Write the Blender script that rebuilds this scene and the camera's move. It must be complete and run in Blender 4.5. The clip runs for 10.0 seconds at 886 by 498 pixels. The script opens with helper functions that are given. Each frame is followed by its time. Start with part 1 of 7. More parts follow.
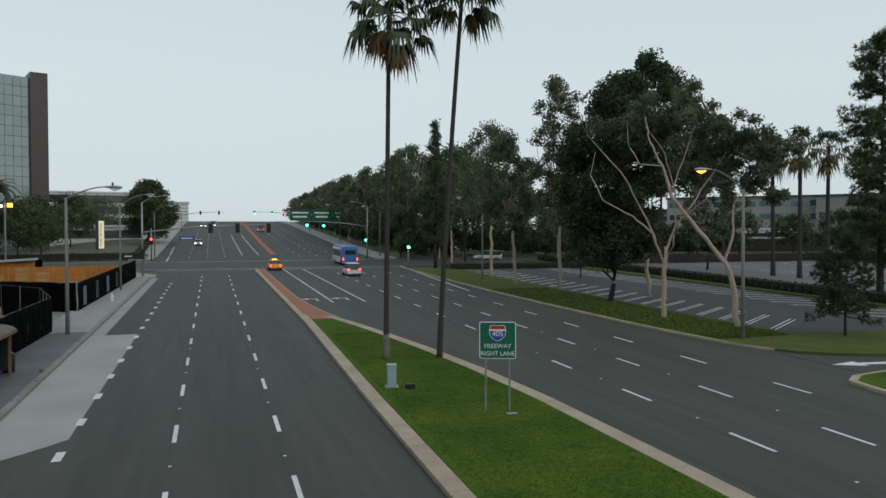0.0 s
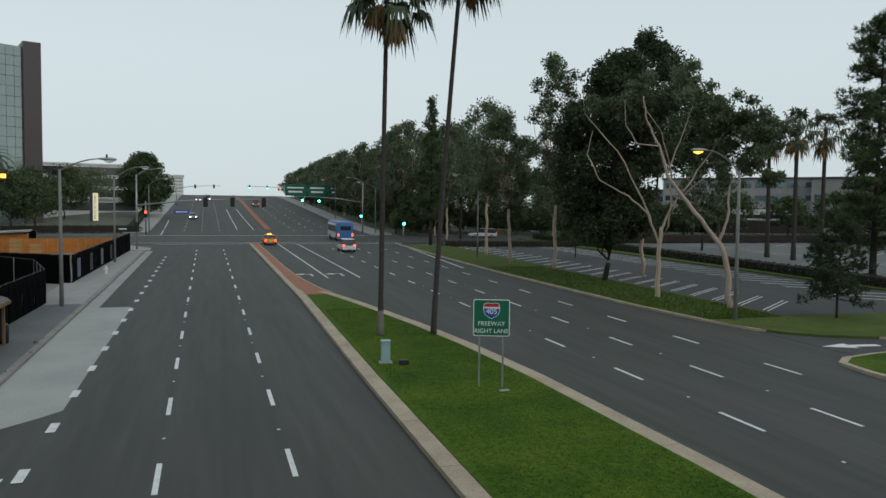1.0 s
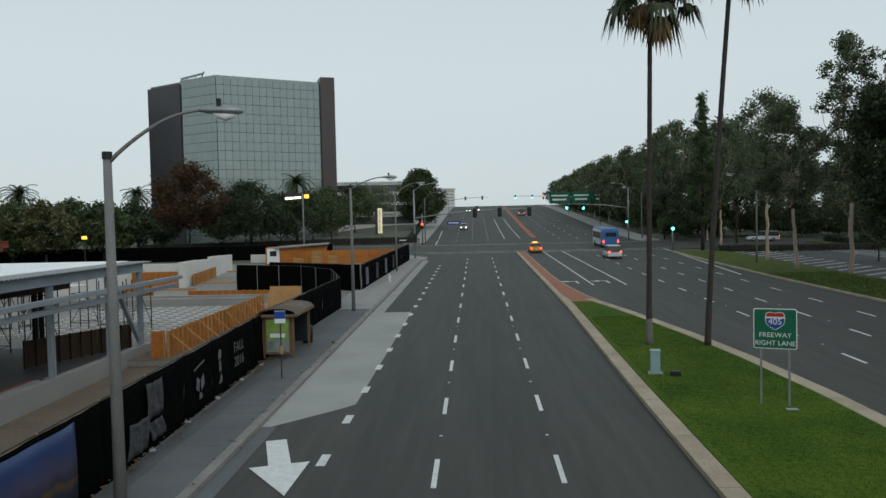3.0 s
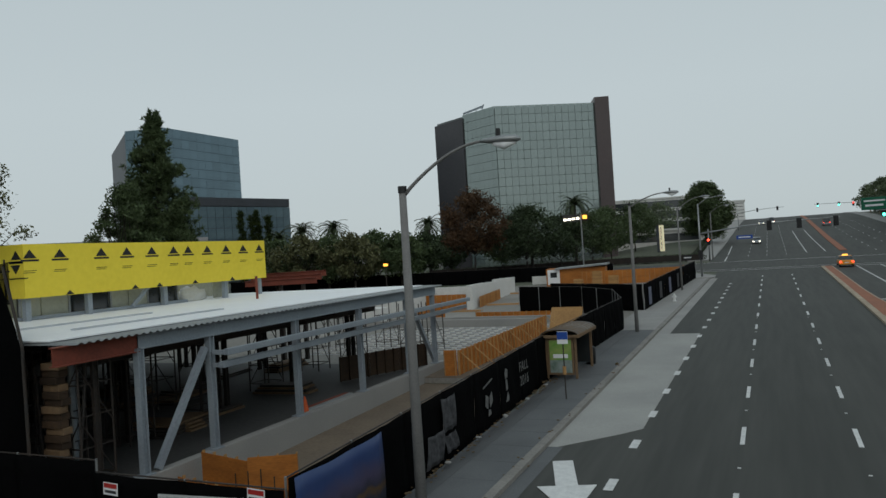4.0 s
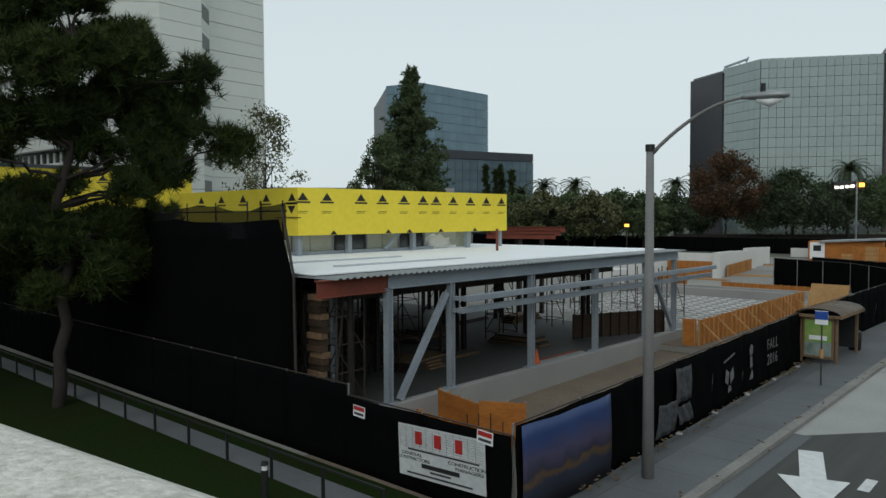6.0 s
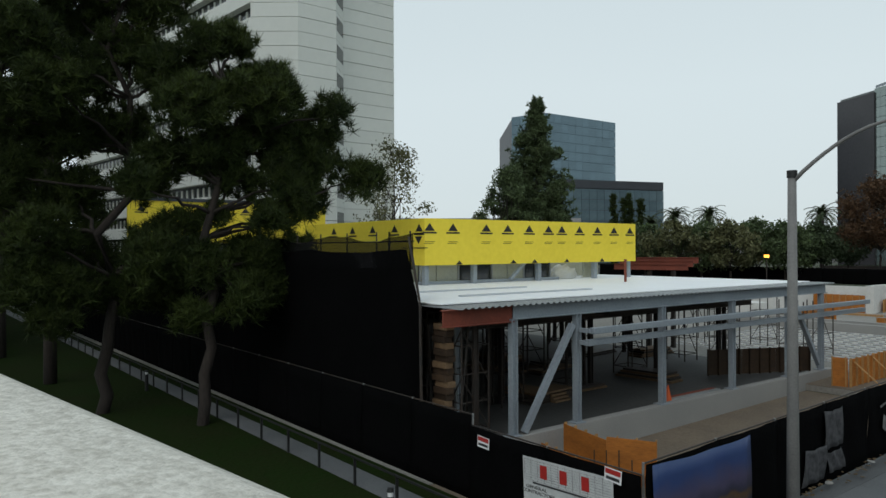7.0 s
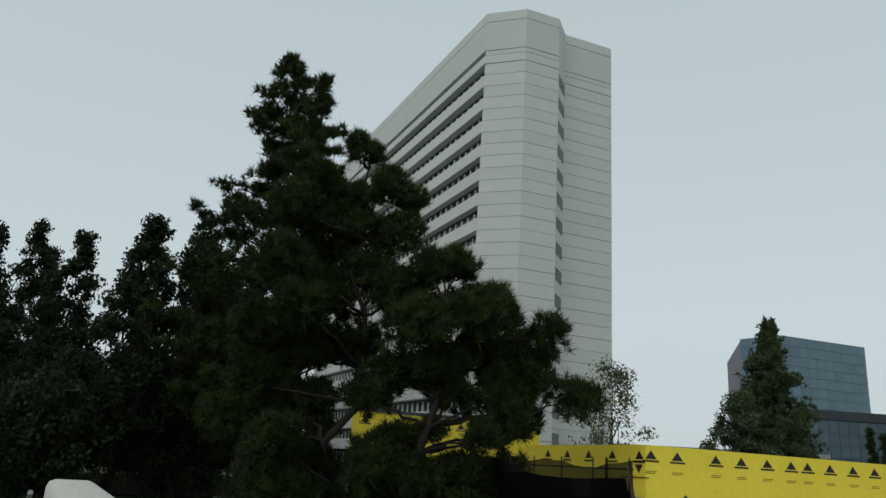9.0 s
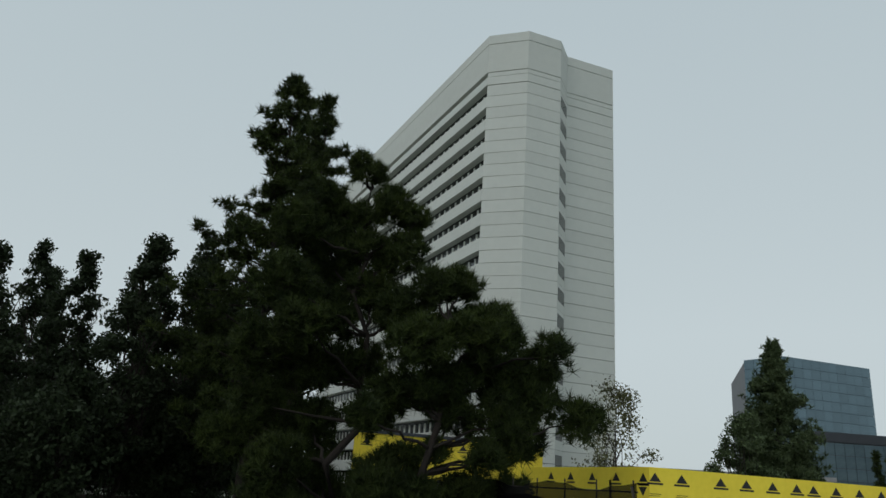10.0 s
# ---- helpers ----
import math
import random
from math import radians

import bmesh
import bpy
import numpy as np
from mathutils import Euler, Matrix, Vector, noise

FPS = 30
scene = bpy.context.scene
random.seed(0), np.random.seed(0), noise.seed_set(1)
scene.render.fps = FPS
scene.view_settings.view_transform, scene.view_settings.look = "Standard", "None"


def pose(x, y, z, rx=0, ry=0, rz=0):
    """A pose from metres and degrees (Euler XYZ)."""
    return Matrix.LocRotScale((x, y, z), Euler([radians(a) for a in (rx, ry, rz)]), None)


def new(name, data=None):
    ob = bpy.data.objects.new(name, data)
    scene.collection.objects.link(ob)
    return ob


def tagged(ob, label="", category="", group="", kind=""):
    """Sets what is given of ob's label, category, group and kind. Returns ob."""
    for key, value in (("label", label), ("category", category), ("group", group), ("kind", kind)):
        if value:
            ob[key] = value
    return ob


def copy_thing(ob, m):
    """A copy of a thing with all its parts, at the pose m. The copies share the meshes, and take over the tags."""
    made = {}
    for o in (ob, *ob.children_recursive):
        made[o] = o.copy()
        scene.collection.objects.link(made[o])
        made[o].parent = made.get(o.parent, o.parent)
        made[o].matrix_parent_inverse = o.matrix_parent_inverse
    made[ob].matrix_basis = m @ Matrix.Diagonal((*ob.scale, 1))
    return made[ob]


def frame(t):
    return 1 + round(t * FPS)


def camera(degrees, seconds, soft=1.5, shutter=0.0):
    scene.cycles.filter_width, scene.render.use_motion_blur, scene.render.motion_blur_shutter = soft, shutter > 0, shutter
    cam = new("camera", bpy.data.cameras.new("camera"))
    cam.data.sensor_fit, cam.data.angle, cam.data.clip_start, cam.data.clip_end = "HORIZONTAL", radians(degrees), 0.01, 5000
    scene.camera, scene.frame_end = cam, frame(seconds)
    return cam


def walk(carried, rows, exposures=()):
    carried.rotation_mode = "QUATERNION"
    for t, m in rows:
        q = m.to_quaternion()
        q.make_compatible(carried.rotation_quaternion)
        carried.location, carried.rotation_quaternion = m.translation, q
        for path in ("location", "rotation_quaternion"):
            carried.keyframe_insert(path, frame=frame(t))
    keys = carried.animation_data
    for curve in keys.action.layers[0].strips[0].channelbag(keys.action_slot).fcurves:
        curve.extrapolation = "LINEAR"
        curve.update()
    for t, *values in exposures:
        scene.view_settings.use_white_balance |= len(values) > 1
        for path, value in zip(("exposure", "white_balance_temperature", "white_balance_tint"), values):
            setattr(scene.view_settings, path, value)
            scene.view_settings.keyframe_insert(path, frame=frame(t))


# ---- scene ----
cam = camera(62.2, 10.0)
EYE = 7.5
HEADING = 17.5
ROWS = [
    (0.0, 0.01, -1.10, 0.22),
    (0.5, -0.58, -2.58, -0.63),
    (1.0, -0.37, -2.88, -0.60),
    (1.5, 0.25, -2.83, -0.66),
    (2.0, 4.38, -2.54, -0.67),
    (2.2, 6.33, -2.46, -0.69),
    (3.3, 26.81, -1.75, 2.01),
    (3.5, 31.34, -0.93, 2.25),
    (4.0, 41.56, 0.33, 3.56),
    (4.5, 50.45, 0.24, 4.22),
    (5.0, 56.12, -1.44, 1.92),
    (5.2, 57.95, -1.63, 0.88),
    (6.5, 62.29, -2.62, 0.49),
    (7.0, 69.88, -0.03, 0.23),
    (7.5, 77.13, 4.89, -1.17),
    (8.0, 80.77, 8.04, -2.26),
    (8.5, 84.52, 12.82, -3.71),
    (9.0, 87.14, 16.41, -3.70),
    (9.5, 87.40, 18.37, -4.19),
    (10.0, 87.45, 17.97, -3.86),
]
walk(cam, [(t, pose(0, 0, EYE, 90 + pitch, 0, yaw - HEADING) @ pose(0, 0, 0, 0, 0, -lean)) for t, yaw, pitch, lean in ROWS],
     exposures=[(0.0, 0.14), (2.2, 0.12), (3.3, 0.0), (4.0, -0.2), (4.5, -0.2), (5.0, 0.0), (6.5, 0.18), (7.5, 0.22), (8.5, 0.35), (9.0, -0.05), (10.0, -0.12)])

# ---- world and light: a bright overcast morning ----
world = bpy.data.worlds.new("overcast_sky")
scene.world = world
world.use_nodes = True
wn, wl = world.node_tree.nodes, world.node_tree.links
wn.clear()
w_out, w_bg = wn.new("ShaderNodeOutputWorld"), wn.new("ShaderNodeBackground")
w_sky = wn.new("ShaderNodeTexSky")
w_sky.sky_type, w_sky.sun_disc = "NISHITA", False
w_sky.sun_elevation, w_sky.sun_rotation = radians(35), radians(150)
w_hsv = wn.new("ShaderNodeHueSaturation")
w_hsv.inputs["Saturation"].default_value, w_hsv.inputs["Value"].default_value = 0.25, 0.10
w_co, w_sep, w_ramp = wn.new("ShaderNodeTexCoord"), wn.new("ShaderNodeSeparateXYZ"), wn.new("ShaderNodeValToRGB")
w_noise, w_scale, w_add = wn.new("ShaderNodeTexNoise"), wn.new("ShaderNodeMath"), wn.new("ShaderNodeMath")
w_noise.inputs["Scale"].default_value, w_noise.inputs["Detail"].default_value = 1.6, 3
w_scale.operation, w_scale.inputs[1].default_value = "MULTIPLY_ADD", 0.10
w_scale.inputs[2].default_value = -0.05
w_ramp.color_ramp.elements[0].position, w_ramp.color_ramp.elements[0].color = 0.0, (0.548, 0.63, 0.65, 1)
w_ramp.color_ramp.elements[1].position, w_ramp.color_ramp.elements[1].color = 0.75, (0.508, 0.61, 0.66, 1)
w_e = w_ramp.color_ramp.elements.new(0.2)
w_e.color = (0.588, 0.68, 0.71, 1)
w_mix = wn.new("ShaderNodeMix")
w_mix.data_type = "RGBA"
w_mix.inputs[0].default_value = 0.12
wl.new(w_co.outputs["Generated"], w_sep.inputs[0])
wl.new(w_co.outputs["Generated"], w_noise.inputs["Vector"])
wl.new(w_noise.outputs[0], w_scale.inputs[0])
wl.new(w_sep.outputs["Z"], w_add.inputs[0])
wl.new(w_scale.outputs[0], w_add.inputs[1])
wl.new(w_add.outputs[0], w_ramp.inputs[0])
wl.new(w_sky.outputs[0], w_hsv.inputs["Color"])
wl.new(w_ramp.outputs[0], w_mix.inputs["A"])
wl.new(w_hsv.outputs[0], w_mix.inputs["B"])
wl.new(w_mix.outputs["Result"], w_bg.inputs[0])
wl.new(w_bg.outputs[0], w_out.inputs[0])
w_bg.inputs["Strength"].default_value = 1.0
sun_data = bpy.data.lights.new("sun", "SUN")
sun_data.energy, sun_data.angle, sun_data.color = 0.5, radians(30), (1.0, 0.97, 0.93)
sun = new("sun", sun_data)
sun.matrix_world = pose(0, 0, 80, 50, 0, 30)


# ---- materials ----
def mat(name, a, b=None, rough=0.75, metal=0.0, coarse=0.35, fine=14.0, bump=0.25, dist=0.02, rnd=0.0, island=0.0, stretch=(1, 1, 1), glow=0.0, spec=0.4, detail=6, thin=0.0):
    """A surface: colour a worn towards b at two scales, with fine relief."""
    m = bpy.data.materials.new(name)
    m.use_nodes = True
    n, l = m.node_tree.nodes, m.node_tree.links
    p = n["Principled BSDF"]
    p.inputs["Roughness"].default_value, p.inputs["Metallic"].default_value = rough, metal
    p.inputs["Specular IOR Level"].default_value = spec
    b = b or tuple(min(1.0, c * 0.72) for c in a)
    co, mp = n.new("ShaderNodeTexCoord"), n.new("ShaderNodeMapping")
    mp.inputs["Scale"].default_value = stretch
    l.new(co.outputs["Object"], mp.inputs["Vector"])
    n1, n2, add, ramp, mix = (n.new("ShaderNodeTexNoise"), n.new("ShaderNodeTexNoise"), n.new("ShaderNodeMath"), n.new("ShaderNodeMapRange"), n.new("ShaderNodeMix"))
    n1.inputs["Scale"].default_value, n2.inputs["Scale"].default_value = coarse, fine
    n1.inputs["Detail"].default_value = n2.inputs["Detail"].default_value = detail
    for q in (n1, n2):
        l.new(mp.outputs[0], q.inputs["Vector"])
    add.operation = "ADD"
    l.new(n1.outputs[0], add.inputs[0])
    l.new(n2.outputs[0], add.inputs[1])
    ramp.inputs[1].default_value, ramp.inputs[2].default_value = 0.7, 1.3
    l.new(add.outputs[0], ramp.inputs[0])
    mix.data_type = "RGBA"
    mix.inputs["A"].default_value, mix.inputs["B"].default_value = (*a, 1), (*b, 1)
    l.new(ramp.outputs[0], mix.inputs[0])
    colour = mix.outputs["Result"]
    if rnd or island:
        src = n.new("ShaderNodeObjectInfo" if rnd else "ShaderNodeNewGeometry")
        hs, vr = n.new("ShaderNodeHueSaturation"), n.new("ShaderNodeMapRange")
        amount = rnd or island
        vr.inputs[3].default_value, vr.inputs[4].default_value = 1 - amount, 1 + amount
        l.new(src.outputs["Random" if rnd else "Random Per Island"], vr.inputs[0])
        l.new(vr.outputs[0], hs.inputs["Value"])
        l.new(colour, hs.inputs["Color"])
        colour = hs.outputs["Color"]
    l.new(colour, p.inputs["Base Color"])
    if bump:
        bp = n.new("ShaderNodeBump")
        bp.inputs["Strength"].default_value, bp.inputs["Distance"].default_value = bump, dist
        l.new(n2.outputs[0], bp.inputs["Height"])
        l.new(bp.outputs[0], p.inputs["Normal"])
    if thin:
        tr, ms = n.new("ShaderNodeBsdfTranslucent"), n.new("ShaderNodeMixShader")
        ms.inputs[0].default_value = thin
        l.new(colour, tr.inputs["Color"])
        l.new(p.outputs[0], ms.inputs[1])
        l.new(tr.outputs[0], ms.inputs[2])
        l.new(ms.outputs[0], n["Material Output"].inputs[0])
    if glow:
        p.inputs["Emission Color"].default_value, p.inputs["Emission Strength"].default_value = (*a, 1), glow
    return m


ASPHALT = mat("asphalt", (0.064, 0.064, 0.057), (0.040, 0.041, 0.036), 0.8, coarse=0.5, fine=2.4, bump=0.15, dist=0.01, stretch=(1, 0.06, 1), detail=2)
# Far lot asphalt: grazing sheen and haze put into a paler colour.
PALE_ASPHALT = mat("sheen_pale_lot_asphalt", (0.135, 0.135, 0.132), (0.090, 0.090, 0.088), 0.85, coarse=0.2, fine=20)
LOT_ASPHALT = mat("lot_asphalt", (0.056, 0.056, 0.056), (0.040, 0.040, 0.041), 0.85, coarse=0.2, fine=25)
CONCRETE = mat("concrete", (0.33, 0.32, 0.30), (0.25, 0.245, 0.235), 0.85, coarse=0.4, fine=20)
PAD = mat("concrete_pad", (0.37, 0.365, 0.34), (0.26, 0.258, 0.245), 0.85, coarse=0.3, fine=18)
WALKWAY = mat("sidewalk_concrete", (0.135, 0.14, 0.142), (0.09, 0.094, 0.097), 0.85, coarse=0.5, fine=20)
KERB = mat("kerb_concrete", (0.44, 0.36, 0.265), (0.27, 0.215, 0.155), 0.85, coarse=0.8, fine=14)
PARAPET = mat("cast_concrete", (0.80, 0.76, 0.68), (0.50, 0.465, 0.40), 0.9, coarse=26, fine=60, bump=1.0, dist=0.010, detail=3)
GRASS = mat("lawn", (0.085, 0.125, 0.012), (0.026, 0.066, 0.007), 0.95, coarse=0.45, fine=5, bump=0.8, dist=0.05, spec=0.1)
# Same lawn grass with the shade of the pines put into its colour.
SHADELAWN = mat("shade_dark_lawn", (0.010, 0.024, 0.004), (0.015, 0.019, 0.006), 0.95, coarse=0.35, fine=6, bump=0.8, dist=0.05, spec=0.05)
BLADE = mat("grass_blades", (0.072, 0.122, 0.010), (0.030, 0.072, 0.007), 0.8, thin=0.3, coarse=0.45, fine=4, bump=0, island=0.12, spec=0.15, detail=2)
OFFICEWALL = mat("office_render", (0.30, 0.29, 0.275), (0.22, 0.215, 0.205), 0.85, coarse=0.2, fine=6)
WEATHERED = mat("weathered_timber", (0.20, 0.125, 0.065), (0.12, 0.078, 0.045), 0.8, coarse=1.2, fine=9, stretch=(1, 1, 0.4))
KERBGREY = mat("grey_kerb", (0.27, 0.255, 0.23), (0.16, 0.152, 0.14), 0.85, coarse=0.9, fine=14)
PALEGLASS = mat("pale_blue_glass", (0.17, 0.24, 0.27), (0.13, 0.19, 0.22), 0.25, 0.35, coarse=0.2, fine=1, bump=0.02, rnd=0.1, spec=0.8)
LITSIGN = mat("lit_sign_face", (0.80, 0.72, 0.48), (0.76, 0.68, 0.44), 0.5, coarse=1, fine=4, bump=0, glow=0.45)
DRYGRASS = mat("dry_lawn", (0.10, 0.115, 0.03), (0.05, 0.08, 0.02), 0.95, coarse=0.7, fine=9, bump=0.8, dist=0.05, spec=0.1)
DIRT = mat("dirt", (0.20, 0.155, 0.11), (0.13, 0.10, 0.075), 0.95, coarse=0.5, fine=8, bump=0.8, dist=0.05)
EARTH = mat("open_ground", (0.12, 0.12, 0.09), (0.07, 0.085, 0.05), 0.95, coarse=0.03, fine=1.5)
SLAB = mat("slab_concrete", (0.29, 0.275, 0.25), (0.18, 0.17, 0.15), 0.85, coarse=0.15, fine=6)
# Slab concrete darkened by colour for the shade under the roof.
SHADEFLOOR = mat("floor_slab", (0.088, 0.088, 0.085), (0.052, 0.052, 0.050), 0.7, coarse=0.2, fine=5)
PAINT = mat("road_paint", (0.72, 0.72, 0.70), (0.5, 0.5, 0.49), 0.7, coarse=3, fine=40, bump=0.1, rnd=0.08)
BRICK = mat("stamped_brick", (0.34, 0.13, 0.07), (0.24, 0.10, 0.06), 0.85, coarse=0.4, fine=10)
STEEL = mat("grey_steel", (0.30, 0.34, 0.37), (0.22, 0.25, 0.28), 0.55, coarse=0.8, fine=12, bump=0.1)
PALESTEEL = mat("pale_coated_steel", (0.52, 0.54, 0.56), (0.44, 0.46, 0.48), 0.5, coarse=0.8, fine=12, bump=0.05)
REDSTEEL = mat("primer_steel", (0.24, 0.055, 0.03), (0.15, 0.04, 0.025), 0.65, coarse=0.8, fine=12, bump=0.1)
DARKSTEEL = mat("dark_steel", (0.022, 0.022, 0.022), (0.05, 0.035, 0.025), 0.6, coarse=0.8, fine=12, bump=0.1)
GALV = mat("galvanised", (0.36, 0.37, 0.37), (0.25, 0.26, 0.26), 0.45, 0.6, coarse=1, fine=15, bump=0.1)
POLE = mat("concrete_pole", (0.23, 0.225, 0.215), (0.16, 0.155, 0.15), 0.8, coarse=1.2, fine=25, bump=0.2)
DECK = mat("white_roof_deck", (0.90, 0.91, 0.91), (0.82, 0.83, 0.84), 0.5, coarse=0.25, fine=5, bump=0.1)
YELLOW = mat("yellow_sheathing", (0.86, 0.67, 0.05), (0.78, 0.60, 0.04), 0.65, coarse=0.25, fine=4, bump=0.05)
PLY = mat("plywood", (0.54, 0.19, 0.030), (0.30, 0.105, 0.018), 0.7, coarse=0.7, fine=5, bump=0.2, stretch=(1, 1, 4), rnd=0.15)
# Brown plywood with the shadow under the roof put into its colour.
SHADEPLY = mat("shade_brown_plywood", (0.060, 0.034, 0.017), (0.028, 0.018, 0.011), 0.8, coarse=0.7, fine=5, bump=0.2, rnd=0.3)
LUMBER = mat("lumber", (0.48, 0.27, 0.10), (0.32, 0.17, 0.065), 0.75, coarse=0.8, fine=8, rnd=0.15)
SAGE = mat("grey_green_board", (0.40, 0.41, 0.34), (0.31, 0.32, 0.27), 0.75, coarse=0.6, fine=6, bump=0.1)
FABRIC = mat("black_fabric", (0.0022, 0.0023, 0.0024), (0.0038, 0.0038, 0.0040), 0.95, coarse=0.7, fine=8, bump=0.5, dist=0.05, spec=0.03)
WHITE = mat("white_paint", (0.74, 0.74, 0.72), (0.62, 0.62, 0.60), 0.55, coarse=0.7, fine=10, bump=0.05)
PANEL = mat("white_wall_panel", (0.70, 0.69, 0.66), (0.58, 0.57, 0.54), 0.7, coarse=0.3, fine=6)
TOWERW = mat("precast_panel", (0.67, 0.685, 0.635), (0.625, 0.642, 0.595), 0.75, coarse=0.06, fine=1.2, bump=0.02, rnd=0.03)
BROWNSTONE = mat("brown_granite", (0.095, 0.072, 0.07), (0.075, 0.056, 0.055), 0.45, coarse=0.1, fine=2, bump=0.05)
MULLION = mat("mullion", (0.15, 0.165, 0.16), None, 0.5, bump=0)
DARKGRANITE = mat("dark_granite", (0.05, 0.045, 0.05), (0.035, 0.033, 0.036), 0.25, coarse=0.1, fine=2, bump=0.03)
GLASS = mat("facade_glass", (0.265, 0.305, 0.290), (0.225, 0.265, 0.252), 0.10, 0.75, coarse=0.2, fine=1, bump=0.02, rnd=0.05, spec=1.0)
BLUEGLASS = mat("blue_facade_glass", (0.125, 0.185, 0.215), (0.10, 0.15, 0.18), 0.10, 0.75, coarse=0.1, fine=1, bump=0.02, rnd=0.10, spec=1.0)
WINDOW = mat("window_glass", (0.02, 0.024, 0.026), (0.03, 0.034, 0.035), 0.12, coarse=0.3, fine=2, bump=0, spec=0.8)
GREYBAND = mat("roof_band", (0.06, 0.065, 0.075), None, 0.5, bump=0.02)
STUCCO = mat("grey_stucco", (0.34, 0.335, 0.33), (0.27, 0.265, 0.26), 0.85, coarse=0.1, fine=3)
SIGNGREEN = mat("sign_green", (0.005, 0.13, 0.07), (0.005, 0.11, 0.06), 0.4, coarse=1, fine=10, bump=0)
SIGNWHITE = mat("sign_white", (0.82, 0.82, 0.82), (0.75, 0.75, 0.75), 0.4, bump=0)
BANNERWHITE = mat("worn_white_vinyl", (0.58, 0.59, 0.58), (0.44, 0.45, 0.45), 0.5, coarse=1.2, fine=6, bump=0.3, dist=0.03)
SIGNRED = mat("sign_red", (0.45, 0.03, 0.025), None, 0.4, bump=0)
SIGNBLUE = mat("sign_blue", (0.02, 0.08, 0.36), None, 0.4, bump=0)
BLACK = mat("black_paint", (0.012, 0.012, 0.012), (0.02, 0.02, 0.02), 0.5, bump=0)
RUBBER = mat("rubber", (0.018, 0.018, 0.018), (0.03, 0.03, 0.03), 0.9, bump=0.1)
TAXI = mat("taxi_yellow", (0.75, 0.30, 0.02), (0.68, 0.27, 0.02), 0.3, bump=0, spec=0.6)
BUSBLUE = mat("bus_blue", (0.05, 0.17, 0.42), (0.04, 0.14, 0.36), 0.35, bump=0, spec=0.6)
CARWHITE = mat("car_white", (0.70, 0.71, 0.72), (0.62, 0.63, 0.64), 0.3, bump=0, spec=0.6)
CARSILVER = mat("car_silver", (0.35, 0.36, 0.37), (0.28, 0.29, 0.30), 0.3, 0.5, bump=0, spec=0.6)
REDLIGHT = mat("red_light", (1.0, 0.06, 0.03), (1.0, 0.06, 0.03), 0.4, bump=0, glow=5.0)
GREENLIGHT = mat("green_light", (0.10, 1.0, 0.72), (0.1, 1.0, 0.72), 0.4, bump=0, glow=6.0)
AMBERLIGHT = mat("amber_light", (1.0, 0.45, 0.06), (1.0, 0.45, 0.06), 0.4, bump=0, glow=2.5)
HEADLIGHT = mat("headlight", (1.0, 0.93, 0.75), (1.0, 0.93, 0.75), 0.3, bump=0, glow=5.0)
UTILITY = mat("utility_box_paint", (0.28, 0.40, 0.42), (0.22, 0.32, 0.34), 0.55, coarse=2, fine=20, bump=0.1)
TREECAST = mat("leaf_litter", (0.12, 0.08, 0.04), (0.07, 0.05, 0.028), 0.9, rnd=0.3)
BARKPALE = mat("pale_bark", (0.50, 0.40, 0.29), (0.33, 0.25, 0.18), 0.85, coarse=0.9, fine=9, bump=0.4, stretch=(1, 1, 0.3))
BARKPINK = mat("pinkish_bark", (0.46, 0.35, 0.29), (0.30, 0.22, 0.18), 0.85, coarse=0.9, fine=9, bump=0.4, stretch=(1, 1, 0.3))
BARKDARK = mat("dark_bark", (0.040, 0.031, 0.025), (0.020, 0.016, 0.014), 0.95, coarse=1.5, fine=12, bump=0.7, dist=0.04, stretch=(1, 1, 0.3))
PALMBARK = mat("palm_bark", (0.060, 0.050, 0.045), (0.035, 0.029, 0.026), 0.95, coarse=1.2, fine=6, bump=0.9, dist=0.04, stretch=(0.6, 0.6, 3))
PALMFOOT = mat("palm_foot", (0.17, 0.15, 0.13), (0.10, 0.088, 0.076), 0.95, coarse=2, fine=12, bump=0.6, dist=0.03)
# Gum leaf colour is lightened to stand in for distance haze.
LEAF = mat("haze_pale_gum_leaves", (0.150, 0.180, 0.105), (0.105, 0.132, 0.070), 0.6, thin=0.45, coarse=0.4, fine=3, bump=0, island=0.45, spec=0.3, detail=2)
LEAFDARK = mat("dark_leaves", (0.060, 0.082, 0.040), (0.038, 0.056, 0.026), 0.65, thin=0.3, coarse=0.4, fine=3, bump=0, island=0.45, spec=0.25, detail=2)
# Darker copy of the dark leaves: deep grove shade put into the colour.
LEAFSHADE = mat("shade_dark_grove_leaves", (0.032, 0.046, 0.020), (0.020, 0.031, 0.013), 0.65, thin=0.25, coarse=0.4, fine=3, bump=0, island=0.45, spec=0.2, detail=2)
LEAFGREEN = mat("green_leaves", (0.098, 0.132, 0.056), (0.062, 0.090, 0.038), 0.6, thin=0.35, coarse=0.4, fine=3, bump=0, island=0.4, spec=0.3, detail=2)
LEAFBROWN = mat("autumn_leaves", (0.105, 0.055, 0.028), (0.070, 0.042, 0.022), 0.65, thin=0.35, coarse=0.4, fine=3, bump=0, island=0.4, spec=0.25, detail=2)
LEAFPALE = mat("pale_leaves", (0.115, 0.115, 0.05), (0.075, 0.08, 0.035), 0.65, coarse=0.4, fine=3, bump=0, island=0.4, spec=0.25, detail=2)
NEEDLE = mat("pine_needles", (0.052, 0.072, 0.014), (0.016, 0.028, 0.007), 0.7, thin=0.25, coarse=0.3, fine=2, bump=0, island=0.5, spec=0.25, detail=2)
FROND = mat("palm_frond", (0.050, 0.068, 0.026), (0.032, 0.046, 0.018), 0.55, coarse=0.8, fine=4, bump=0, island=0.35, spec=0.3, detail=2)
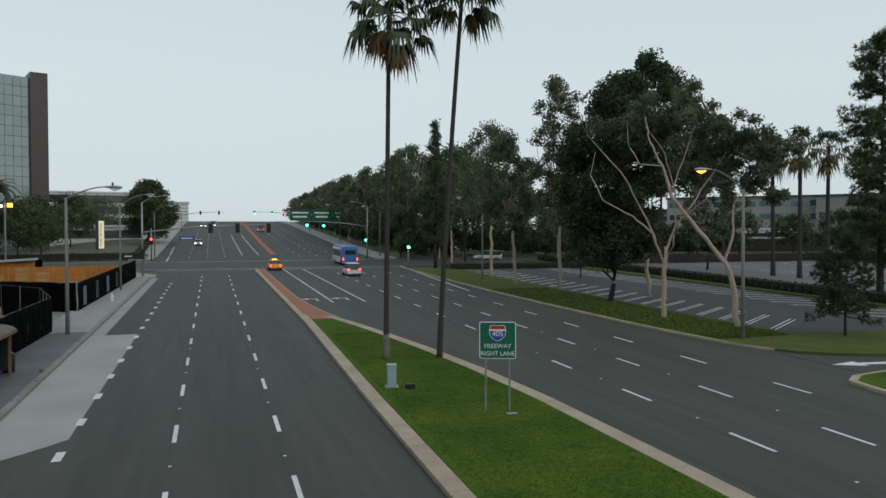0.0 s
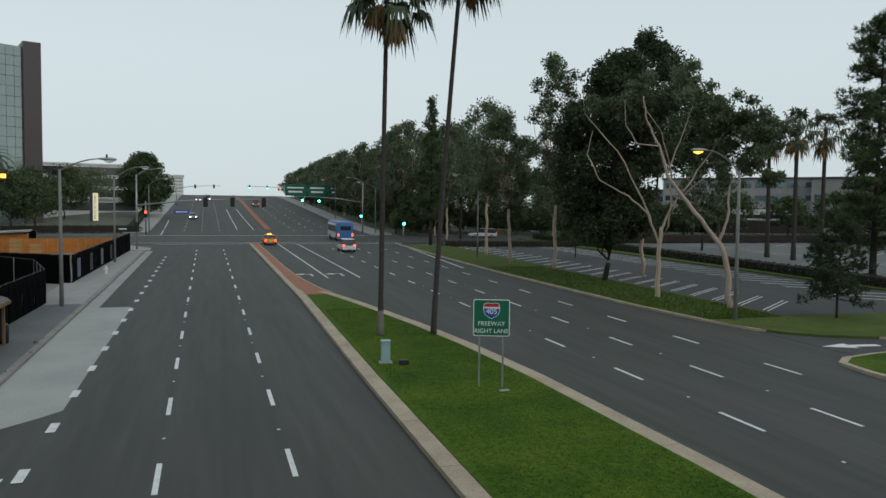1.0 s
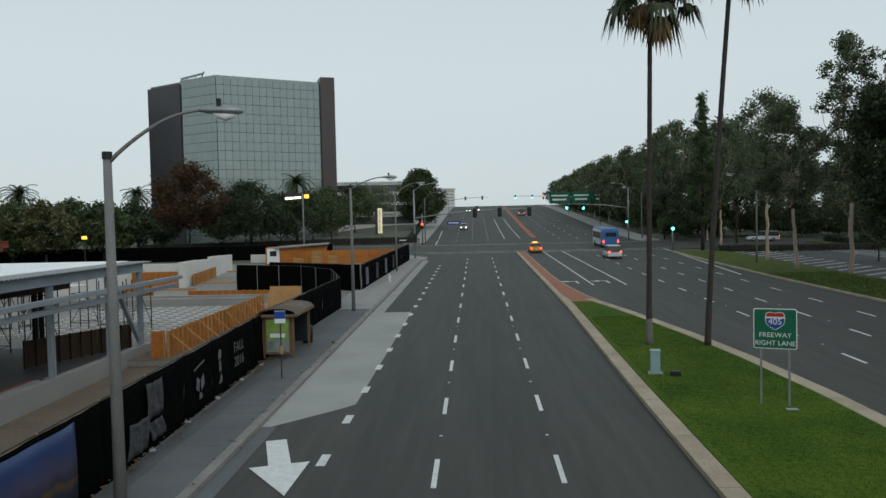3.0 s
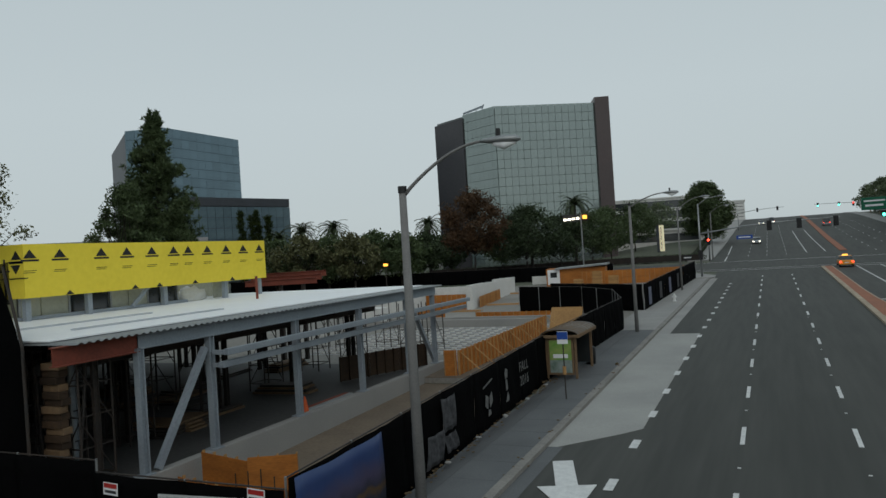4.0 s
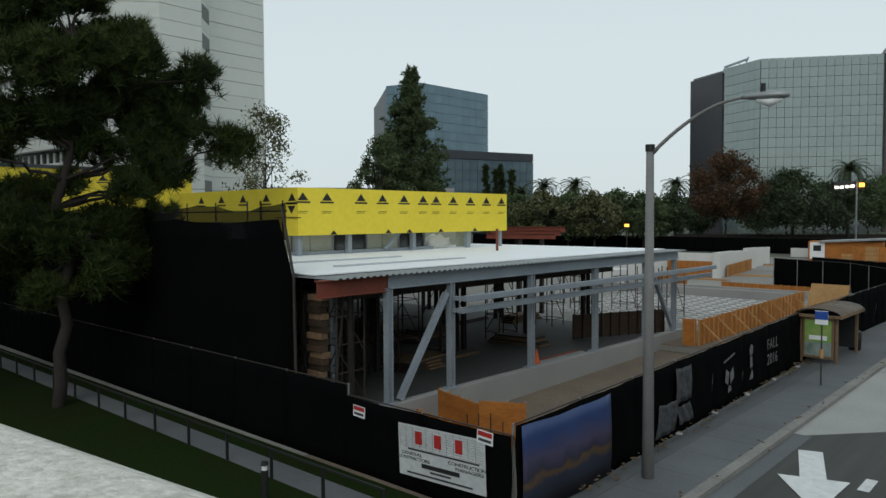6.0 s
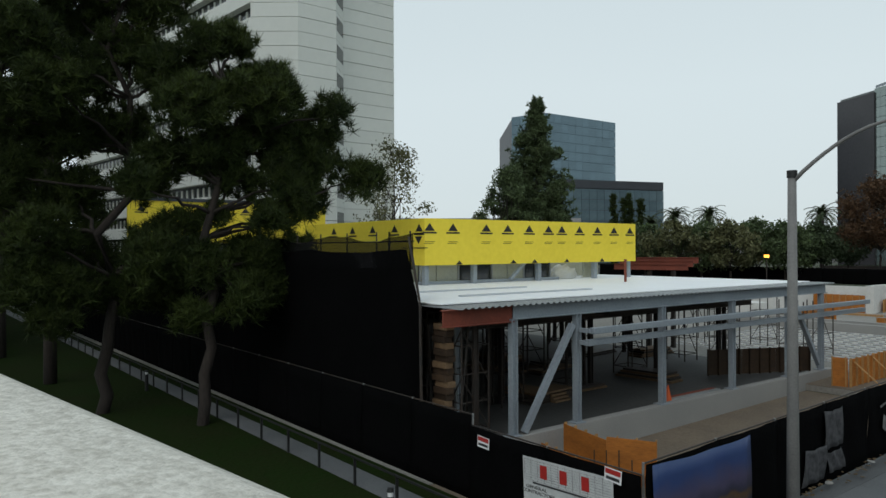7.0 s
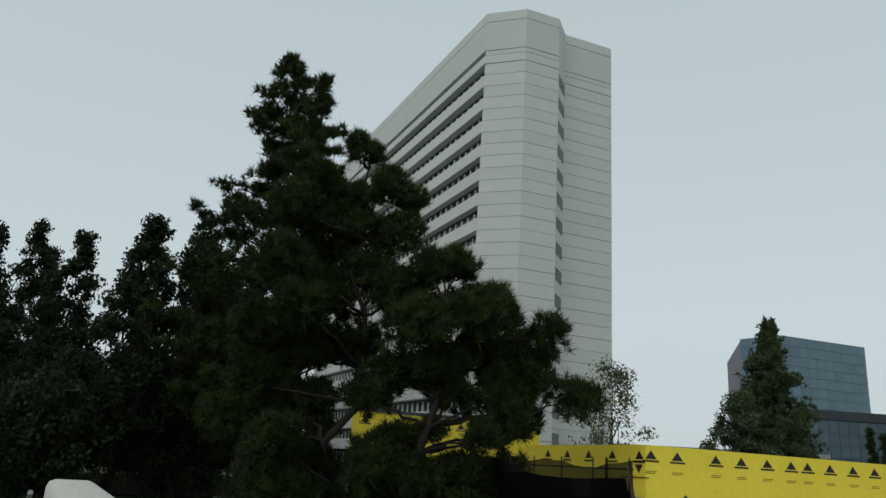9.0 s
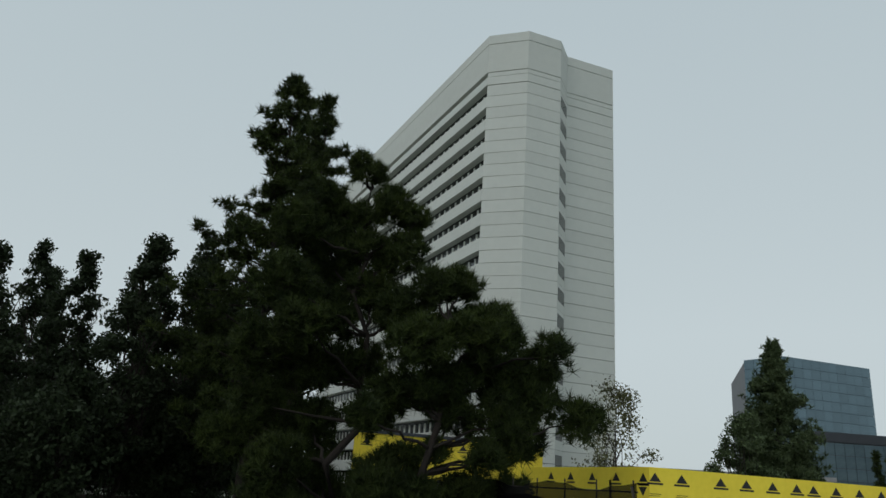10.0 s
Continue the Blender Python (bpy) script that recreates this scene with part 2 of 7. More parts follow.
DEADFROND = mat("dead_frond", (0.20, 0.125, 0.05), (0.12, 0.075, 0.03), 0.8, coarse=0.8, fine=4, bump=0, island=0.35, detail=2)

NETTING = mat("open_netting", (0.010, 0.010, 0.011), (0.016, 0.016, 0.017), 0.95, coarse=1, fine=9, bump=0, spec=0.03)
nt_n, nt_l = NETTING.node_tree.nodes, NETTING.node_tree.links
nt_t, nt_m = nt_n.new("ShaderNodeBsdfTransparent"), nt_n.new("ShaderNodeMixShader")
nt_m.inputs[0].default_value = 0.4
nt_l.new(nt_n["Principled BSDF"].outputs[0], nt_m.inputs[1])
nt_l.new(nt_t.outputs[0], nt_m.inputs[2])
nt_l.new(nt_m.outputs[0], nt_n["Material Output"].inputs[0])

# ---- building blocks ----
def slope_base(y):
    return 0.0185 * max(-60.0, min(140.0, y))


RISE_Y = [140, 160, 200, 240, 280, 320, 350, 380, 420, 900]
RISE_Z = [0, 0.7, 2.7, 5.0, 7.3, 9.6, 11.0, 12.0, 12.4, 12.0]


def G(x, y):
    """The ground's height: a gentle grade, and the ramp on which the street climbs beyond the crossing; a dug strip behind the site fence."""
    lift = float(np.interp(y, RISE_Y, RISE_Z))
    if -18.1 < x < -11.1 and 13.8 < y < 36.5:
        lift -= 0.34
    side = abs(x - 12.0)
    k = max(0.0, min(1.0, (75.0 - side) / 40.0))
    return slope_base(y) + lift * k * k * (3 - 2 * k)


def mesh_of(bm, name="mesh", smooth=False):
    me = bpy.data.meshes.new(name)
    bm.to_mesh(me)
    bm.free()
    if smooth:
        me.polygons.foreach_set("use_smooth", [True] * len(me.polygons))
    return me


def part(name, bm, material, parent=None, label="", at=None, smooth=False):
    me = mesh_of(bm, name, smooth) if isinstance(bm, bmesh.types.BMesh) else bm
    if material and not me.materials:
        me.materials.append(material)
    ob = new(name, me)
    if parent:
        ob.parent = parent
    if at is not None:
        ob.matrix_basis = at
    if label:
        ob["label"] = label
    return ob


def thing(name, label, category, at=None, group="", kind=""):
    ob = new(name)
    if at is not None:
        ob.matrix_basis = at
    return tagged(ob, label, category, group, kind)


def box(bm, x0, x1, y0, y1, z0, z1, m=None, bevel=0.0):
    r = bmesh.ops.create_cube(bm, size=1.0, matrix=Matrix.LocRotScale(((x0 + x1) / 2, (y0 + y1) / 2, (z0 + z1) / 2), None, (abs(x1 - x0), abs(y1 - y0), abs(z1 - z0))))
    vs = r["verts"]
    if bevel:
        es = list({e for v in vs for e in v.link_edges})
        q = bmesh.ops.bevel(bm, geom=es, offset=bevel, segments=2, affect="EDGES", profile=0.5)
        vs = list(q["verts"])
    if m is not None:
        bmesh.ops.transform(bm, matrix=m, verts=list(set(vs)))
    return bm


def boxm(x0, x1, y0, y1, z0, z1, bevel=0.0, m=None):
    return box(bmesh.new(), x0, x1, y0, y1, z0, z1, m, bevel)


def prism(bm, poly, z0, z1):
    lo = [bm.verts.new((x, y, z0)) for x, y in poly]
    hi = [bm.verts.new((x, y, z1)) for x, y in poly]
    k = len(poly)
    bm.faces.new(lo[::-1])
    bm.faces.new(hi)
    for i in range(k):
        bm.faces.new((lo[i], lo[(i + 1) % k], hi[(i + 1) % k], hi[i]))
    bmesh.ops.recalc_face_normals(bm, faces=bm.faces[:])
    return bm


def tube(bm, pts, radii, n=8, cap=True):
    """A round, tapered bar along a line of points."""
    pts = [Vector(p) for p in pts]
    if not hasattr(radii, "__len__"):
        radii = [radii] * len(pts)
    rings = []
    for i, p in enumerate(pts):
        d = (pts[min(i + 1, len(pts) - 1)] - pts[max(i - 1, 0)]).normalized()
        ref = Vector((0, 0, 1)) if abs(d.z) < 0.9 else Vector((1, 0, 0))
        u = d.cross(ref).normalized()
        w = d.cross(u)
        rings.append([bm.verts.new(p + radii[i] * (math.cos(a) * u + math.sin(a) * w)) for a in [2 * math.pi * j / n for j in range(n)]])
    for a, b in zip(rings, rings[1:]):
        for j in range(n):
            bm.faces.new((a[j], a[(j + 1) % n], b[(j + 1) % n], b[j]))
    if cap:
        bm.faces.new(rings[0][::-1])
        bm.faces.new(rings[-1])
    return bm


def bar(bm, p, q, w, h):
    """A square bar from p to q."""
    p, q = Vector(p), Vector(q)
    m = Matrix.Translation((p + q) / 2) @ (q - p).to_track_quat("Z", "Y").to_matrix().to_4x4()
    d = (q - p).length / 2
    return box(bm, -w / 2, w / 2, -h / 2, h / 2, -d, d, m)


def slab(name, left, right, y0, y1, top, thick, material, step=4.0, parent=None, along=None):
    """A strip of paving that follows the ground; left and right may be functions of y."""
    bm = bmesh.new()
    f0 = left if callable(left) else (lambda y: left)
    f1 = right if callable(right) else (lambda y: right)
    n = max(2, int(abs(y1 - y0) / step) + 1)
    rows = []
    for i in range(n):
        y = y0 + (y1 - y0) * i / (n - 1)
        a, b = f0(y), f1(y)
        rows.append([bm.verts.new((x, y, G(x, y) + dz)) for x, dz in ((a, top), (b, top), (b, top - thick), (a, top - thick))])
    for p, q in zip(rows, rows[1:]):
        for j in range(4):
            bm.faces.new((p[j], p[(j + 1) % 4], q[(j + 1) % 4], q[j]))
    bm.faces.new(rows[0][::-1])
    bm.faces.new(rows[-1])
    bmesh.ops.recalc_face_normals(bm, faces=bm.faces[:])
    return part(name, bm, material, parent)


def lettering(name, words, size, at, material, parent, spacing=1.0, align="CENTER"):
    cu = bpy.data.curves.new(name, "FONT")
    cu.body, cu.size, cu.align_x, cu.align_y, cu.extrude, cu.space_character = words, size, align, "CENTER", 0.004, spacing
    tmp = new(name, cu)
    bpy.context.view_layer.update()
    me = bpy.data.meshes.new_from_object(tmp.evaluated_get(bpy.context.evaluated_depsgraph_get()))
    bpy.data.objects.remove(tmp)
    me.materials.clear()
    me.materials.append(material)
    return part(name, me, None, parent, at=at)


def cloud(centres, count, size, seed, thin=0.5, droop=0.0, shell=0.55):
    """Many small leaves filling ellipsoid clumps (x, y, z, rx, ry, rz)."""
    g = np.random.default_rng(seed)
    c = np.array(centres, float)
    vol = c[:, 3] * c[:, 4] * c[:, 5]
    pick = g.choice(len(c), count, p=(vol ** 0.7) / (vol ** 0.7).sum())
    d = g.normal(size=(count, 3))
    d /= np.linalg.norm(d, axis=1)[:, None]
    edge, power = (1.08, 0.6) if shell > 0.5 else (1.4, 0.85)
    r = (shell + (edge - shell) * g.random(count) ** power)[:, None]
    p = c[pick, :3] + d * r * c[pick, 3:]
    u = g.normal(size=(count, 3))
    u[:, 2] -= droop
    u /= np.linalg.norm(u, axis=1)[:, None]
    w = np.cross(u, g.normal(size=(count, 3)))
    w /= np.linalg.norm(w, axis=1)[:, None]
    s = (size * (0.55 + 0.9 * g.random(count)))[:, None]
    quad = np.stack([p - u * s, p + w * s * thin, p + u * s, p - w * s * thin], 1).reshape(-1, 3)
    me = bpy.data.meshes.new("leaves")
    me.vertices.add(len(quad))
    me.vertices.foreach_set("co", quad.ravel())
    me.loops.add(len(quad))
    me.loops.foreach_set("vertex_index", np.arange(len(quad), dtype=np.int32))
    me.polygons.add(count)
    me.polygons.foreach_set("loop_start", np.arange(0, len(quad), 4, dtype=np.int32))
    me.update(calc_edges=True)
    return me


def tufts(points, per, length, width, seed, up=0.4):
    """Bundles of needles round each of the points."""
    g = np.random.default_rng(seed)
    p = np.repeat(np.array(points, float), per, 0)
    n = len(p)
    d = g.normal(size=(n, 3))
    d[:, 2] += up
    d /= np.linalg.norm(d, axis=1)[:, None]
    w = np.cross(d, g.normal(size=(n, 3)))
    w /= np.linalg.norm(w, axis=1)[:, None]
    s = (length * (0.6 + 0.7 * g.random(n)))[:, None]
    tri = np.stack([p - w * width, p + d * s, p + w * width], 1).reshape(-1, 3)
    me = bpy.data.meshes.new("needles")
    me.vertices.add(len(tri))
    me.vertices.foreach_set("co", tri.ravel())
    me.loops.add(len(tri))
    me.loops.foreach_set("vertex_index", np.arange(len(tri), dtype=np.int32))
    me.polygons.add(n)
    me.polygons.foreach_set("loop_start", np.arange(0, len(tri), 3, dtype=np.int32))
    me.update(calc_edges=True)
    return me


# ---- ground, road and pavements ----
bm = bmesh.new()
gx = [-1500, -700, -300, -150, -90, -63, -55, -45, -35, -23, -18.15, -18.05, -11.15, -11.05, 0, 12, 24, 36, 47, 58, 68, 80, 87, 100, 150, 300, 700, 1500]
gy = [-900, -300, -120, -60, 0, 13.75, 13.85, 36.45, 36.55, 40, 80, 110, 140, 150, 160, 180, 200, 240, 280, 320, 350, 380, 420, 600, 900, 1800, 3500]
grid = [[bm.verts.new((x, y, G(x, y) - 0.10)) for x in gx] for y in gy]
for j in range(len(gy) - 1):
    for i in range(len(gx) - 1):
        bm.faces.new((grid[j][i], grid[j][i + 1], grid[j + 1][i + 1], grid[j + 1][i]))
tagged(part("ground", bm, EARTH), "open ground of mixed soil and dry turf", "ground", kind="structure")

W_KERB, E_KERB = -7.6, 31.4
road = tagged(slab("road", W_KERB, E_KERB, -80, 430, 0.0, 0.2, ASPHALT, 5), "dark grey asphalt avenue with worn tyre tracks", "road", kind="structure")
for nm, x0, x1 in (("road_west", -260, W_KERB), ("road_east", E_KERB, 300)):
    bm = bmesh.new()
    xs = np.linspace(x0, x1, 24)
    for (xa, xb) in zip(xs, xs[1:]):
        f = [bm.verts.new((x, y, G(x, y))) for x, y in ((xa, 119), (xb, 119), (xb, 143), (xa, 143))]
        bm.faces.new(f)
    bmesh.ops.remove_doubles(bm, verts=bm.verts[:], dist=0.01)
    tagged(part(nm, bm, ASPHALT), "asphalt cross street at the signalled junction", "road", kind="structure")

# west side: gutter kerb, pavement, bus pad
kw = tagged(slab("kerb_west", -7.9, W_KERB - 0.02, -60, 104, 0.13, 0.5, WALKWAY), "worn pale concrete kerb beside the avenue", "kerb", kind="structure")
pw = tagged(slab("pavement_west", -11.2, -7.92, -60, 104, 0.125, 0.4, DIRT), "grey concrete pavement in front of the site fence", "pavement", kind="structure")
tagged(slab("pavement_corner", lambda y: -20, lambda y: -7.2 - max(0.0, (y - 108) * 0.5), 104, 118, 0.14, 0.4, CONCRETE, 2), "pale concrete street corner with a ramp", "pavement", kind="structure")
for k in range(34):
    slab("kerb_stone", -7.92, W_KERB, 8 + 2.8 * k, 8 + 2.8 * k + 2.78, 0.15, 0.3, KERBGREY, 3, kw)
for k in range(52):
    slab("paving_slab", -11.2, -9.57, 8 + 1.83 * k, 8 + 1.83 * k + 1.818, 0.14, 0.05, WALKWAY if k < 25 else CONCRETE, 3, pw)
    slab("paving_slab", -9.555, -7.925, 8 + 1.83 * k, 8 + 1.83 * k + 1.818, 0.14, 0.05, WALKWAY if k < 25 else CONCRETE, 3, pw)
tagged(slab("gutter_north", W_KERB, -6.75, 52.5, 104, 0.010, 0.05, CONCRETE, 3), "pale concrete gutter apron", "pavement", kind="structure")
tagged(slab("bus_pad", W_KERB + 0.0, lambda y: min(-4.75, -7.27 + (y - 25.0) * 0.93), 25.0, 52.6, 0.012, 0.05, PAD, 0.7), "pale concrete bus bay pad let into the asphalt", "pavement", kind="structure")
tagged(slab("gutter_west", W_KERB, -7.05, 10, 25.0, 0.010, 0.05, WALKWAY, 3), "concrete gutter strip", "pavement", kind="structure")
# Lawn and fence strip carry the tree shade in their base colour.
tagged(slab("lawn_south", -160, -11.2, -60, 11.6, 0.05, 0.3, SHADELAWN, 3), "green lawn under pine trees with shade in its colour", "lawn", kind="structure")
tagged(slab("footpath_site", -120, -11.2, 11.6, 12.5, 0.06, 0.3, WALKWAY, 1), "concrete footpath along the dark site fence", "pavement", kind="structure")
tagged(slab("fence_strip", -120, -11.2, 12.5, 13.3, 0.05, 0.3, SHADELAWN, 1), "turf strip with shade in its colour at the foot of the site fence", "lawn", kind="structure")
tagged(slab("footpath_lawn", -98.6, -96.4, -40, 11.6, 0.058, 0.1, WALKWAY, 1), "concrete path crossing the lawn", "pavement", kind="structure")
tagged(slab("site_ground_east", -18.05, -11.2, 36.5, 104, 0.02, 0.3, SLAB, 4), "dusty concrete and dirt building-site ground", "ground", kind="structure")
tagged(slab("site_ground_edge", -18.05, -11.2, 13.3, 13.8, 0.02, 0.6, DIRT, 0.4), "earth bank behind the site fence", "ground", kind="structure")
tagged(slab("site_ground", -85, -18.12, 13.3, 104, 0.02, 0.3, SLAB, 4), "dusty concrete and dirt building-site ground", "ground", kind="structure")
tagged(slab("site_dirt_north", -17.9, -11.3, 36.52, 47, 0.05, 0.6, DIRT, 2), "bare brown dirt behind the formwork", "ground", kind="structure")
tagged(slab("site_dirt", -17.95, -11.12, 13.85, 36.48, 0.05, 0.1, DIRT, 2), "bare brown dirt strip behind the fence", "ground", kind="structure")


# median with lawn, kerbs and a paved nose
def med_l(y):
    return float(np.interp(y, [17, 30, 54, 66, 112], [6.06, 6.13, 6.50, 6.45, 6.28]))


def med_r(y):
    return float(np.interp(y, [-80, 17, 28, 35, 41.3, 47, 52, 56, 58.5], [13.85, 13.80, 13.52, 12.95, 12.12, 11.15, 10.2, 9.3, 8.6]))


tagged(slab("median_lawn", lambda y: med_l(y) + 0.64, lambda y: med_r(y) - 0.70, -60, 55.6, 0.17, 0.4, GRASS, 2), "mown bright green median lawn", "lawn", kind="structure")
mkw = tagged(slab("median_kerb_west", lambda y: med_l(y) + 0.03, lambda y: med_l(y) + (0.64 if y < 58 else 0.45), -60, 118, 0.14, 0.4, WALKWAY, 2), "stained concrete median kerb", "kerb", kind="structure")
mke = tagged(slab("median_kerb_east", lambda y: med_r(y) - 0.70, lambda y: med_r(y) - 0.03, -60, 57.2, 0.14, 0.4, WALKWAY, 1.5), "stained concrete median kerb", "kerb", kind="structure")


for k in range(26):
    y0, y1 = 6 + 4.3 * k, 6 + 4.3 * k + 4.27
    slab("kerb_stone", med_l, lambda y: med_l(y) + (0.62 if y < 58 else 0.43), y0, min(y1, 117.9), 0.16, 0.3, KERB, 1.5, mkw)
for k in range(12):
    y0, y1 = 6 + 4.27 * k, 6 + 4.27 * k + 4.24
    slab("kerb_stone", lambda y: med_r(y) - 0.68, med_r, y0, y1, 0.16, 0.3, KERB, 1.0, mke)


def nose_r(y):
    return float(np.interp(y, [56.6, 58, 61.6, 66, 72, 80, 100, 118], [9.4, 8.9, 8.5, 8.15, 7.85, 7.7, 7.65, 7.6]))


nose = tagged(slab("median_paving", lambda y: med_l(y) + (0.64 if y < 58 else 0.45), nose_r, 55.6, 118, 0.15, 0.4, BRICK, 1.5), "red stamped brick paving on the median nose", "pavement", kind="structure")
tagged(slab("median_nose_kerb", nose_r, lambda y: nose_r(y) + 0.15, 57.2, 118, 0.14, 0.4, KERB, 1.5), "thin concrete kerb round the brick nose", "kerb", kind="structure")
tagged(slab("median_far", lambda y: 11.9 + 0.003 * (y - 163), lambda y: 13.2 + 0.003 * (y - 163), 160, 400, 0.12, 0.3, BRICK, 6), "red brick paved median on the climbing avenue", "pavement", kind="structure")

# east side
def kerb_e(y):
    return float(np.interp(y, [31.3, 32.5, 33.9, 37, 46, 60, 72, 90, 112], [36.5, 33.4, 31.5, 30.2, 29.2, 28.7, 28.5, 28.7, 29.4]))


tagged(slab("kerb_east", kerb_e, lambda y: kerb_e(y) + 0.3, 31.3, 112, 0.15, 0.5, KERB), "pale concrete kerb along the verge", "kerb", kind="structure")
tagged(slab("verge_east", lambda y: kerb_e(y) + 0.3, lambda y: 36.4 if y > 38.6 else 50.0, 31.4, 112, 0.16, 0.4, DRYGRASS, 1.3), "patchy green verge with fallen leaves", "lawn", kind="structure")
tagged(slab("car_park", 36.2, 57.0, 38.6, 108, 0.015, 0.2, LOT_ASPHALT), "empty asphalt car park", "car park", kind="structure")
# Same asphalt as the near lot, paled for sheen and haze.
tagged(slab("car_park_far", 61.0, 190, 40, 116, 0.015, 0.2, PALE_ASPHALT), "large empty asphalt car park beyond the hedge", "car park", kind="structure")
tagged(slab("driveway", E_KERB - 0.5, 62, 24, 39.5, 0.012, 0.2, LOT_ASPHALT), "asphalt driveway into the car park", "road", kind="structure")
tagged(slab("hedge_bed", 57.0, 61.0, 40.0, 130, 0.14, 0.3, DRYGRASS), "planted strip under a clipped hedge", "lawn", kind="structure")
bm = bmesh.new()
isl = [(27.8, 22), (27.9, 25), (28.4, 27.0), (29.6, 27.9), (32, 28.4), (45, 29.5), (45, 20), (28, 14)]
prism(bm, isl, 0.3, G(0, 25) + 0.16)
isle = tagged(part("island_kerb", bm, KERB), "rounded concrete kerb island at the driveway", "kerb", kind="structure")
bm = bmesh.new()
cx, cy = 36.5, 24.0
prism(bm, [(cx + (x - cx) * 0.955, cy + (y - cy) * 0.93) for x, y in isl], 0.32, G(0, 25) + 0.19)
tagged(part("island_lawn", bm, GRASS), "small green lawn on the driveway island", "lawn", kind="structure")
tagged(slab("road_shoulder", -10.6, W_KERB, 143, 400, 0.0, 0.2, ASPHALT, 6), "asphalt kerb lane of the climbing avenue", "road", kind="structure")
tagged(slab("pavement_far_east", E_KERB, 36, 146, 400, 0.16, 0.4, CONCRETE, 6), "pale pavement along the climbing avenue", "pavement", kind="structure")
tagged(slab("pavement_far_west", -15, -10.6, 150, 400, 0.16, 0.4, CONCRETE, 6), "pale pavement along the climbing avenue", "pavement", kind="structure")


# ---- road markings ----
def mark(me, x, y, dz=0.0, turn=0.0, parent=None):
    s = math.degrees(math.atan2(G(x, y + 1) - G(x, y - 1), 2.0))
    return part("lane_mark", me, None, parent or road, at=pose(x, y, G(x, y) + dz, s, 0, 0) @ pose(0, 0, 0, 0, 0, turn))


def mark_mesh(w, l):
    me = mesh_of(boxm(-w / 2, w / 2, -l / 2, l / 2, 0.004, 0.012), "lane_mark")
    me.materials.append(PAINT)
    return me


LONG, SHORT, DOT = mark_mesh(0.15, 2.25), mark_mesh(0.28, 1.0), mark_mesh(0.10, 0.10)
for k in range(16):
    y = 13.45 + 7.02 * k
    for x in (-1.28, 2.25):
        if y < 106:
            mark(LONG, x, y + (0.3 if x > 0 else 0.0))
    if y < 108:
        for x in (17.55, 21.25, 25.05):
            mark(LONG, x, 13.5 + 7.15 * k - (x - 17.55) * 0.12)
for k in range(20):
    if 13 + 4.25 * k < 106:
        mark(SHORT, -4.70, 13.05 + 4.25 * k, 0.012)
for x in (10.75, 13.75):
    for k in range(10):
        mark(mark_mesh(0.15, 5.1), x, 70.6 + 5.05 * k)
line = mark_mesh(0.2, 26)
for y in (118.5, 122.0, 143.0):
    mark(line, 18.5 if y < 140 else 0.0, y, 0.004, 90)
    mark(line, -0.5 if y < 140 else 20, y, 0.006, 90)
for k in range(9):
    mark(mark_mesh(0.17, 9.1), 9.5 - 0.05 * k, 165 + 9 * k)
    mark(mark_mesh(0.17, 9.1), 6.2 - 0.03 * k, 165 + 9 * k)
for k in range(12):
    for x in (-4.3, -0.9, 2.6, 17.7, 21.4, 25.0):
        mark(LONG, x, 158 + 11 * k)
edge = mark_mesh(0.2, 9)
for k in range(5):
    mark(edge, 27.1 + 0.72 * k, 80 + 9 * k, 0, -4.5)
    mark(edge, -8.1 - 0.13 * k, 150 + 9 * k, 0, 0.9)


def arrow(x, y, turn, scale=1.0, bent=False):
    bm = bmesh.new()
    if bent:
        pts = [(-0.1, -1.2), (0.1, -1.2), (0.1, 0.7), (-0.7, 0.7), (-0.7, 1.1), (-1.6, 0.55), (-0.7, 0.0), (-0.7, 0.45), (-0.1, 0.45)]
    else:
        pts = [(-0.33, 2.4), (-0.33, 0.0), (-0.88, 0.0), (0.0, -2.47), (0.88, 0.0), (0.33, 0.0), (0.33, 2.4)]
    prism(bm, [(a * scale, b * scale) for a, b in pts], 0.004, 0.013)
    s = math.degrees(math.atan2(0.0185, 1))
    part("arrow_mark", bm, PAINT, road, at=pose(x, y, G(x, y) + 0.014, s, 0, 0) @ pose(0, 0, 0, 0, 0, turn))


arrow(-5.93, 21.18, 17.6)
arrow(9.6, 71, 0, 1.0, True)
arrow(12.5, 71, 0, 1.0, True)
arrow(32.8, 30.4, -97, 0.7)
for k in range(14):
    mark(DOT, -1.28 if k % 2 else 2.18, 16.5 + 7.3 * (k // 2), 0.01)
    mark(DOT, 21.45 if k % 2 else 17.7, 16.5 + 7.3 * (k // 2), 0.01)

# car park bays: angled double lines
bay = mark_mesh(0.10, 6.6)
lot = bpy.data.objects["car_park"]


def bay_at(x, y, turn):
    return pose(x, y, G(x, y) + 0.018, 1.06, 0, 0) @ pose(0, 0, 0, 0, 0, turn)


for k in range(25):
    y = 41.5 + 2.75 * k
    part("bay_line", bay, None, lot, at=bay_at(40.2, y + 2.3, -54))
    part("bay_line", bay, None, lot, at=bay_at(40.2, y + 2.75, -54))
    part("bay_line", bay, None, lot, at=bay_at(53.0, y + 2.3, 54))
    part("bay_line", bay, None, lot, at=bay_at(53.0, y + 2.75, 54))
lot2 = bpy.data.objects["car_park_far"]
bay2 = mark_mesh(0.12, 5.5)
for r in range(5):
    for k in range(16):
        y = 46 + 4.2 * k
        part("bay_line", bay2, None, lot2, at=bay_at(66 + 17 * r, y, 60 if r % 2 else -60))

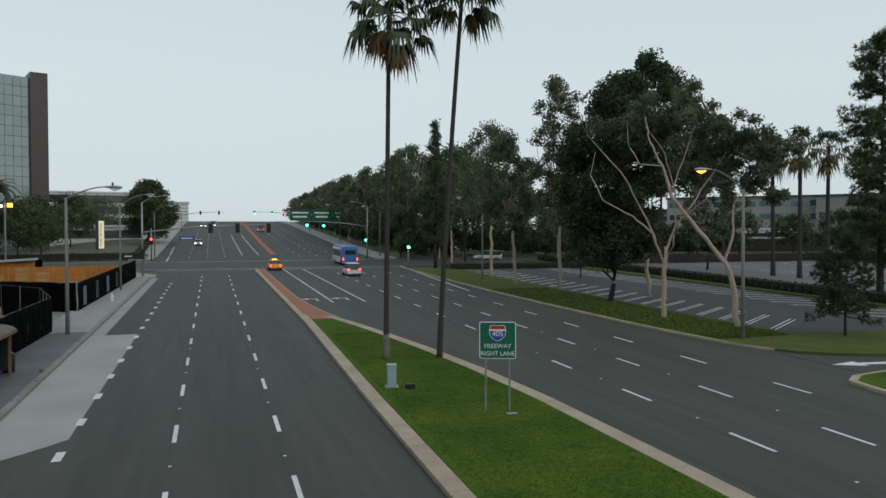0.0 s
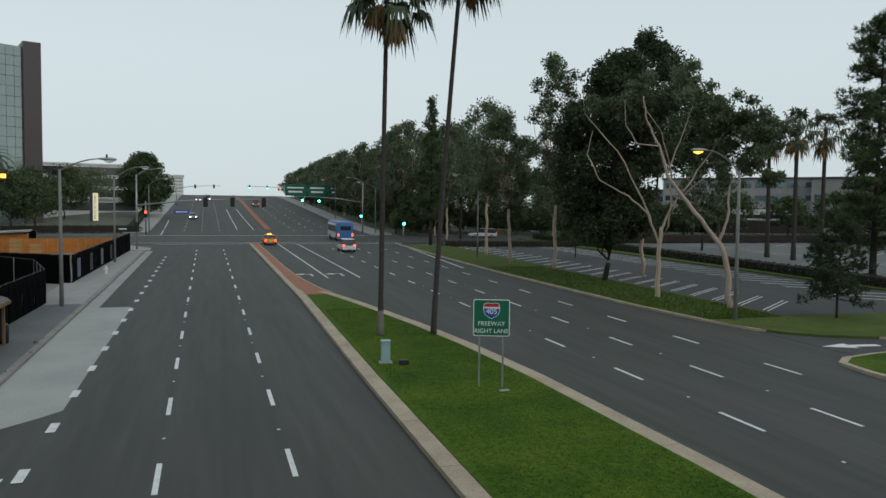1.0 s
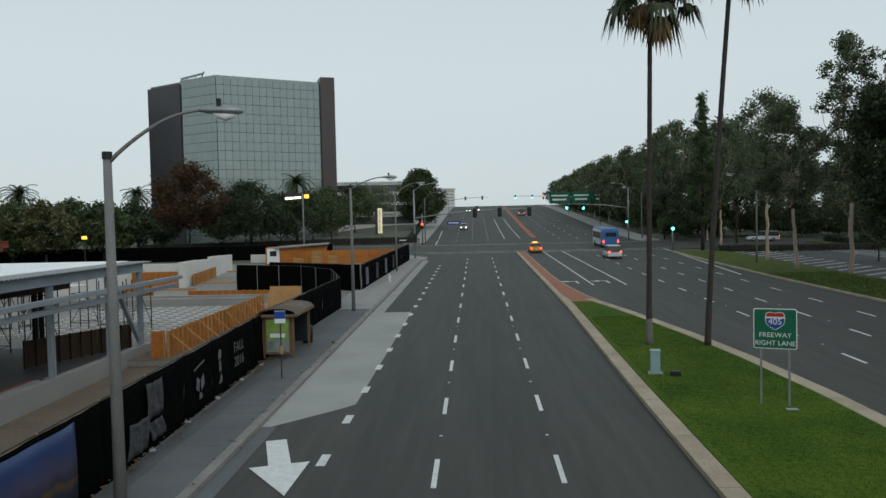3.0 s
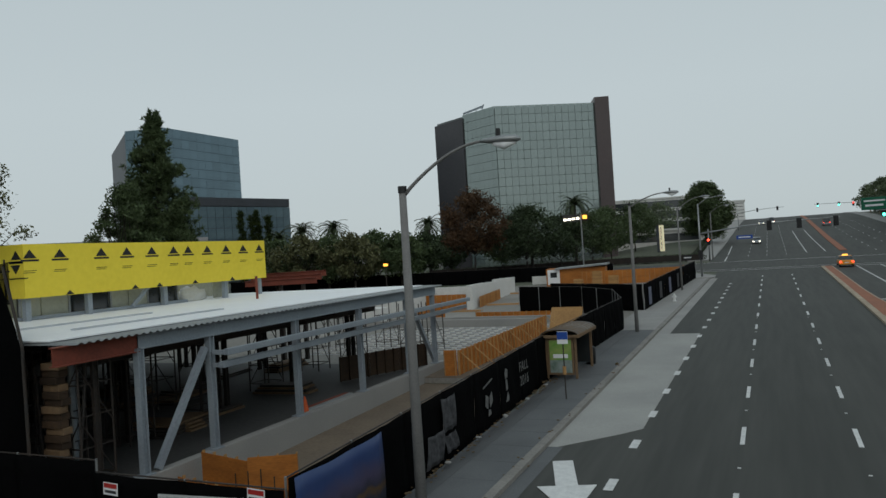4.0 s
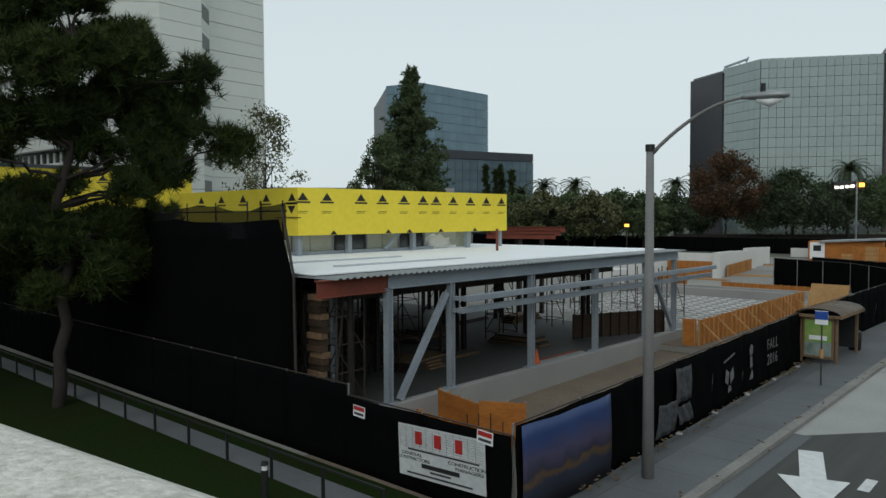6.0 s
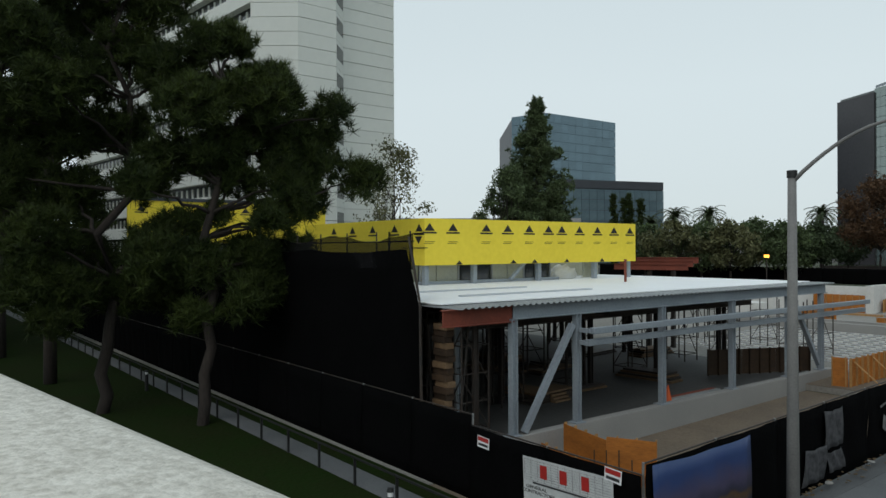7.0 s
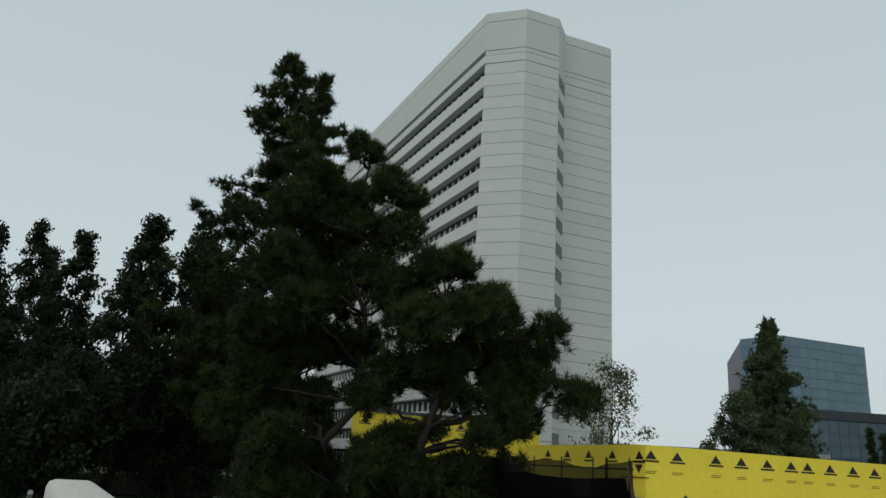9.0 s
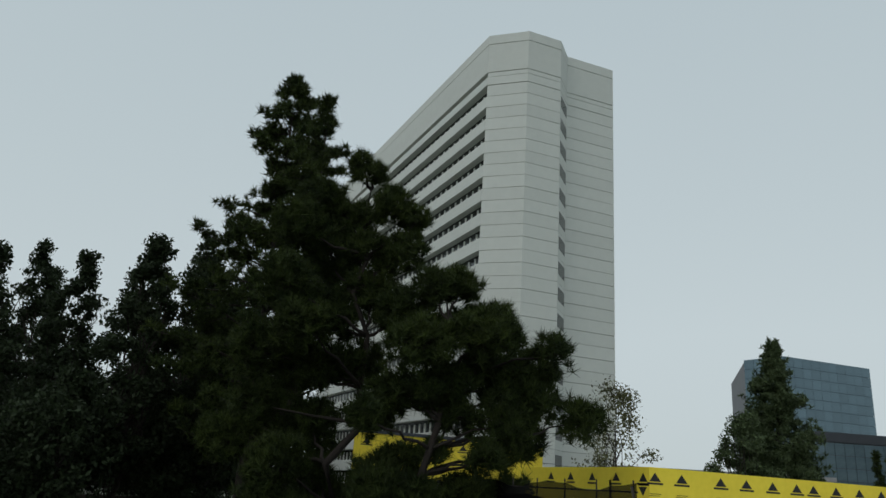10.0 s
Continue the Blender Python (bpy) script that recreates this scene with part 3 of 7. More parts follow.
# ---- footbridge under the camera ----
BR = pose(0, 0, 0, 0, 0, 7.1)
bridge = thing("footbridge", "pale rough-cast concrete footbridge with a thick rounded parapet", "bridge", BR)
bm = boxm(-10.2, 45, -2.4, 0.62, 5.3, 5.92, 0.05)
part("deck", bm, CONCRETE, bridge, "grey concrete deck")
for y0, y1 in ((0.25, 0.79), (-2.75, -2.25)):
    bm = boxm(-10.4, 45, y0, y1, 5.0, 7.06, 0.09)
    part("parapet", bm, PARAPET, bridge, smooth=True)
bm = bmesh.new()
for k in range(2):
    tube(bm, [(-10.3, 0.1, 6.9 - 0.3 * k), (-14.5, 0.1, 5.1 - 0.3 * k)], 0.03, 8)
part("handrail", bm, GALV, bridge, "grey steel handrail")
bm = bmesh.new()
for k in range(30):
    box(bm, -10.2 - 0.3 * (k + 1), -10.2 - 0.3 * k, -2.2, 0.2, 5.9 - 0.19 * (k + 2), 5.9 - 0.19 * k)
part("stairs", bm, CONCRETE, bridge)
part("pier", boxm(-9.9, -9.3, -2.0, 0.4, -0.4, 5.3, 0.05), CONCRETE, bridge)


# ---- black screened fence round the building site ----
def fence_run(x0, y0, x1, y1, height, label, gap=0.0, sag=0.03, seed=1):
    """Posts and rail with a black fabric screen hung on them."""
    fence = thing("site_fence", label, "fence", group="site fences")
    L = math.hypot(x1 - x0, y1 - y0)
    n = max(1, round(L / 3.0))
    g = random.Random(seed)
    ux, uy = (x1 - x0) / L, (y1 - y0) / L
    post = mesh_of(tube(bmesh.new(), [(0, 0, -0.2), (0, 0, height + 0.03)], 0.03, 8), "post")
    post.materials.append(GALV)
    for i in range(n + 1):
        x, y = x0 + ux * L * i / n, y0 + uy * L * i / n
        part("post", post, None, fence, at=pose(x, y, G(x, y)))
    bm = bmesh.new()
    tube(bm, [(x0 + ux * L * i / n, y0 + uy * L * i / n, G(x0 + ux * L * i / n, y0 + uy * L * i / n) + height) for i in range(n + 1)], 0.022, 6)
    part("rail", bm, DARKSTEEL, fence)
    for i in range(n):
        bm = bmesh.new()
        m = 10
        rows = []
        for j in range(m + 1):
            s = (i + j / m) / n * L
            x, y = x0 + ux * s, y0 + uy * s
            z = G(x, y)
            dip = sag * math.sin(math.pi * j / m) * (0.4 + g.random())
            col = []
            for k in range(7):
                h = gap + (height - gap - dip) * k / 6
                o = 0.04 * math.sin(j * 1.3 + k * 0.9 + i) * math.sin(math.pi * k / 6) + 0.085
                col.append(bm.verts.new((x + uy * o, y - ux * o, z + h)))
            rows.append(col)
        for a, b in zip(rows, rows[1:]):
            for k in range(6):
                bm.faces.new((a[k], b[k], b[k + 1], a[k + 1]))
        r = bmesh.ops.extrude_face_region(bm, geom=bm.faces[:])
        bmesh.ops.translate(bm, verts=[v for v in r["geom"] if isinstance(v, bmesh.types.BMVert)], vec=(-uy * 0.012, ux * 0.012, 0))
        part("screen", bm, FABRIC, fence, smooth=True)
    return fence


FX = -11.25
street_fence = fence_run(-10.32, 13.6, -10.88, 37.5, 2.40, "black fabric screened fence along the pavement")
fence_run(-10.88, 37.5, -10.3, 54.5, 2.42, "black fabric screened fence along the pavement", seed=2)
fence_run(-10.3, 54.5, -12.4, 62.0, 2.45, "curving black screened fence at the site gate", seed=9)
fence_run(-12.4, 62.0, -16.0, 66.2, 2.45, "curving black screened fence at the site gate", seed=3)
fence_run(-16.0, 66.2, -23, 69.2, 2.45, "black screened fence inside the building site", seed=4)
fence_run(-10.6, 66.5, -9.6, 104, 2.45, "black screened fence with poster panels", seed=5)
fence_run(-20.5, 72.0, -10.6, 66.5, 2.45, "black screened fence inside the building site", seed=6)
fence_run(-80, 13.95, -16.3, 13.63, 2.45, "long black screened fence beside the lawn", seed=7)
fence_run(-16.3, 13.63, -10.32, 13.6, 2.14, "lower black screened fence at the site corner", seed=10)
fence_run(-95, 112, -22, 112, 2.3, "black screened fence at the back of the site", seed=8)

# ---- steel frame building under construction ----
FRX, WZ = -18.1, 1.19
frame_bld = thing("steel_frame_building", "unfinished steel-framed building with a white metal roof deck", "building")


def hbeam(bm, p, q, d=0.3, w=0.2, t=0.03, turn=0.0):
    """An H-shaped steel member from p to q."""
    p, q = Vector(p), Vector(q)
    m = Matrix.Translation((p + q) / 2) @ (q - p).to_track_quat("Z", "Y").to_matrix().to_4x4() @ pose(0, 0, 0, 0, 0, turn)
    L = (q - p).length / 2
    box(bm, -w / 2, w / 2, d / 2 - t, d / 2, -L, L, m)
    box(bm, -w / 2, w / 2, -d / 2, -d / 2 + t, -L, L, m)
    box(bm, -t / 2, t / 2, -d / 2 + t, d / 2 - t, -L, L, m)
    return bm


def rz(y):
    """Underside of the roof steel."""
    return 5.14 + 0.001 * (y - 18.0)


for y in (16.9, 20.05, 25.1, 30.22, 35.15, 38.5):
    part("column", hbeam(bmesh.new(), (FRX, y, WZ), (FRX, y, rz(y)), 0.25, 0.22), STEEL, frame_bld)
    part("base_plate", boxm(FRX - 0.25, FRX + 0.2, y - 0.25, y + 0.25, WZ, WZ + 0.04), STEEL, frame_bld)
part("edge_beam", hbeam(bmesh.new(), (FRX, 16.9, rz(18.3) + 0.2), (FRX, 39.0, rz(41.4) + 0.2), 0.45, 0.25), STEEL, frame_bld)
part("edge_beam", hbeam(bmesh.new(), (FRX, 38.8, rz(41) + 0.2), (-34, 38.8, rz(41) + 0.2), 0.45, 0.25), STEEL, frame_bld)
part("red_beam", hbeam(bmesh.new(), (FRX - 0.05, 13.95, rz(14) + 0.16), (FRX - 0.05, 16.9, rz(18) + 0.16), 0.55, 0.25), REDSTEEL, frame_bld, "red primed beam")
for y0, y1 in ((20.1, 42.5),):
    for z, o in ((4.55, 0.55), (4.1, 0.3)):
        bm = bmesh.new()
        box(bm, FRX + o, FRX + o + 0.22, y0, y1, z - 0.11, z + 0.11, None, 0.02)
        part("outrigger_tube", bm, STEEL, frame_bld)
for y in (20.1, 25.15, 30.25, 38.7):
    part("bracket", boxm(FRX + 0.1, FRX + 0.6, y - 0.07, y + 0.07, 4.47, 4.62), STEEL, frame_bld)
    part("bracket", boxm(FRX + 0.1, FRX + 0.35, y - 0.07, y + 0.07, 4.03, 4.17), STEEL, frame_bld)
part("brace", bar(bmesh.new(), (FRX, 17.4, WZ + 0.05), (FRX, 19.8, 4.75), 0.2, 0.2), STEEL, frame_bld)
part("brace", bar(bmesh.new(), (FRX - 0.1, 35.8, 5.0), (FRX - 0.1, 38.6, WZ + 0.1), 0.2, 0.2), STEEL, frame_bld)
# corrugated roof deck: a rib every 0.3 m
bm = bmesh.new()
RX0, RX1, RY0, RY1 = -50.0, FRX + 0.35, 14.4, 39.3
ny = int((RY1 - RY0) / 0.07)
rows = []
for j in range(ny + 1):
    y = RY0 + (RY1 - RY0) * j / ny
    z = rz(y) + 0.44 + (0.05 if (j // 2) % 2 else 0.0)
    rows.append([bm.verts.new((x, y, z)) for x in (RX0, RX1)])
for a, b in zip(rows, rows[1:]):
    bm.faces.new((a[0], a[1], b[1], b[0]))
r = bmesh.ops.extrude_face_region(bm, geom=bm.faces[:])
bmesh.ops.translate(bm, verts=[v for v in r["geom"] if isinstance(v, bmesh.types.BMVert)], vec=(0, 0, 0.012))
bmesh.ops.recalc_face_normals(bm, faces=bm.faces[:])
part("roof_deck", bm, GALV, frame_bld, "corrugated galvanised roof deck")
part("roof_membrane", boxm(RX0, RX1 - 1.2, RY0 + 0.1, RY1 - 0.2, 5.66, 5.70), DECK, frame_bld, "white roof surface")
for k in range(6):
    part("rafter", hbeam(bmesh.new(), (FRX - 0.2, 20.0 + 3.7 * k, rz(21 + 3.8 * k) + 0.2), (-49, 20.0 + 3.7 * k, rz(21 + 3.8 * k) + 0.2), 0.42, 0.2), STEEL, frame_bld)
part("stem_wall", boxm(FRX - 0.2, FRX + 0.2, 14.6, 39.6, -0.3, WZ, 0.02), CONCRETE, frame_bld, "low bare concrete wall")
part("stem_wall", boxm(-40, FRX - 0.2, 14.6, 14.95, -0.3, 1.0, 0.02), CONCRETE, frame_bld, "low bare concrete wall")
part("floor_slab", boxm(-50, FRX - 0.2, 14.95, 39.2, 0.3, 0.98), SHADEFLOOR, frame_bld, "floor slab with the shade under the roof in its colour")
for k in range(16):
    x, y = -23 - (k % 4) * 6.5, 20.5 + (k // 4) * 5.6
    for o in (-0.3, 0.3):
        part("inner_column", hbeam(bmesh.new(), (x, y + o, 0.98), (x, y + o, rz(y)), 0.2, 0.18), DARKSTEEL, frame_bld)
for k in range(9):
    y = 17.6 + 2.4 * k
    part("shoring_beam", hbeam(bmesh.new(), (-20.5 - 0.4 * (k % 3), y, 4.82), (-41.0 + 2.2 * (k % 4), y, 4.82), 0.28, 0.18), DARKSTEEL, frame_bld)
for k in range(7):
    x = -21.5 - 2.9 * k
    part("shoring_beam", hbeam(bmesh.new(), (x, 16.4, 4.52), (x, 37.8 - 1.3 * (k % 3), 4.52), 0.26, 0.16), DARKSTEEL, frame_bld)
# Plain dark sheet closing off the back of the frame.
part("back_sheet", boxm(-46.0, -45.7, 14.9, 38.6, 0.98, 5.25), DARKSTEEL, frame_bld)

# yellow sheathed parapet storey on the roof
YX, YY0, YY1, YZ0, YZ1 = -28.7, 21.0, 37.15, 6.68, 8.98
screen = thing("yellow_parapet", "bright yellow gypsum sheathed wall on steel posts above the roof", "wall")
part("sheathing", boxm(YX - 0.15, YX, YY0, YY1, YZ0, YZ1, 0.01), YELLOW, screen)
part("sheathing", boxm(YX - 12.5, YX - 0.15, YY0, YY0 + 0.15, YZ0, YZ1, 0.01), YELLOW, screen)
part("sheathing", boxm(-57.15, -57.0, 14.6, 31.0, 8.0, 11.2, 0.01), YELLOW, screen)
part("cap", boxm(-57.3, -56.9, 14.5, 31.1, 11.2, 11.45), GREYBAND, screen)
for k in range(11):
    y = YY0 + 0.3 + k * (YY1 - YY0 - 0.6) / 10
    if k in (0, 2, 5, 8, 10):
        part("post", boxm(YX - 0.5, YX - 0.25, y - 0.12, y + 0.12, rz(y) + 0.5, YZ0 + 0.5), STEEL, screen)
    z = YZ1 - 0.45
    bm = bmesh.new()
    tri = [(-0.31, -0.16), (0.31, -0.16), (0.0, 0.22)]
    prism(bm, tri, 0.003, 0.012)
    box(bm, -0.42, 0.42, -0.29, -0.21, 0.003, 0.012)
    box(bm, -0.3, 0.3, -0.7, -0.68, 0.003, 0.012)
    box(bm, -0.34, 0.22, -0.78, -0.76, 0.003, 0.012)
    yy = (21.3, 22.75, 24.95, 26.45, 28.03, 29.52, 30.58, 32.05, 33.6, 35.1, 36.6)[k]
    part("printed_mark", bm, BLACK, screen, "printed black triangle and bars", at=pose(YX, yy, z, 90, 0, 90))
    if k in (1, 3, 4, 6, 8):
        bm = prism(bmesh.new(), [(-0.22, 0.0), (0.22, 0.0), (0.0, 0.2)], 0.003, 0.012)
        part("printed_mark", bm, BLACK, screen, at=pose(YX, yy + 0.4, YZ0 + 0.02, 90, 0, 90))
for xx, zz, up in ((YX - 0.45, 8.5, 1), (YX - 0.5, 7.95, -1), (YX - 2.6, 8.5, 1), (YX - 4.7, 8.5, 1), (YX - 6.8, 8.5, 1), (YX - 8.9, 8.5, 1)):
    bm = prism(bmesh.new(), [(-0.31, -0.16 * up), (0.31, -0.16 * up), (0.0, 0.22 * up)], 0.003, 0.012)
    box(bm, -0.42, 0.42, -0.29 * up - 0.04, -0.29 * up + 0.04, 0.003, 0.012)
    part("printed_mark", bm, BLACK, screen, at=pose(xx, YY0, zz, 90, 0, 0))
part("chalk_line", boxm(YX - 1.9, YX + 0.25, YY0 - 0.035, YY0 - 0.004, 7.52, 7.56), BLACK, screen, "thin dark rod")
for k in range(6):
    bm = prism(bmesh.new(), [(-0.36, -0.18), (0.36, -0.18), (0.0, 0.25)], 0.003, 0.012)
    box(bm, -0.48, 0.48, -0.34, -0.25, 0.003, 0.012)
    part("printed_mark", bm, BLACK, screen, at=pose(-57.0, 15.6 + 2.7 * k, 10.6, 90, 0, 90))
part("inner_wall", boxm(YX - 3.2, YX - 3.0, YY0, YY1, 5.75, YZ1 - 0.6), SAGE, screen, "grey-green inner board wall")
for y0, y1 in ((21.3, 22.35), (22.4, 23.75), (26.15, 27.2), (27.25, 28.4), (33.4, 34.6)):
    part("curb_panel", boxm(YX - 1.0, YX - 0.9, y0, y1, 5.75, YZ0 + 0.3, 0.01), SAGE, screen, "grey-green board")
for y0, y1 in ((23.85, 24.9), (25.0, 26.1), (28.5, 29.4), (29.5, 30.5)):
    part("opening", boxm(YX - 1.05, YX - 1.0, y0, y1, 5.8, YZ0 + 0.3), WINDOW, screen, "dark unglazed opening")
for y in (21.35, 23.8, 24.95, 26.12, 28.45, 29.45, 30.55):
    part("stud", boxm(YX - 1.0, YX - 0.86, y - 0.05, y + 0.05, 5.75, YZ0 + 0.3), GALV, screen)
part("sill_track", boxm(YX - 0.9, YX - 0.6, YY0 + 0.2, 31.0, 5.71, 5.86, 0.01), STEEL, screen)
wrap = thing("sheeting_heap", "crumpled white plastic sheeting heaped on the roof", "sheeting", pose(YX - 1.3, 32.0, 5.7))
bm = bmesh.new()
bmesh.ops.create_icosphere(bm, subdivisions=3, radius=0.6)
for v in bm.verts:
    v.co = Vector((v.co.x * 0.8, v.co.y * 2.0, max(0.0, v.co.z * 0.9 + 0.35))) * (0.85 + 0.45 * noise.noise(v.co * 3.0))
part("sheet", bm, WHITE, wrap, smooth=True)
for x, y0, y1 in ((-24.4, 15.4, 23.6), (-21.3, 17.2, 24.5)):
    ch = thing("roof_channel", "thin galvanised channel lying on the white roof", "steel channel", pose(x, y0, 5.71))
    part("web", boxm(-0.09, 0.09, 0, y1 - y0, 0.0, 0.012), PALESTEEL, ch)
    for sx in (-0.09, 0.08):
        part("flange", boxm(sx, sx + 0.01, 0, y1 - y0, 0.012, 0.05), PALESTEEL, ch)
part("brace", bar(bmesh.new(), (YX - 0.4, YY0 + 6.0, 5.85), (YX - 0.4, YY0 + 7.4, YZ0 + 0.3), 0.15, 0.15), STEEL, screen)

# ---- distant towers ----
def inset_poly(poly, d):
    """The outline moved inwards by d (outlines run counter-clockwise)."""
    out = []
    k = len(poly)
    for i in range(k):
        p0, p1, p2 = Vector(poly[i - 1]), Vector(poly[i]), Vector(poly[(i + 1) % k])
        a, b = (p1 - p0).normalized(), (p2 - p1).normalized()
        na, nb = Vector((-a.y, a.x)), Vector((-b.y, b.x))
        m = (na + nb)
        m = m / max(0.3, (1 + na.dot(nb)))
        out.append(tuple(p1 + m * d))
    return out


hotel = thing("hotel_tower", "tall pale concrete-panelled tower with ribbon windows", "building")
HP = [(-69.1, 34.5), (-69.2, 39.0), (-71.8, 41.4), (-72.0, 48.3), (-131, 48.3), (-131, 25.8), (-72.2, 30.6)]
HT = 61.0
part("core", prism(bmesh.new(), inset_poly(HP, 0.9), 0, HT - 0.5), WINDOW, hotel, "dark recessed core")
FLH, NF = 3.0, 18
PIER = mesh_of(boxm(-0.09, 0.09, 0.75, 1.6, 1.5, FLH - 0.3), "window_pier")
PIER.materials.append(TOWERW)
for f in range(NF):
    z = HT - 7.0 - FLH * (f + 1)
    part("spandrel", prism(bmesh.new(), HP, z + 0.04, z + 1.5), TOWERW, hotel)
    part("spandrel", prism(bmesh.new(), [HP[0], HP[1], HP[2], HP[3], HP[4], (-131, 27.1), (-73.3, 31.9), (-72.2, 30.65)], z + 1.56, z + FLH), TOWERW, hotel)
    if f < 8:
        for k in range(36):
            x = -74.5 - 1.55 * k
            part("window_pier", PIER, None, hotel, at=pose(x, 30.6 + (x + 72.2) * (4.8 / 58.8), z))
    else:
        bm = bmesh.new()
        for k in range(36):
            x = -74.5 - 1.55 * k
            y = 30.6 + (x + 72.2) * (4.8 / 58.8)
            box(bm, x - 0.09, x + 0.09, y + 0.75, y + 1.6, z + 1.5, z + FLH - 0.3)
        tagged(part("window_pier", bm, TOWERW, hotel), kind="stuff")
    part("window", boxm(-1.5, 1.5, -0.03, 0.03, z + 1.0, z + 2.5, 0, pose(-70.5, 40.2, 0, 0, 0, 137)), WINDOW, hotel)
part("attic", prism(bmesh.new(), HP, HT - 5.15, HT - 1.3), TOWERW, hotel)
part("attic_band", prism(bmesh.new(), HP, HT - 6.9, HT - 5.85), TOWERW, hotel)
part("attic_band", prism(bmesh.new(), [HP[0], HP[1], HP[2], HP[3], HP[4], (-131, 27.1), (-73.3, 31.9), (-72.2, 30.65)], HT - 5.79, HT - 5.25), TOWERW, hotel)
part("cap", prism(bmesh.new(), HP, HT - 1.22, HT), TOWERW, hotel)

dark = thing("glass_office_building", "mirror-glass office block with brown granite ends", "building")
DT = 43.4
DP = [(-39, 187), (-35.6, 188), (-48, 215), (-90, 208), (-82.4, 185.2), (-72.0, 179.2), (-61.1, 173.5)]
part("core", prism(bmesh.new(), inset_poly(DP, 0.25), 2, DT - 0.3), MULLION, dark)


def pane_wall(parent, a, b, z0, z1, cols, rows, material, gap=0.14, depth=0.12, name="pane"):
    a, b = Vector(a), Vector(b)
    L = (b - a).length
    w, h = L / cols, (z1 - z0) / rows
    me = mesh_of(boxm(gap / 2, w - gap / 2, -depth, 0, gap / 2, h - gap / 2), name)
    me.materials.append(material)
    ang = math.degrees(math.atan2(b.y - a.y, b.x - a.x))
    for i in range(cols):
        for j in range(rows):
            p = a + (b - a) * (i / cols)
            part(name, me, None, parent, at=pose(p.x, p.y, z0 + j * h, 0, 0, ang))


pane_wall(dark, (-61.1, 173.5), (-39, 187), 3, DT, 15, 18, GLASS, 0.07)
pane_wall(dark, (-72.0, 179.2), (-61.1, 173.5), 3, DT, 7, 18, GLASS, 0.07)
part("granite_end", prism(bmesh.new(), [(-39, 187), (-38.6, 186.2), (-35.3, 187.4), (-47.5, 215.5), (-49, 215)], 2, DT + 1.2), BROWNSTONE, dark)
part("granite_end", prism(bmesh.new(), [(-82.8, 184.9), (-72.0, 178.7), (-71.8, 179.3), (-82.3, 185.8), (-90, 208), (-90.6, 208)], 2, DT - 0.9), DARKGRANITE, dark)
bm = bmesh.new()
for s in (0, 2.2):
    bar(bm, (-71 + s, 181, DT - 0.5), (-71 + s, 181, DT + 1.3), 0.15, 0.15)
bar(bm, (-72.5, 181, DT + 0.7), (-67, 181, DT + 1.9), 0.25, 0.5)
bar(bm, (-67.2, 181, DT + 1.2), (-66.6, 181, DT + 2.4), 0.3, 0.3)
part("window_cleaning_crane", bm, STEEL, dark)

blue = thing("blue_glass_tower", "blue-grey glass office tower with a lower wing", "building")
BT = 50.5
def polar(a, d):
    return (d * math.sin(math.radians(a)), d * math.cos(math.radians(a)))
BP = [polar(-44.34, 235.5), polar(-39.15, 259.5), polar(-40.5, 300), polar(-48, 290), polar(-47.0, 242)]
part("core", prism(bmesh.new(), inset_poly(BP, 0.25), 0, BT - 0.2), GREYBAND, blue)
pane_wall(blue, BP[0], BP[1], 4, BT, 10, 16, BLUEGLASS, 0.08)
pane_wall(blue, BP[4], BP[0], 4, BT, 4, 16, BLUEGLASS, 0.08)
LP = [polar(-43.5, 215), polar(-35.66, 235), polar(-36.2, 250), polar(-43.5, 240)]
part("wing_core", prism(bmesh.new(), inset_poly(LP, 0.25), 0, 26.2), GREYBAND, blue)
pane_wall(blue, LP[0], LP[1], 3, 24.9, 14, 7, PALEGLASS, 0.12)
part("wing_fascia", prism(bmesh.new(), LP, 25.1, 27.5), GREYBAND, blue)

# low far buildings along the horizon
def low_block(name, label, az, d, w, depth, h, material, storeys, turn=0.0):
    x, y = polar(az, d)
    b = thing(name, label, "building", pose(x, y, 0, 0, 0, -az + turn))
    z = G(x, y)
    part("wall", boxm(-w / 2, w / 2, 0, depth, z - 1, z + h), material, b)
    part("roof", boxm(-w / 2 - 0.4, w / 2 + 0.4, -0.4, depth + 0.4, z + h, z + h + 0.6), material, b)
    hh = (h - 1) / storeys
    me = mesh_of(boxm(-w * 0.46, w * 0.46, -0.06, 0.05, 0.9, hh - 0.5), "window_band")
    me.materials.append(WINDOW)
    for s in range(storeys):
        part("window_band", me, None, b, at=pose(0, 0, z + 0.6 + s * hh))
    return b


# White panel colour on these three grey blocks stands in for fog.
low_block("office_block", "long low grey office block", -8.2, 330, 50, 30, 19, PANEL, 4)
low_block("office_block", "grey low-rise office block beside the avenue", -2.5, 380, 12, 20, 9, PANEL, 5)
low_block("low_building", "flat grey retail building behind planting", -9.5, 225, 40, 20, 4.6, PANEL, 1)
low_block("parking_structure", "pale concrete parking deck", -29, 260, 60, 30, 9, CONCRETE, 3)
low_block("low_building", "flat pale roof building behind the yellow wall", -56, 120, 60, 20, 10.6, STUCCO, 2)
low_block("low_building", "low white building beyond the car park", 42, 230, 90, 30, 6, PANEL, 2)
low_block("low_building", "long grey building beyond the car park", 30, 240, 80, 25, 6, STUCCO, 2)

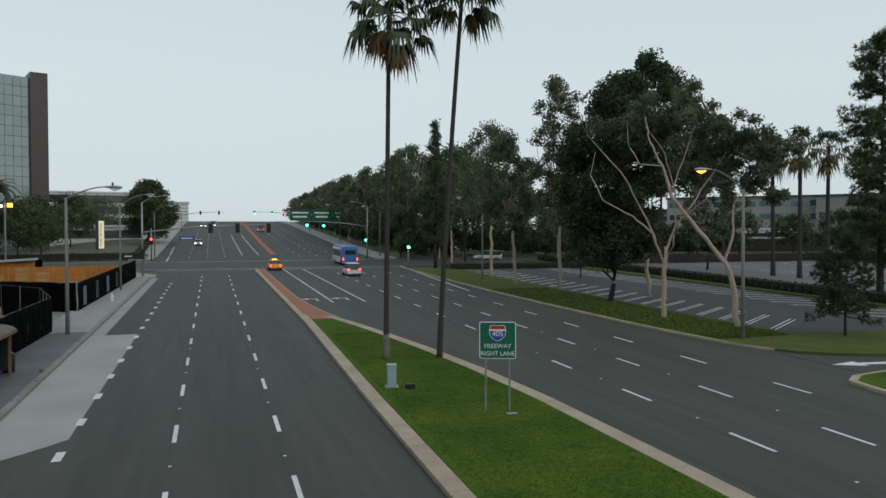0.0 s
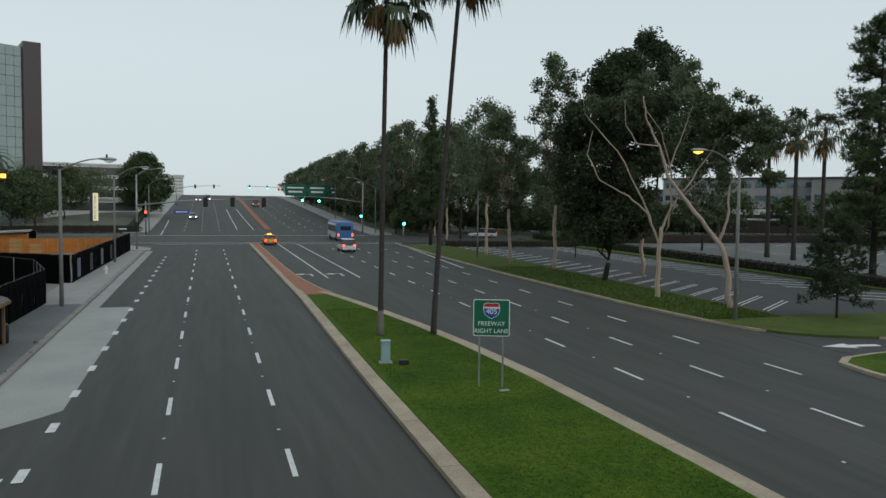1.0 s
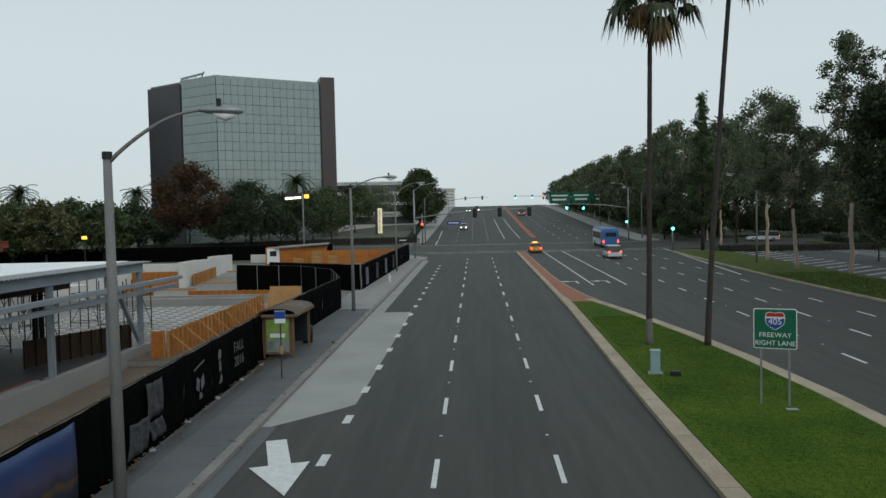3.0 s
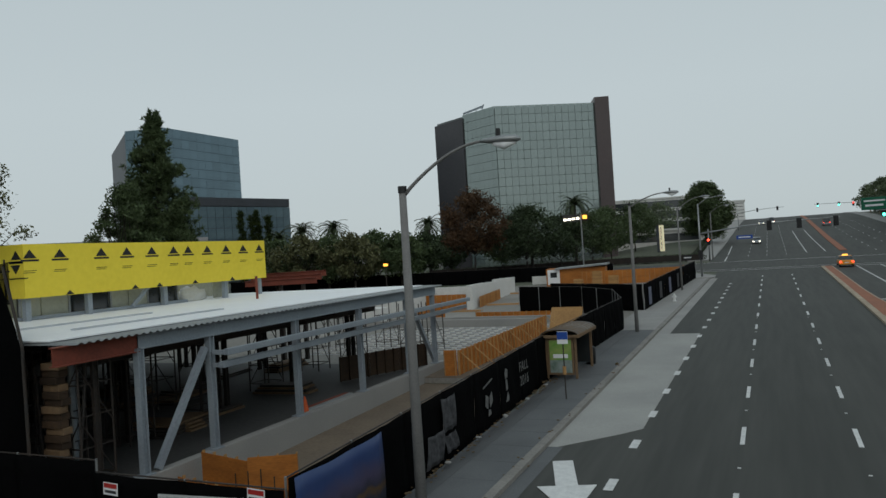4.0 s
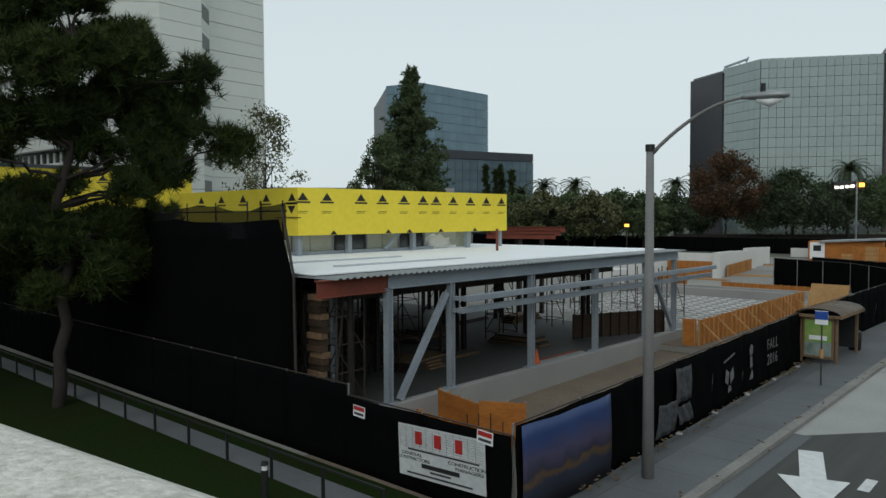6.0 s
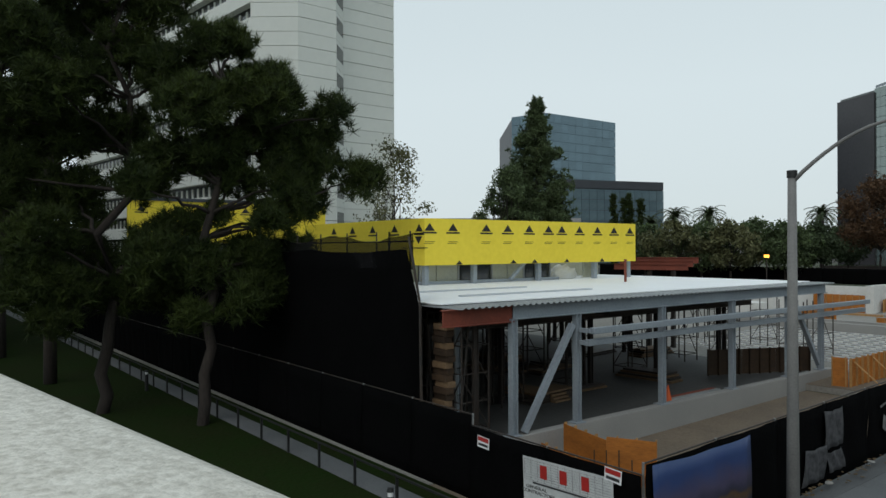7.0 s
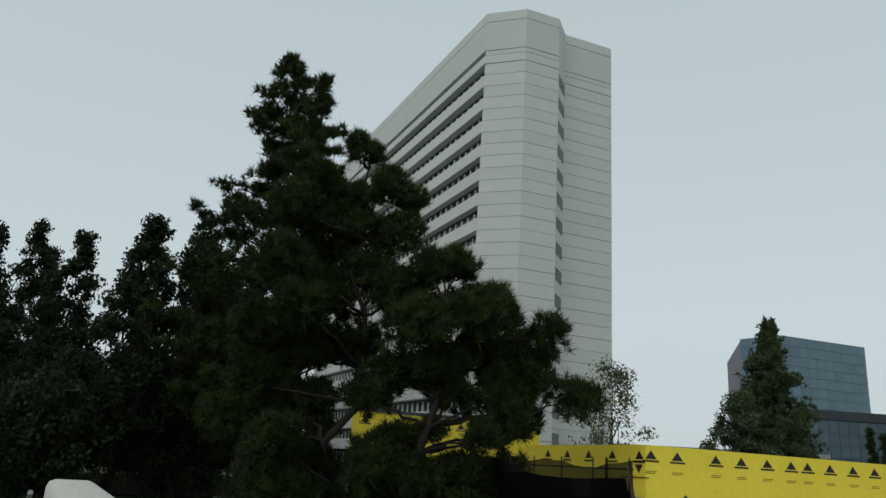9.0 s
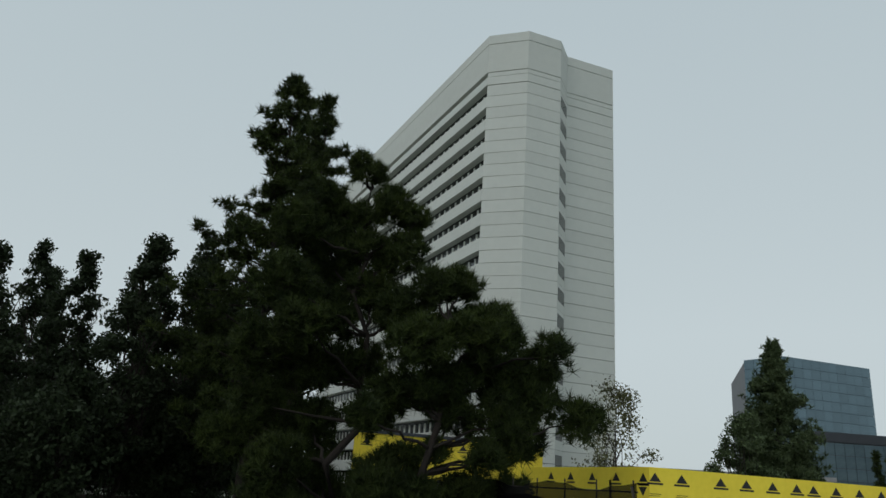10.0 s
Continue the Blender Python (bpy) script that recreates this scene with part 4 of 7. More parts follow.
# ---- street lamps, signs and signals ----
def street_lamp(x, y, h, arm, turn, label, lit=False, r=0.13, rise=1.35):
    """A tapered pole with a bowed arm and a cobra-head lantern."""
    t = thing("street_lamp", label, "street lamp", pose(x, y, G(x, y) + 0.12, 0, 0, turn), "street lamps")
    part("pole", tube(bmesh.new(), [(0, 0, -0.2), (0, 0, h * 0.5), (0, 0, h)], [r * 1.25, r, r * 0.78], 10), POLE, t, smooth=True)
    part("collar", tube(bmesh.new(), [(0, 0, h - 0.02), (0, 0, h + 0.16)], r * 0.95, 10), BLACK, t)
    pts = [(arm * k, 0, h - 0.15 + rise * math.sin(k * math.pi / 2) ** 0.9) for k in [i / 10 for i in range(11)]]
    part("arm", tube(bmesh.new(), pts, [0.055 - 0.02 * i / 10 for i in range(11)], 8), POLE, t, smooth=True)
    z = h - 0.15 + rise
    bm = tube(bmesh.new(), [(arm - 0.15, 0, z), (arm + 0.1, 0, z), (arm + 0.45, 0, z), (arm + 0.8, 0, z - 0.02), (arm + 0.95, 0, z - 0.04)], [0.06, 0.12, 0.17, 0.15, 0.05], 12)
    bmesh.ops.scale(bm, vec=(1, 1, 0.7), verts=bm.verts[:], space=Matrix.Translation((0, 0, -z)))
    lan = part("lantern", bm, GALV, t, smooth=True)
    bm = tube(bmesh.new(), [(arm + 0.2, 0, z - 0.08), (arm + 0.5, 0, z - 0.16), (arm + 0.8, 0, z - 0.09)], [0.07, 0.12, 0.06], 10)
    part("lens", bm, AMBERLIGHT if lit else SIGNWHITE, lan, "glowing amber lens" if lit else "", smooth=True)
    part("photocell", tube(bmesh.new(), [(arm + 0.35, 0, z + 0.08), (arm + 0.35, 0, z + 0.3)], 0.06, 8), BLACK, lan)
    return t


street_lamp(-9.2, 18.1, 8.8, 2.4, 12, "unlit grey street lamp with a curved arm on the pavement")
street_lamp(-9.0, 52.9, 8.95, 2.45, 0, "unlit grey street lamp beside the bus bay", r=0.11, rise=0.85)
street_lamp(-9.4, 86, 9.1, 2.6, 0, "grey street lamp beside the site fence", r=0.1)
street_lamp(-10.5, 152, 9.1, 2.6, 0, "grey street lamp beyond the junction", r=0.1)
street_lamp(31.9, 38.4, 9.5, 2.3, 170, "street lamp glowing amber on the east verge", True, 0.11)
street_lamp(33.0, 88, 9.3, 2.6, 180, "unlit street lamp among the gum trees", r=0.1)
street_lamp(33.5, 150, 9.3, 3.0, 180, "unlit street lamp beyond the junction", r=0.1)
street_lamp(33.5, 200, 9.3, 3.0, 180, "unlit street lamp along the climbing avenue", r=0.1)


def flat_sign(w, h, r=0.08):
    pts = []
    for cx, cy, a0 in ((w / 2 - r, h / 2 - r, 0), (-w / 2 + r, h / 2 - r, 90), (-w / 2 + r, -h / 2 + r, 180), (w / 2 - r, -h / 2 + r, 270)):
        for k in range(5):
            a = math.radians(a0 + 22.5 * k)
            pts.append((cx + r * math.cos(a), cy + r * math.sin(a)))
    return pts


sign = thing("freeway_sign", "green freeway direction sign on two steel posts in the median lawn", "road sign", pose(10.56, 26.5, G(10, 26.5) + 0.15, 0, 0, -21))
for sx in (-0.46, 0.46):
    part("post", boxm(sx - 0.035, sx + 0.035, 0.03, 0.1, -0.2, 3.4), GALV, sign)
face = part("panel", prism(bmesh.new(), flat_sign(1.42, 1.44), 0, 0.02), SIGNWHITE, sign, "white bordered panel", at=pose(0, 0.02, 2.76, 90, 0, 0))
part("panel_face", prism(bmesh.new(), flat_sign(1.36, 1.38, 0.06), 0.021, 0.026), SIGNGREEN, face)
shield = [(-0.27, 0.26), (-0.14, 0.29), (0, 0.26), (0.14, 0.29), (0.27, 0.26), (0.31, 0.08), (0.27, -0.12), (0.14, -0.24), (0, -0.31), (-0.14, -0.24), (-0.27, -0.12), (-0.31, 0.08)]
part("shield", prism(bmesh.new(), [(1.07 * x, 0.29 + 1.07 * y) for x, y in shield], 0.027, 0.031), SIGNWHITE, face)
part("shield_blue", prism(bmesh.new(), [(x, 0.29 + y) for x, y in shield if y < 0.2], 0.032, 0.035), SIGNBLUE, face)
part("shield_red", prism(bmesh.new(), [(-0.27, 0.55), (-0.14, 0.58), (0, 0.55), (0.14, 0.58), (0.27, 0.55), (0.295, 0.43), (-0.295, 0.43)], 0.032, 0.035), SIGNRED, face)
lettering("numerals", "405", 0.30, pose(0, 0.25, 0.037), SIGNWHITE, face)
lettering("lettering", "FREEWAY", 0.235, pose(0, -0.23, 0.028), SIGNWHITE, face, 1.05)
lettering("lettering", "RIGHT LANE", 0.235, pose(0, -0.52, 0.028), SIGNWHITE, face, 1.0)

ub = thing("utility_box", "pale blue-green metal utility pedestal on the median", "utility box", pose(7.6, 31.8, G(7, 31.8) + 0.15, 0, 0, -10))
part("cabinet", boxm(-0.2, 0.2, -0.2, 0.2, 0.0, 0.92, 0.03), UTILITY, ub)
part("lid", boxm(-0.22, 0.22, -0.22, 0.22, 0.92, 1.02, 0.03), UTILITY, ub)
part("plinth", boxm(-0.3, 0.3, -0.3, 0.3, -0.1, 0.04), CONCRETE, ub)
vb = thing("valve_box", "low green irrigation valve box in the lawn", "valve box", pose(8.2, 31.2, G(8, 31.2) + 0.16))
part("body", boxm(-0.12, 0.3, -0.12, 0.12, 0, 0.22, 0.03), BLACK, vb)
pb = thing("ground_plate", "pale concrete cover plate in the lawn", "cover", pose(10.9, 25.9, G(10, 25.9) + 0.17))
part("plate", boxm(-0.2, 0.2, -0.12, 0.12, 0, 0.03, 0.01), CONCRETE, pb)


def signal_head(parent, m, lit):
    h = part("signal_head", boxm(-0.17, 0.17, -0.12, 0.12, -0.5, 0.5, 0.03), BLACK, parent, at=m)
    part("backplate", boxm(-0.3, 0.3, 0.0, 0.02, -0.65, 0.65), BLACK, h)
    for k, (nm, z) in enumerate((("red", 0.33), ("amber", 0.0), ("green", -0.33))):
        on = lit == nm
        # Lit lenses are drawn oversized, standing in for the bloom of their light.
        bm = tube(bmesh.new(), [(0, -0.121, z), (0, -0.16, z)], 0.24 if on else 0.13, 12)
        part("lens", bm, {"red": REDLIGHT, "amber": AMBERLIGHT, "green": GREENLIGHT}[nm] if on else RUBBER, h, ("glowing %s lens" % nm) if on else "")
    return h


def signal_mast(x, y, h, arm, turn, heads, label, face=0.0, lamp=False):
    t = thing("traffic_signal", label, "traffic signal", pose(x, y, G(x, y) + 0.1, 0, 0, turn), "traffic signals")
    part("pole", tube(bmesh.new(), [(0, 0, -0.2), (0, 0, h + (3.2 if lamp else 0))], [0.15, 0.10], 10), GALV, t, smooth=True)
    if arm:
        part("mast_arm", tube(bmesh.new(), [(0, 0, h - 0.9), (arm * 0.35, 0, h - 0.2), (arm * 0.7, 0, h + 0.1), (arm, 0, h + 0.15)], [0.11, 0.09, 0.07, 0.05], 8), GALV, t, smooth=True)
    if lamp:
        part("lamp_arm", tube(bmesh.new(), [(0, 0, h + 3.1), (1.2, 0, h + 3.9), (2.8, 0, h + 4.1)], [0.06, 0.05, 0.04], 8), GALV, t, smooth=True)
        part("lantern", boxm(2.6, 3.4, -0.15, 0.15, h + 4.02, h + 4.2, 0.05), GALV, t)
    for s, z, lit in heads:
        signal_head(t, pose(s, -0.2, z, 0, 0, face - turn), lit)
    return t


signal_mast(-8.9, 106.5, 6.8, 17.2, 3, [(8.8, 6.45, ""), (12.4, 6.5, ""), (16.7, 6.5, ""), (0.0, 3.0, "")], "traffic signal on a long mast arm over the avenue", 180, True)
signal_mast(-10.8, 148, 6.0, 0, 0, [(0, 3.6, "red")], "kerbside traffic signal showing red")
signal_mast(30.2, 147, 7.2, 13.4, 180, [(8.8, 6.8, "green"), (12.1, 6.9, "green"), (0.3, 3.9, "green")], "traffic signal on a mast arm showing green", 0, True)
signal_mast(30.6, 116, 4.2, 0, 0, [(0, 3.6, "green")], "kerbside traffic signal post showing green")
signal_mast(33.4, 265, 6.5, 20, 180, [(13, 6.3, "green"), (19, 6.4, "green"), (9, 6.0, "red")], "distant traffic signal on the climbing avenue")
signal_mast(-9.5, 262, 6.5, 14, 0, [(6, 6.3, ""), (12, 6.4, "")], "distant unlit traffic signal mast", 180)
nb = thing("street_name_sign", "small blue street name sign on the signal arm", "street sign", pose(-3.2, 106.2, G(0, 106) + 5.2))
part("panel", boxm(-1.0, 1.0, -0.03, 0.03, -0.25, 0.25, 0.01), SIGNBLUE, nb)
part("text_bar", boxm(-0.75, 0.75, -0.036, -0.031, -0.07, 0.07), SIGNWHITE, nb)
for x, z in ((-9.4, 3.0),):
    sb = thing("lane_sign", "black and white regulatory sign on the kerb", "road sign", pose(x - 1.6, 110, G(x, 110)))
    part("post", tube(bmesh.new(), [(0, 0, 0), (0, 0, 3.0)], 0.03, 6), GALV, sb)
    part("panel", boxm(-0.6, 0.6, -0.03, 0.0, 2.3, 3.0), BLACK, sb)
    part("text_bar", boxm(-0.5, 0.5, -0.036, -0.031, 2.6, 2.75), SIGNWHITE, sb)
og = thing("overhead_sign", "green overhead freeway guide signs on a gantry", "road sign", pose(31.0, 215, G(31, 215)))
part("post", tube(bmesh.new(), [(8, 0, 0), (8, 0, 8.5)], 0.22, 8), GALV, og)
part("beam", boxm(-10, 8, -0.15, 0.15, 7.2, 7.6), GALV, og)
for x0, x1 in ((-9.5, -3.4), (-3.0, 2.6), (3.0, 6.0)):
    pn = part("panel", boxm(x0, x1, -0.3, -0.2, 5.6, 8.8, 0.03), SIGNGREEN, og)
    part("text_bar", boxm(x0 + 0.6, x1 - 0.8, -0.312, -0.302, 7.7, 8.1), SIGNWHITE, pn)
    part("text_bar", boxm(x0 + 0.9, x1 - 1.2, -0.312, -0.302, 6.5, 7.0), SIGNWHITE, pn)

mq = thing("pylon_sign", "tall narrow pylon sign with vertical lettering", "sign", pose(-24.5, 184, G(-24, 184), 0, 0, -8))
part("slab", boxm(-0.7, 0.0, -0.4, 0.4, 0, 6.5, 0.05), GREYBAND, mq)
pf = part("panel", boxm(0.0, 0.95, -0.45, 0.4, 0.2, 6.5, 0.05), LITSIGN, mq, "lit cream sign face")
lettering("lettering", "PACIFIC ARTS PLAZA", 0.60, pose(0.48, -0.46, 3.35, 90, -90, 0), BLACK, pf, 0.95)

# ---- vehicles ----
def car(name, label, x, y, turn, paint, L=4.7, W=1.85, H=1.48, van=False, roof_light=False, front=False, lights=True):
    t = thing(name, label, "car", pose(x, y, G(x, y) + 0.01, math.degrees(math.atan2(G(x, y + 1) - G(x, y - 1), 2)) * (1 if abs(turn) < 90 else -1), 0, turn))
    prof = [(-L / 2, 0.35), (-L / 2, 0.85), (-L / 2 + 0.12, 0.95), (L * 0.12, 0.98), (L / 2 - 0.3, 0.82), (L / 2, 0.62), (L / 2, 0.32)]
    bm = bmesh.new()
    prism(bm, [(y0, z0) for y0, z0 in prof], -W / 2, W / 2)
    bmesh.ops.bevel(bm, geom=[e for e in bm.edges], offset=0.06, segments=2, affect="EDGES")
    part("body", bm, paint, t, at=Matrix(((0, 0, 1, 0), (1, 0, 0, 0), (0, 1, 0, 0), (0, 0, 0, 1))), smooth=False)
    if van:
        cab = [(-L / 2 + 0.05, 0.93), (-L / 2 + 0.2, H), (L * 0.10, H), (L * 0.26, 0.93)]
    else:
        cab = [(-L / 2 + 0.55, 0.93), (-L / 2 + 1.25, H), (L * 0.06, H), (L * 0.24, 0.93)]
    bm = prism(bmesh.new(), cab, -W / 2 + 0.12, W / 2 - 0.12)
    part("glazing", bm, WINDOW, t, "dark glass", at=Matrix(((0, 0, 1, 0), (1, 0, 0, 0), (0, 1, 0, 0), (0, 0, 0, 1))))
    part("roof", boxm(-W / 2 + 0.14, W / 2 - 0.14, cab[1][0] + 0.03, cab[2][0] - 0.03, H - 0.03, H + 0.04, 0.03), paint, t)
    for sx in (-1, 1):
        for yy in (-L * 0.31, L * 0.31):
            w = part("wheel", tube(bmesh.new(), [(sx * (W / 2 - 0.2), yy, 0.33), (sx * (W / 2 + 0.01), yy, 0.33)], 0.33, 16), RUBBER, t)
            part("rim", tube(bmesh.new(), [(sx * (W / 2 + 0.011), yy, 0.33), (sx * (W / 2 + 0.02), yy, 0.33)], 0.19, 12), GALV, w)
        z = 1.0 if van else 0.75
        part("tail_light", boxm(sx * W / 2 - sx * 0.32, sx * W / 2 - sx * 0.04, -L / 2 - 0.03, -L / 2 + 0.05, z - 0.1, z + 0.08), REDLIGHT, t, "glowing red tail light")
        part("headlight", boxm(sx * W / 2 - sx * 0.42, sx * W / 2 - sx * 0.08, L / 2 - 0.08, L / 2 + 0.03, 0.58, 0.74), HEADLIGHT if front else SIGNWHITE, t)
    part("bumper", boxm(-W / 2 + 0.05, W / 2 - 0.05, -L / 2 - 0.06, -L / 2 + 0.1, 0.36, 0.56, 0.03), paint, t)
    part("plate", boxm(-0.26, 0.26, -L / 2 - 0.07, -L / 2 - 0.061, 0.58, 0.7), SIGNWHITE, t)
    if roof_light:
        part("roof_sign", boxm(-0.35, 0.35, -0.15, 0.15, H + 0.04, H + 0.2, 0.03), AMBERLIGHT, t)
    return t


car("taxi", "orange-yellow taxi waiting at the junction with tail lights on", 9.35, 117.5, 0, TAXI, roof_light=True)
car("white_suv", "white sport utility car with red tail lights in the through lane", 18.6, 101.8, 0, CARWHITE, 4.6, 1.9, 1.75, True)
car("oncoming_car", "silver car approaching with bright headlights", -3.2, 196, 180, CARSILVER, front=True)
car("oncoming_car", "silver car far up the avenue with headlights on", -2.9, 295, 180, CARSILVER, front=True)
car("oncoming_van", "pale van far up the avenue with headlights on", 0.6, 300, 180, CARWHITE, 5.2, 2.0, 2.2, True, front=True)
car("parked_pickup", "white pickup parked beside the side road", 52, 136, 80, CARWHITE, 5.4, 1.9, 1.8, True)
car("dark_truck", "dark truck far up the avenue", 16.2, 262, 0, CARSILVER, 5.6, 2.1, 2.3, True)

bus = thing("city_bus", "blue and white city bus driving away through the junction", "bus", pose(22.6, 130, G(22.6, 130), 1.06, 0, 0))
part("body", boxm(-1.27, 1.27, -5.6, 5.6, 0.4, 3.0, 0.12), CARWHITE, bus, "white lower body")
part("rear_panel", boxm(-1.29, 1.29, -5.66, -3.2, 0.55, 3.05, 0.1), BUSBLUE, bus, "blue rear wrap")
part("roof", boxm(-1.2, 1.2, -5.5, 5.5, 2.98, 3.3, 0.1), BUSBLUE, bus, "pale blue roof fairing")
part("side_windows", boxm(-1.295, 1.295, -3.0, 5.2, 1.5, 2.6), WINDOW, bus, "dark window band")
part("rear_window", boxm(-0.9, 0.9, -5.68, -5.6, 1.9, 2.6), WINDOW, bus)
for sx in (-1, 1):
    part("tail_light", boxm(sx * 1.2 - 0.13, sx * 1.2 + 0.06, -5.70, -5.6, 0.9, 1.35), REDLIGHT, bus, "glowing red tail light")
    for yy in (-3.4, 3.2):
        w = part("wheel", tube(bmesh.new(), [(sx * 1.0, yy, 0.48), (sx * 1.3, yy, 0.48)], 0.48, 16), RUBBER, bus)

# ---- bus shelter, stop and street furniture ----
sh = thing("bus_shelter", "timber-framed bus shelter with a barrel roof and an advert panel", "bus shelter", pose(-10.0, 36.2, G(-10, 36.2) + 0.14))
for x in (-0.75, 0.75):
    for y in (-0.0, 3.4):
        part("post", boxm(x - 0.06, x + 0.06, y - 0.06, y + 0.06, 0, 2.2, 0.01), WEATHERED, sh)
for y in (0.0, 1.7, 3.4):
    part("rib", tube(bmesh.new(), [(0.95 * math.cos(a), y, 2.15 + 0.3 * math.sin(a)) for a in [math.pi * k / 10 for k in range(11)]], 0.035, 6), WEATHERED, sh)
bm = bmesh.new()
rws = [[bm.verts.new((0.98 * math.cos(a), y, 2.19 + 0.3 * math.sin(a))) for a in [math.pi * k / 12 for k in range(13)]] for y in (-0.25, 3.65)]
for k in range(12):
    bm.faces.new((rws[0][k], rws[0][k + 1], rws[1][k + 1], rws[1][k]))
r = bmesh.ops.extrude_face_region(bm, geom=bm.faces[:])
bmesh.ops.translate(bm, verts=[v for v in r["geom"] if isinstance(v, bmesh.types.BMVert)], vec=(0, 0, 0.02))
bmesh.ops.recalc_face_normals(bm, faces=bm.faces[:])
part("roof", bm, mat("weathered_sheet", (0.15, 0.125, 0.10), (0.10, 0.082, 0.066), 0.5, coarse=1.5, fine=12), sh, "weathered curved roof sheet", smooth=True)
ad = part("advert_case", boxm(-0.66, 0.66, -0.12, 0.06, 0.2, 2.05, 0.02), WEATHERED, sh, "framed advert case")
part("advert_poster", boxm(-0.56, 0.56, -0.130, -0.122, 0.32, 1.95), mat("poster_green", (0.10, 0.30, 0.05), (0.28, 0.34, 0.10), 0.4, coarse=1.6, fine=4, bump=0), ad, "green printed poster")
part("poster_band", boxm(-0.56, 0.56, -0.136, -0.131, 0.32, 0.95), mat("poster_grey", (0.30, 0.34, 0.33), (0.12, 0.18, 0.14), 0.4, coarse=2, fine=5, bump=0), ad)
part("poster_logo", boxm(-0.38, 0.38, -0.136, -0.131, 1.05, 1.25), SIGNWHITE, ad)
part("bench", boxm(-0.6, -0.2, 0.6, 2.8, 0.42, 0.48, 0.01), WEATHERED, sh)
for y in (0.8, 2.6):
    part("bench_leg", boxm(-0.5, -0.3, y - 0.05, y + 0.05, 0, 0.42), WEATHERED, sh)
part("back_panel", boxm(-0.78, -0.74, 0.1, 3.3, 0.4, 2.0), WINDOW, sh)
for x in (-0.97, 0.97):
    part("eaves_beam", boxm(x - 0.05, x + 0.05, -0.3, 3.7, 2.08, 2.24, 0.01), WEATHERED, sh)
for y in (-0.28, 3.68):
    part("end_beam", boxm(-1.02, 1.02, y - 0.05, y + 0.05, 2.09, 2.22, 0.01), WEATHERED, sh)
for k in range(1, 8):
    part("roof_batten", tube(bmesh.new(), [(0.985 * math.cos(q), -0.25 + 0.49 * k, 2.22 + 0.3 * math.sin(q)) for q in [math.pi * j / 10 for j in range(11)]], 0.014, 5), WEATHERED, sh)
part("end_panel", boxm(-0.7, 0.7, 3.36, 3.44, 0.3, 2.0), WINDOW, sh)
bin_ = thing("litter_bin", "dark round litter bin beside the shelter", "litter bin", pose(-9.5, 40.4, G(-9, 40.4) + 0.14))
part("body", tube(bmesh.new(), [(0, 0, 0), (0, 0, 0.85), (0, 0, 0.95)], [0.27, 0.3, 0.24], 14), BLACK, bin_, smooth=True)
bs = thing("bus_stop_sign", "white and blue bus stop sign on a thin post", "bus stop sign", pose(-8.65, 31.7, G(-9, 31.7) + 0.14))
part("post", tube(bmesh.new(), [(0, 0, -0.1), (0, 0, 3.0)], 0.03, 8), DARKSTEEL, bs)
part("panel", boxm(-0.24, 0.24, -0.05, -0.03, 2.45, 3.0, 0.005), SIGNWHITE, bs)
part("panel_band", boxm(-0.24, 0.24, -0.058, -0.051, 2.65, 2.98), SIGNBLUE, bs)
part("timetable", tube(bmesh.new(), [(0, 0, 1.1), (0, 0, 1.45)], 0.08, 10), LUMBER, bs)
hy = thing("fire_hydrant", "pale fire hydrant on the pavement", "fire hydrant", pose(-8.8, 73.5, G(-8, 73.5) + 0.14))
part("barrel", tube(bmesh.new(), [(0, 0, 0), (0, 0, 0.06), (0, 0, 0.07), (0, 0, 0.6), (0, 0, 0.75)], [0.2, 0.2, 0.12, 0.12, 0.05], 12), WHITE, hy)
part("outlet", tube(bmesh.new(), [(-0.2, 0, 0.45), (0.2, 0, 0.45)], 0.07, 10), WHITE, hy)

# lawn bollards and the low rail along the footpath
for x, y in ((-15.9, 10.5), (-39.2, 10.95), (-79, 11.2), (-109.5, 0.7)):
    b = thing("bollard_light", "black bollard light on the lawn edge", "bollard", pose(x, y, G(x, y) + 0.05), "bollard lights")
    part("body", tube(bmesh.new(), [(0, 0, -0.1), (0, 0, 0.85)], 0.09, 12), BLACK, b)
    part("lens", tube(bmesh.new(), [(0, 0, 0.85), (0, 0, 0.97)], 0.075, 12), SIGNWHITE, b)
    part("cap", tube(bmesh.new(), [(0, 0, 0.97), (0, 0, 1.06)], [0.1, 0.08], 12), BLACK, b)
rl = thing("footpath_rail", "low black rail on posts along the footpath", "railing")
pst = mesh_of(boxm(-0.035, 0.035, -0.035, 0.035, -0.2, 0.85), "post")
pst.materials.append(BLACK)
for k in range(26):
    part("post", pst, None, rl, at=pose(-12.6 - 2.3 * k, 11.58, G(0, 11.6) + 0.05))
part("rail", boxm(-72, -12.6, 11.55, 11.61, G(0, 11.6) + 0.86, G(0, 11.6) + 0.91), BLACK, rl)

# ---- what hangs on the fence ----
def on_fence(s, z):
    """A place on the street fence, s metres from its near corner."""
    k = s / 23.9
    return (-10.32 - 0.56 * k, 13.6 + 23.9 * k, G(-11, 13.6 + 23.9 * k) + z)


def street_face(s, z, off=0.10):
    x, y, h = on_fence(s, z)
    return pose(x + off + 0.03, y, h, 90, 0, 91.3)


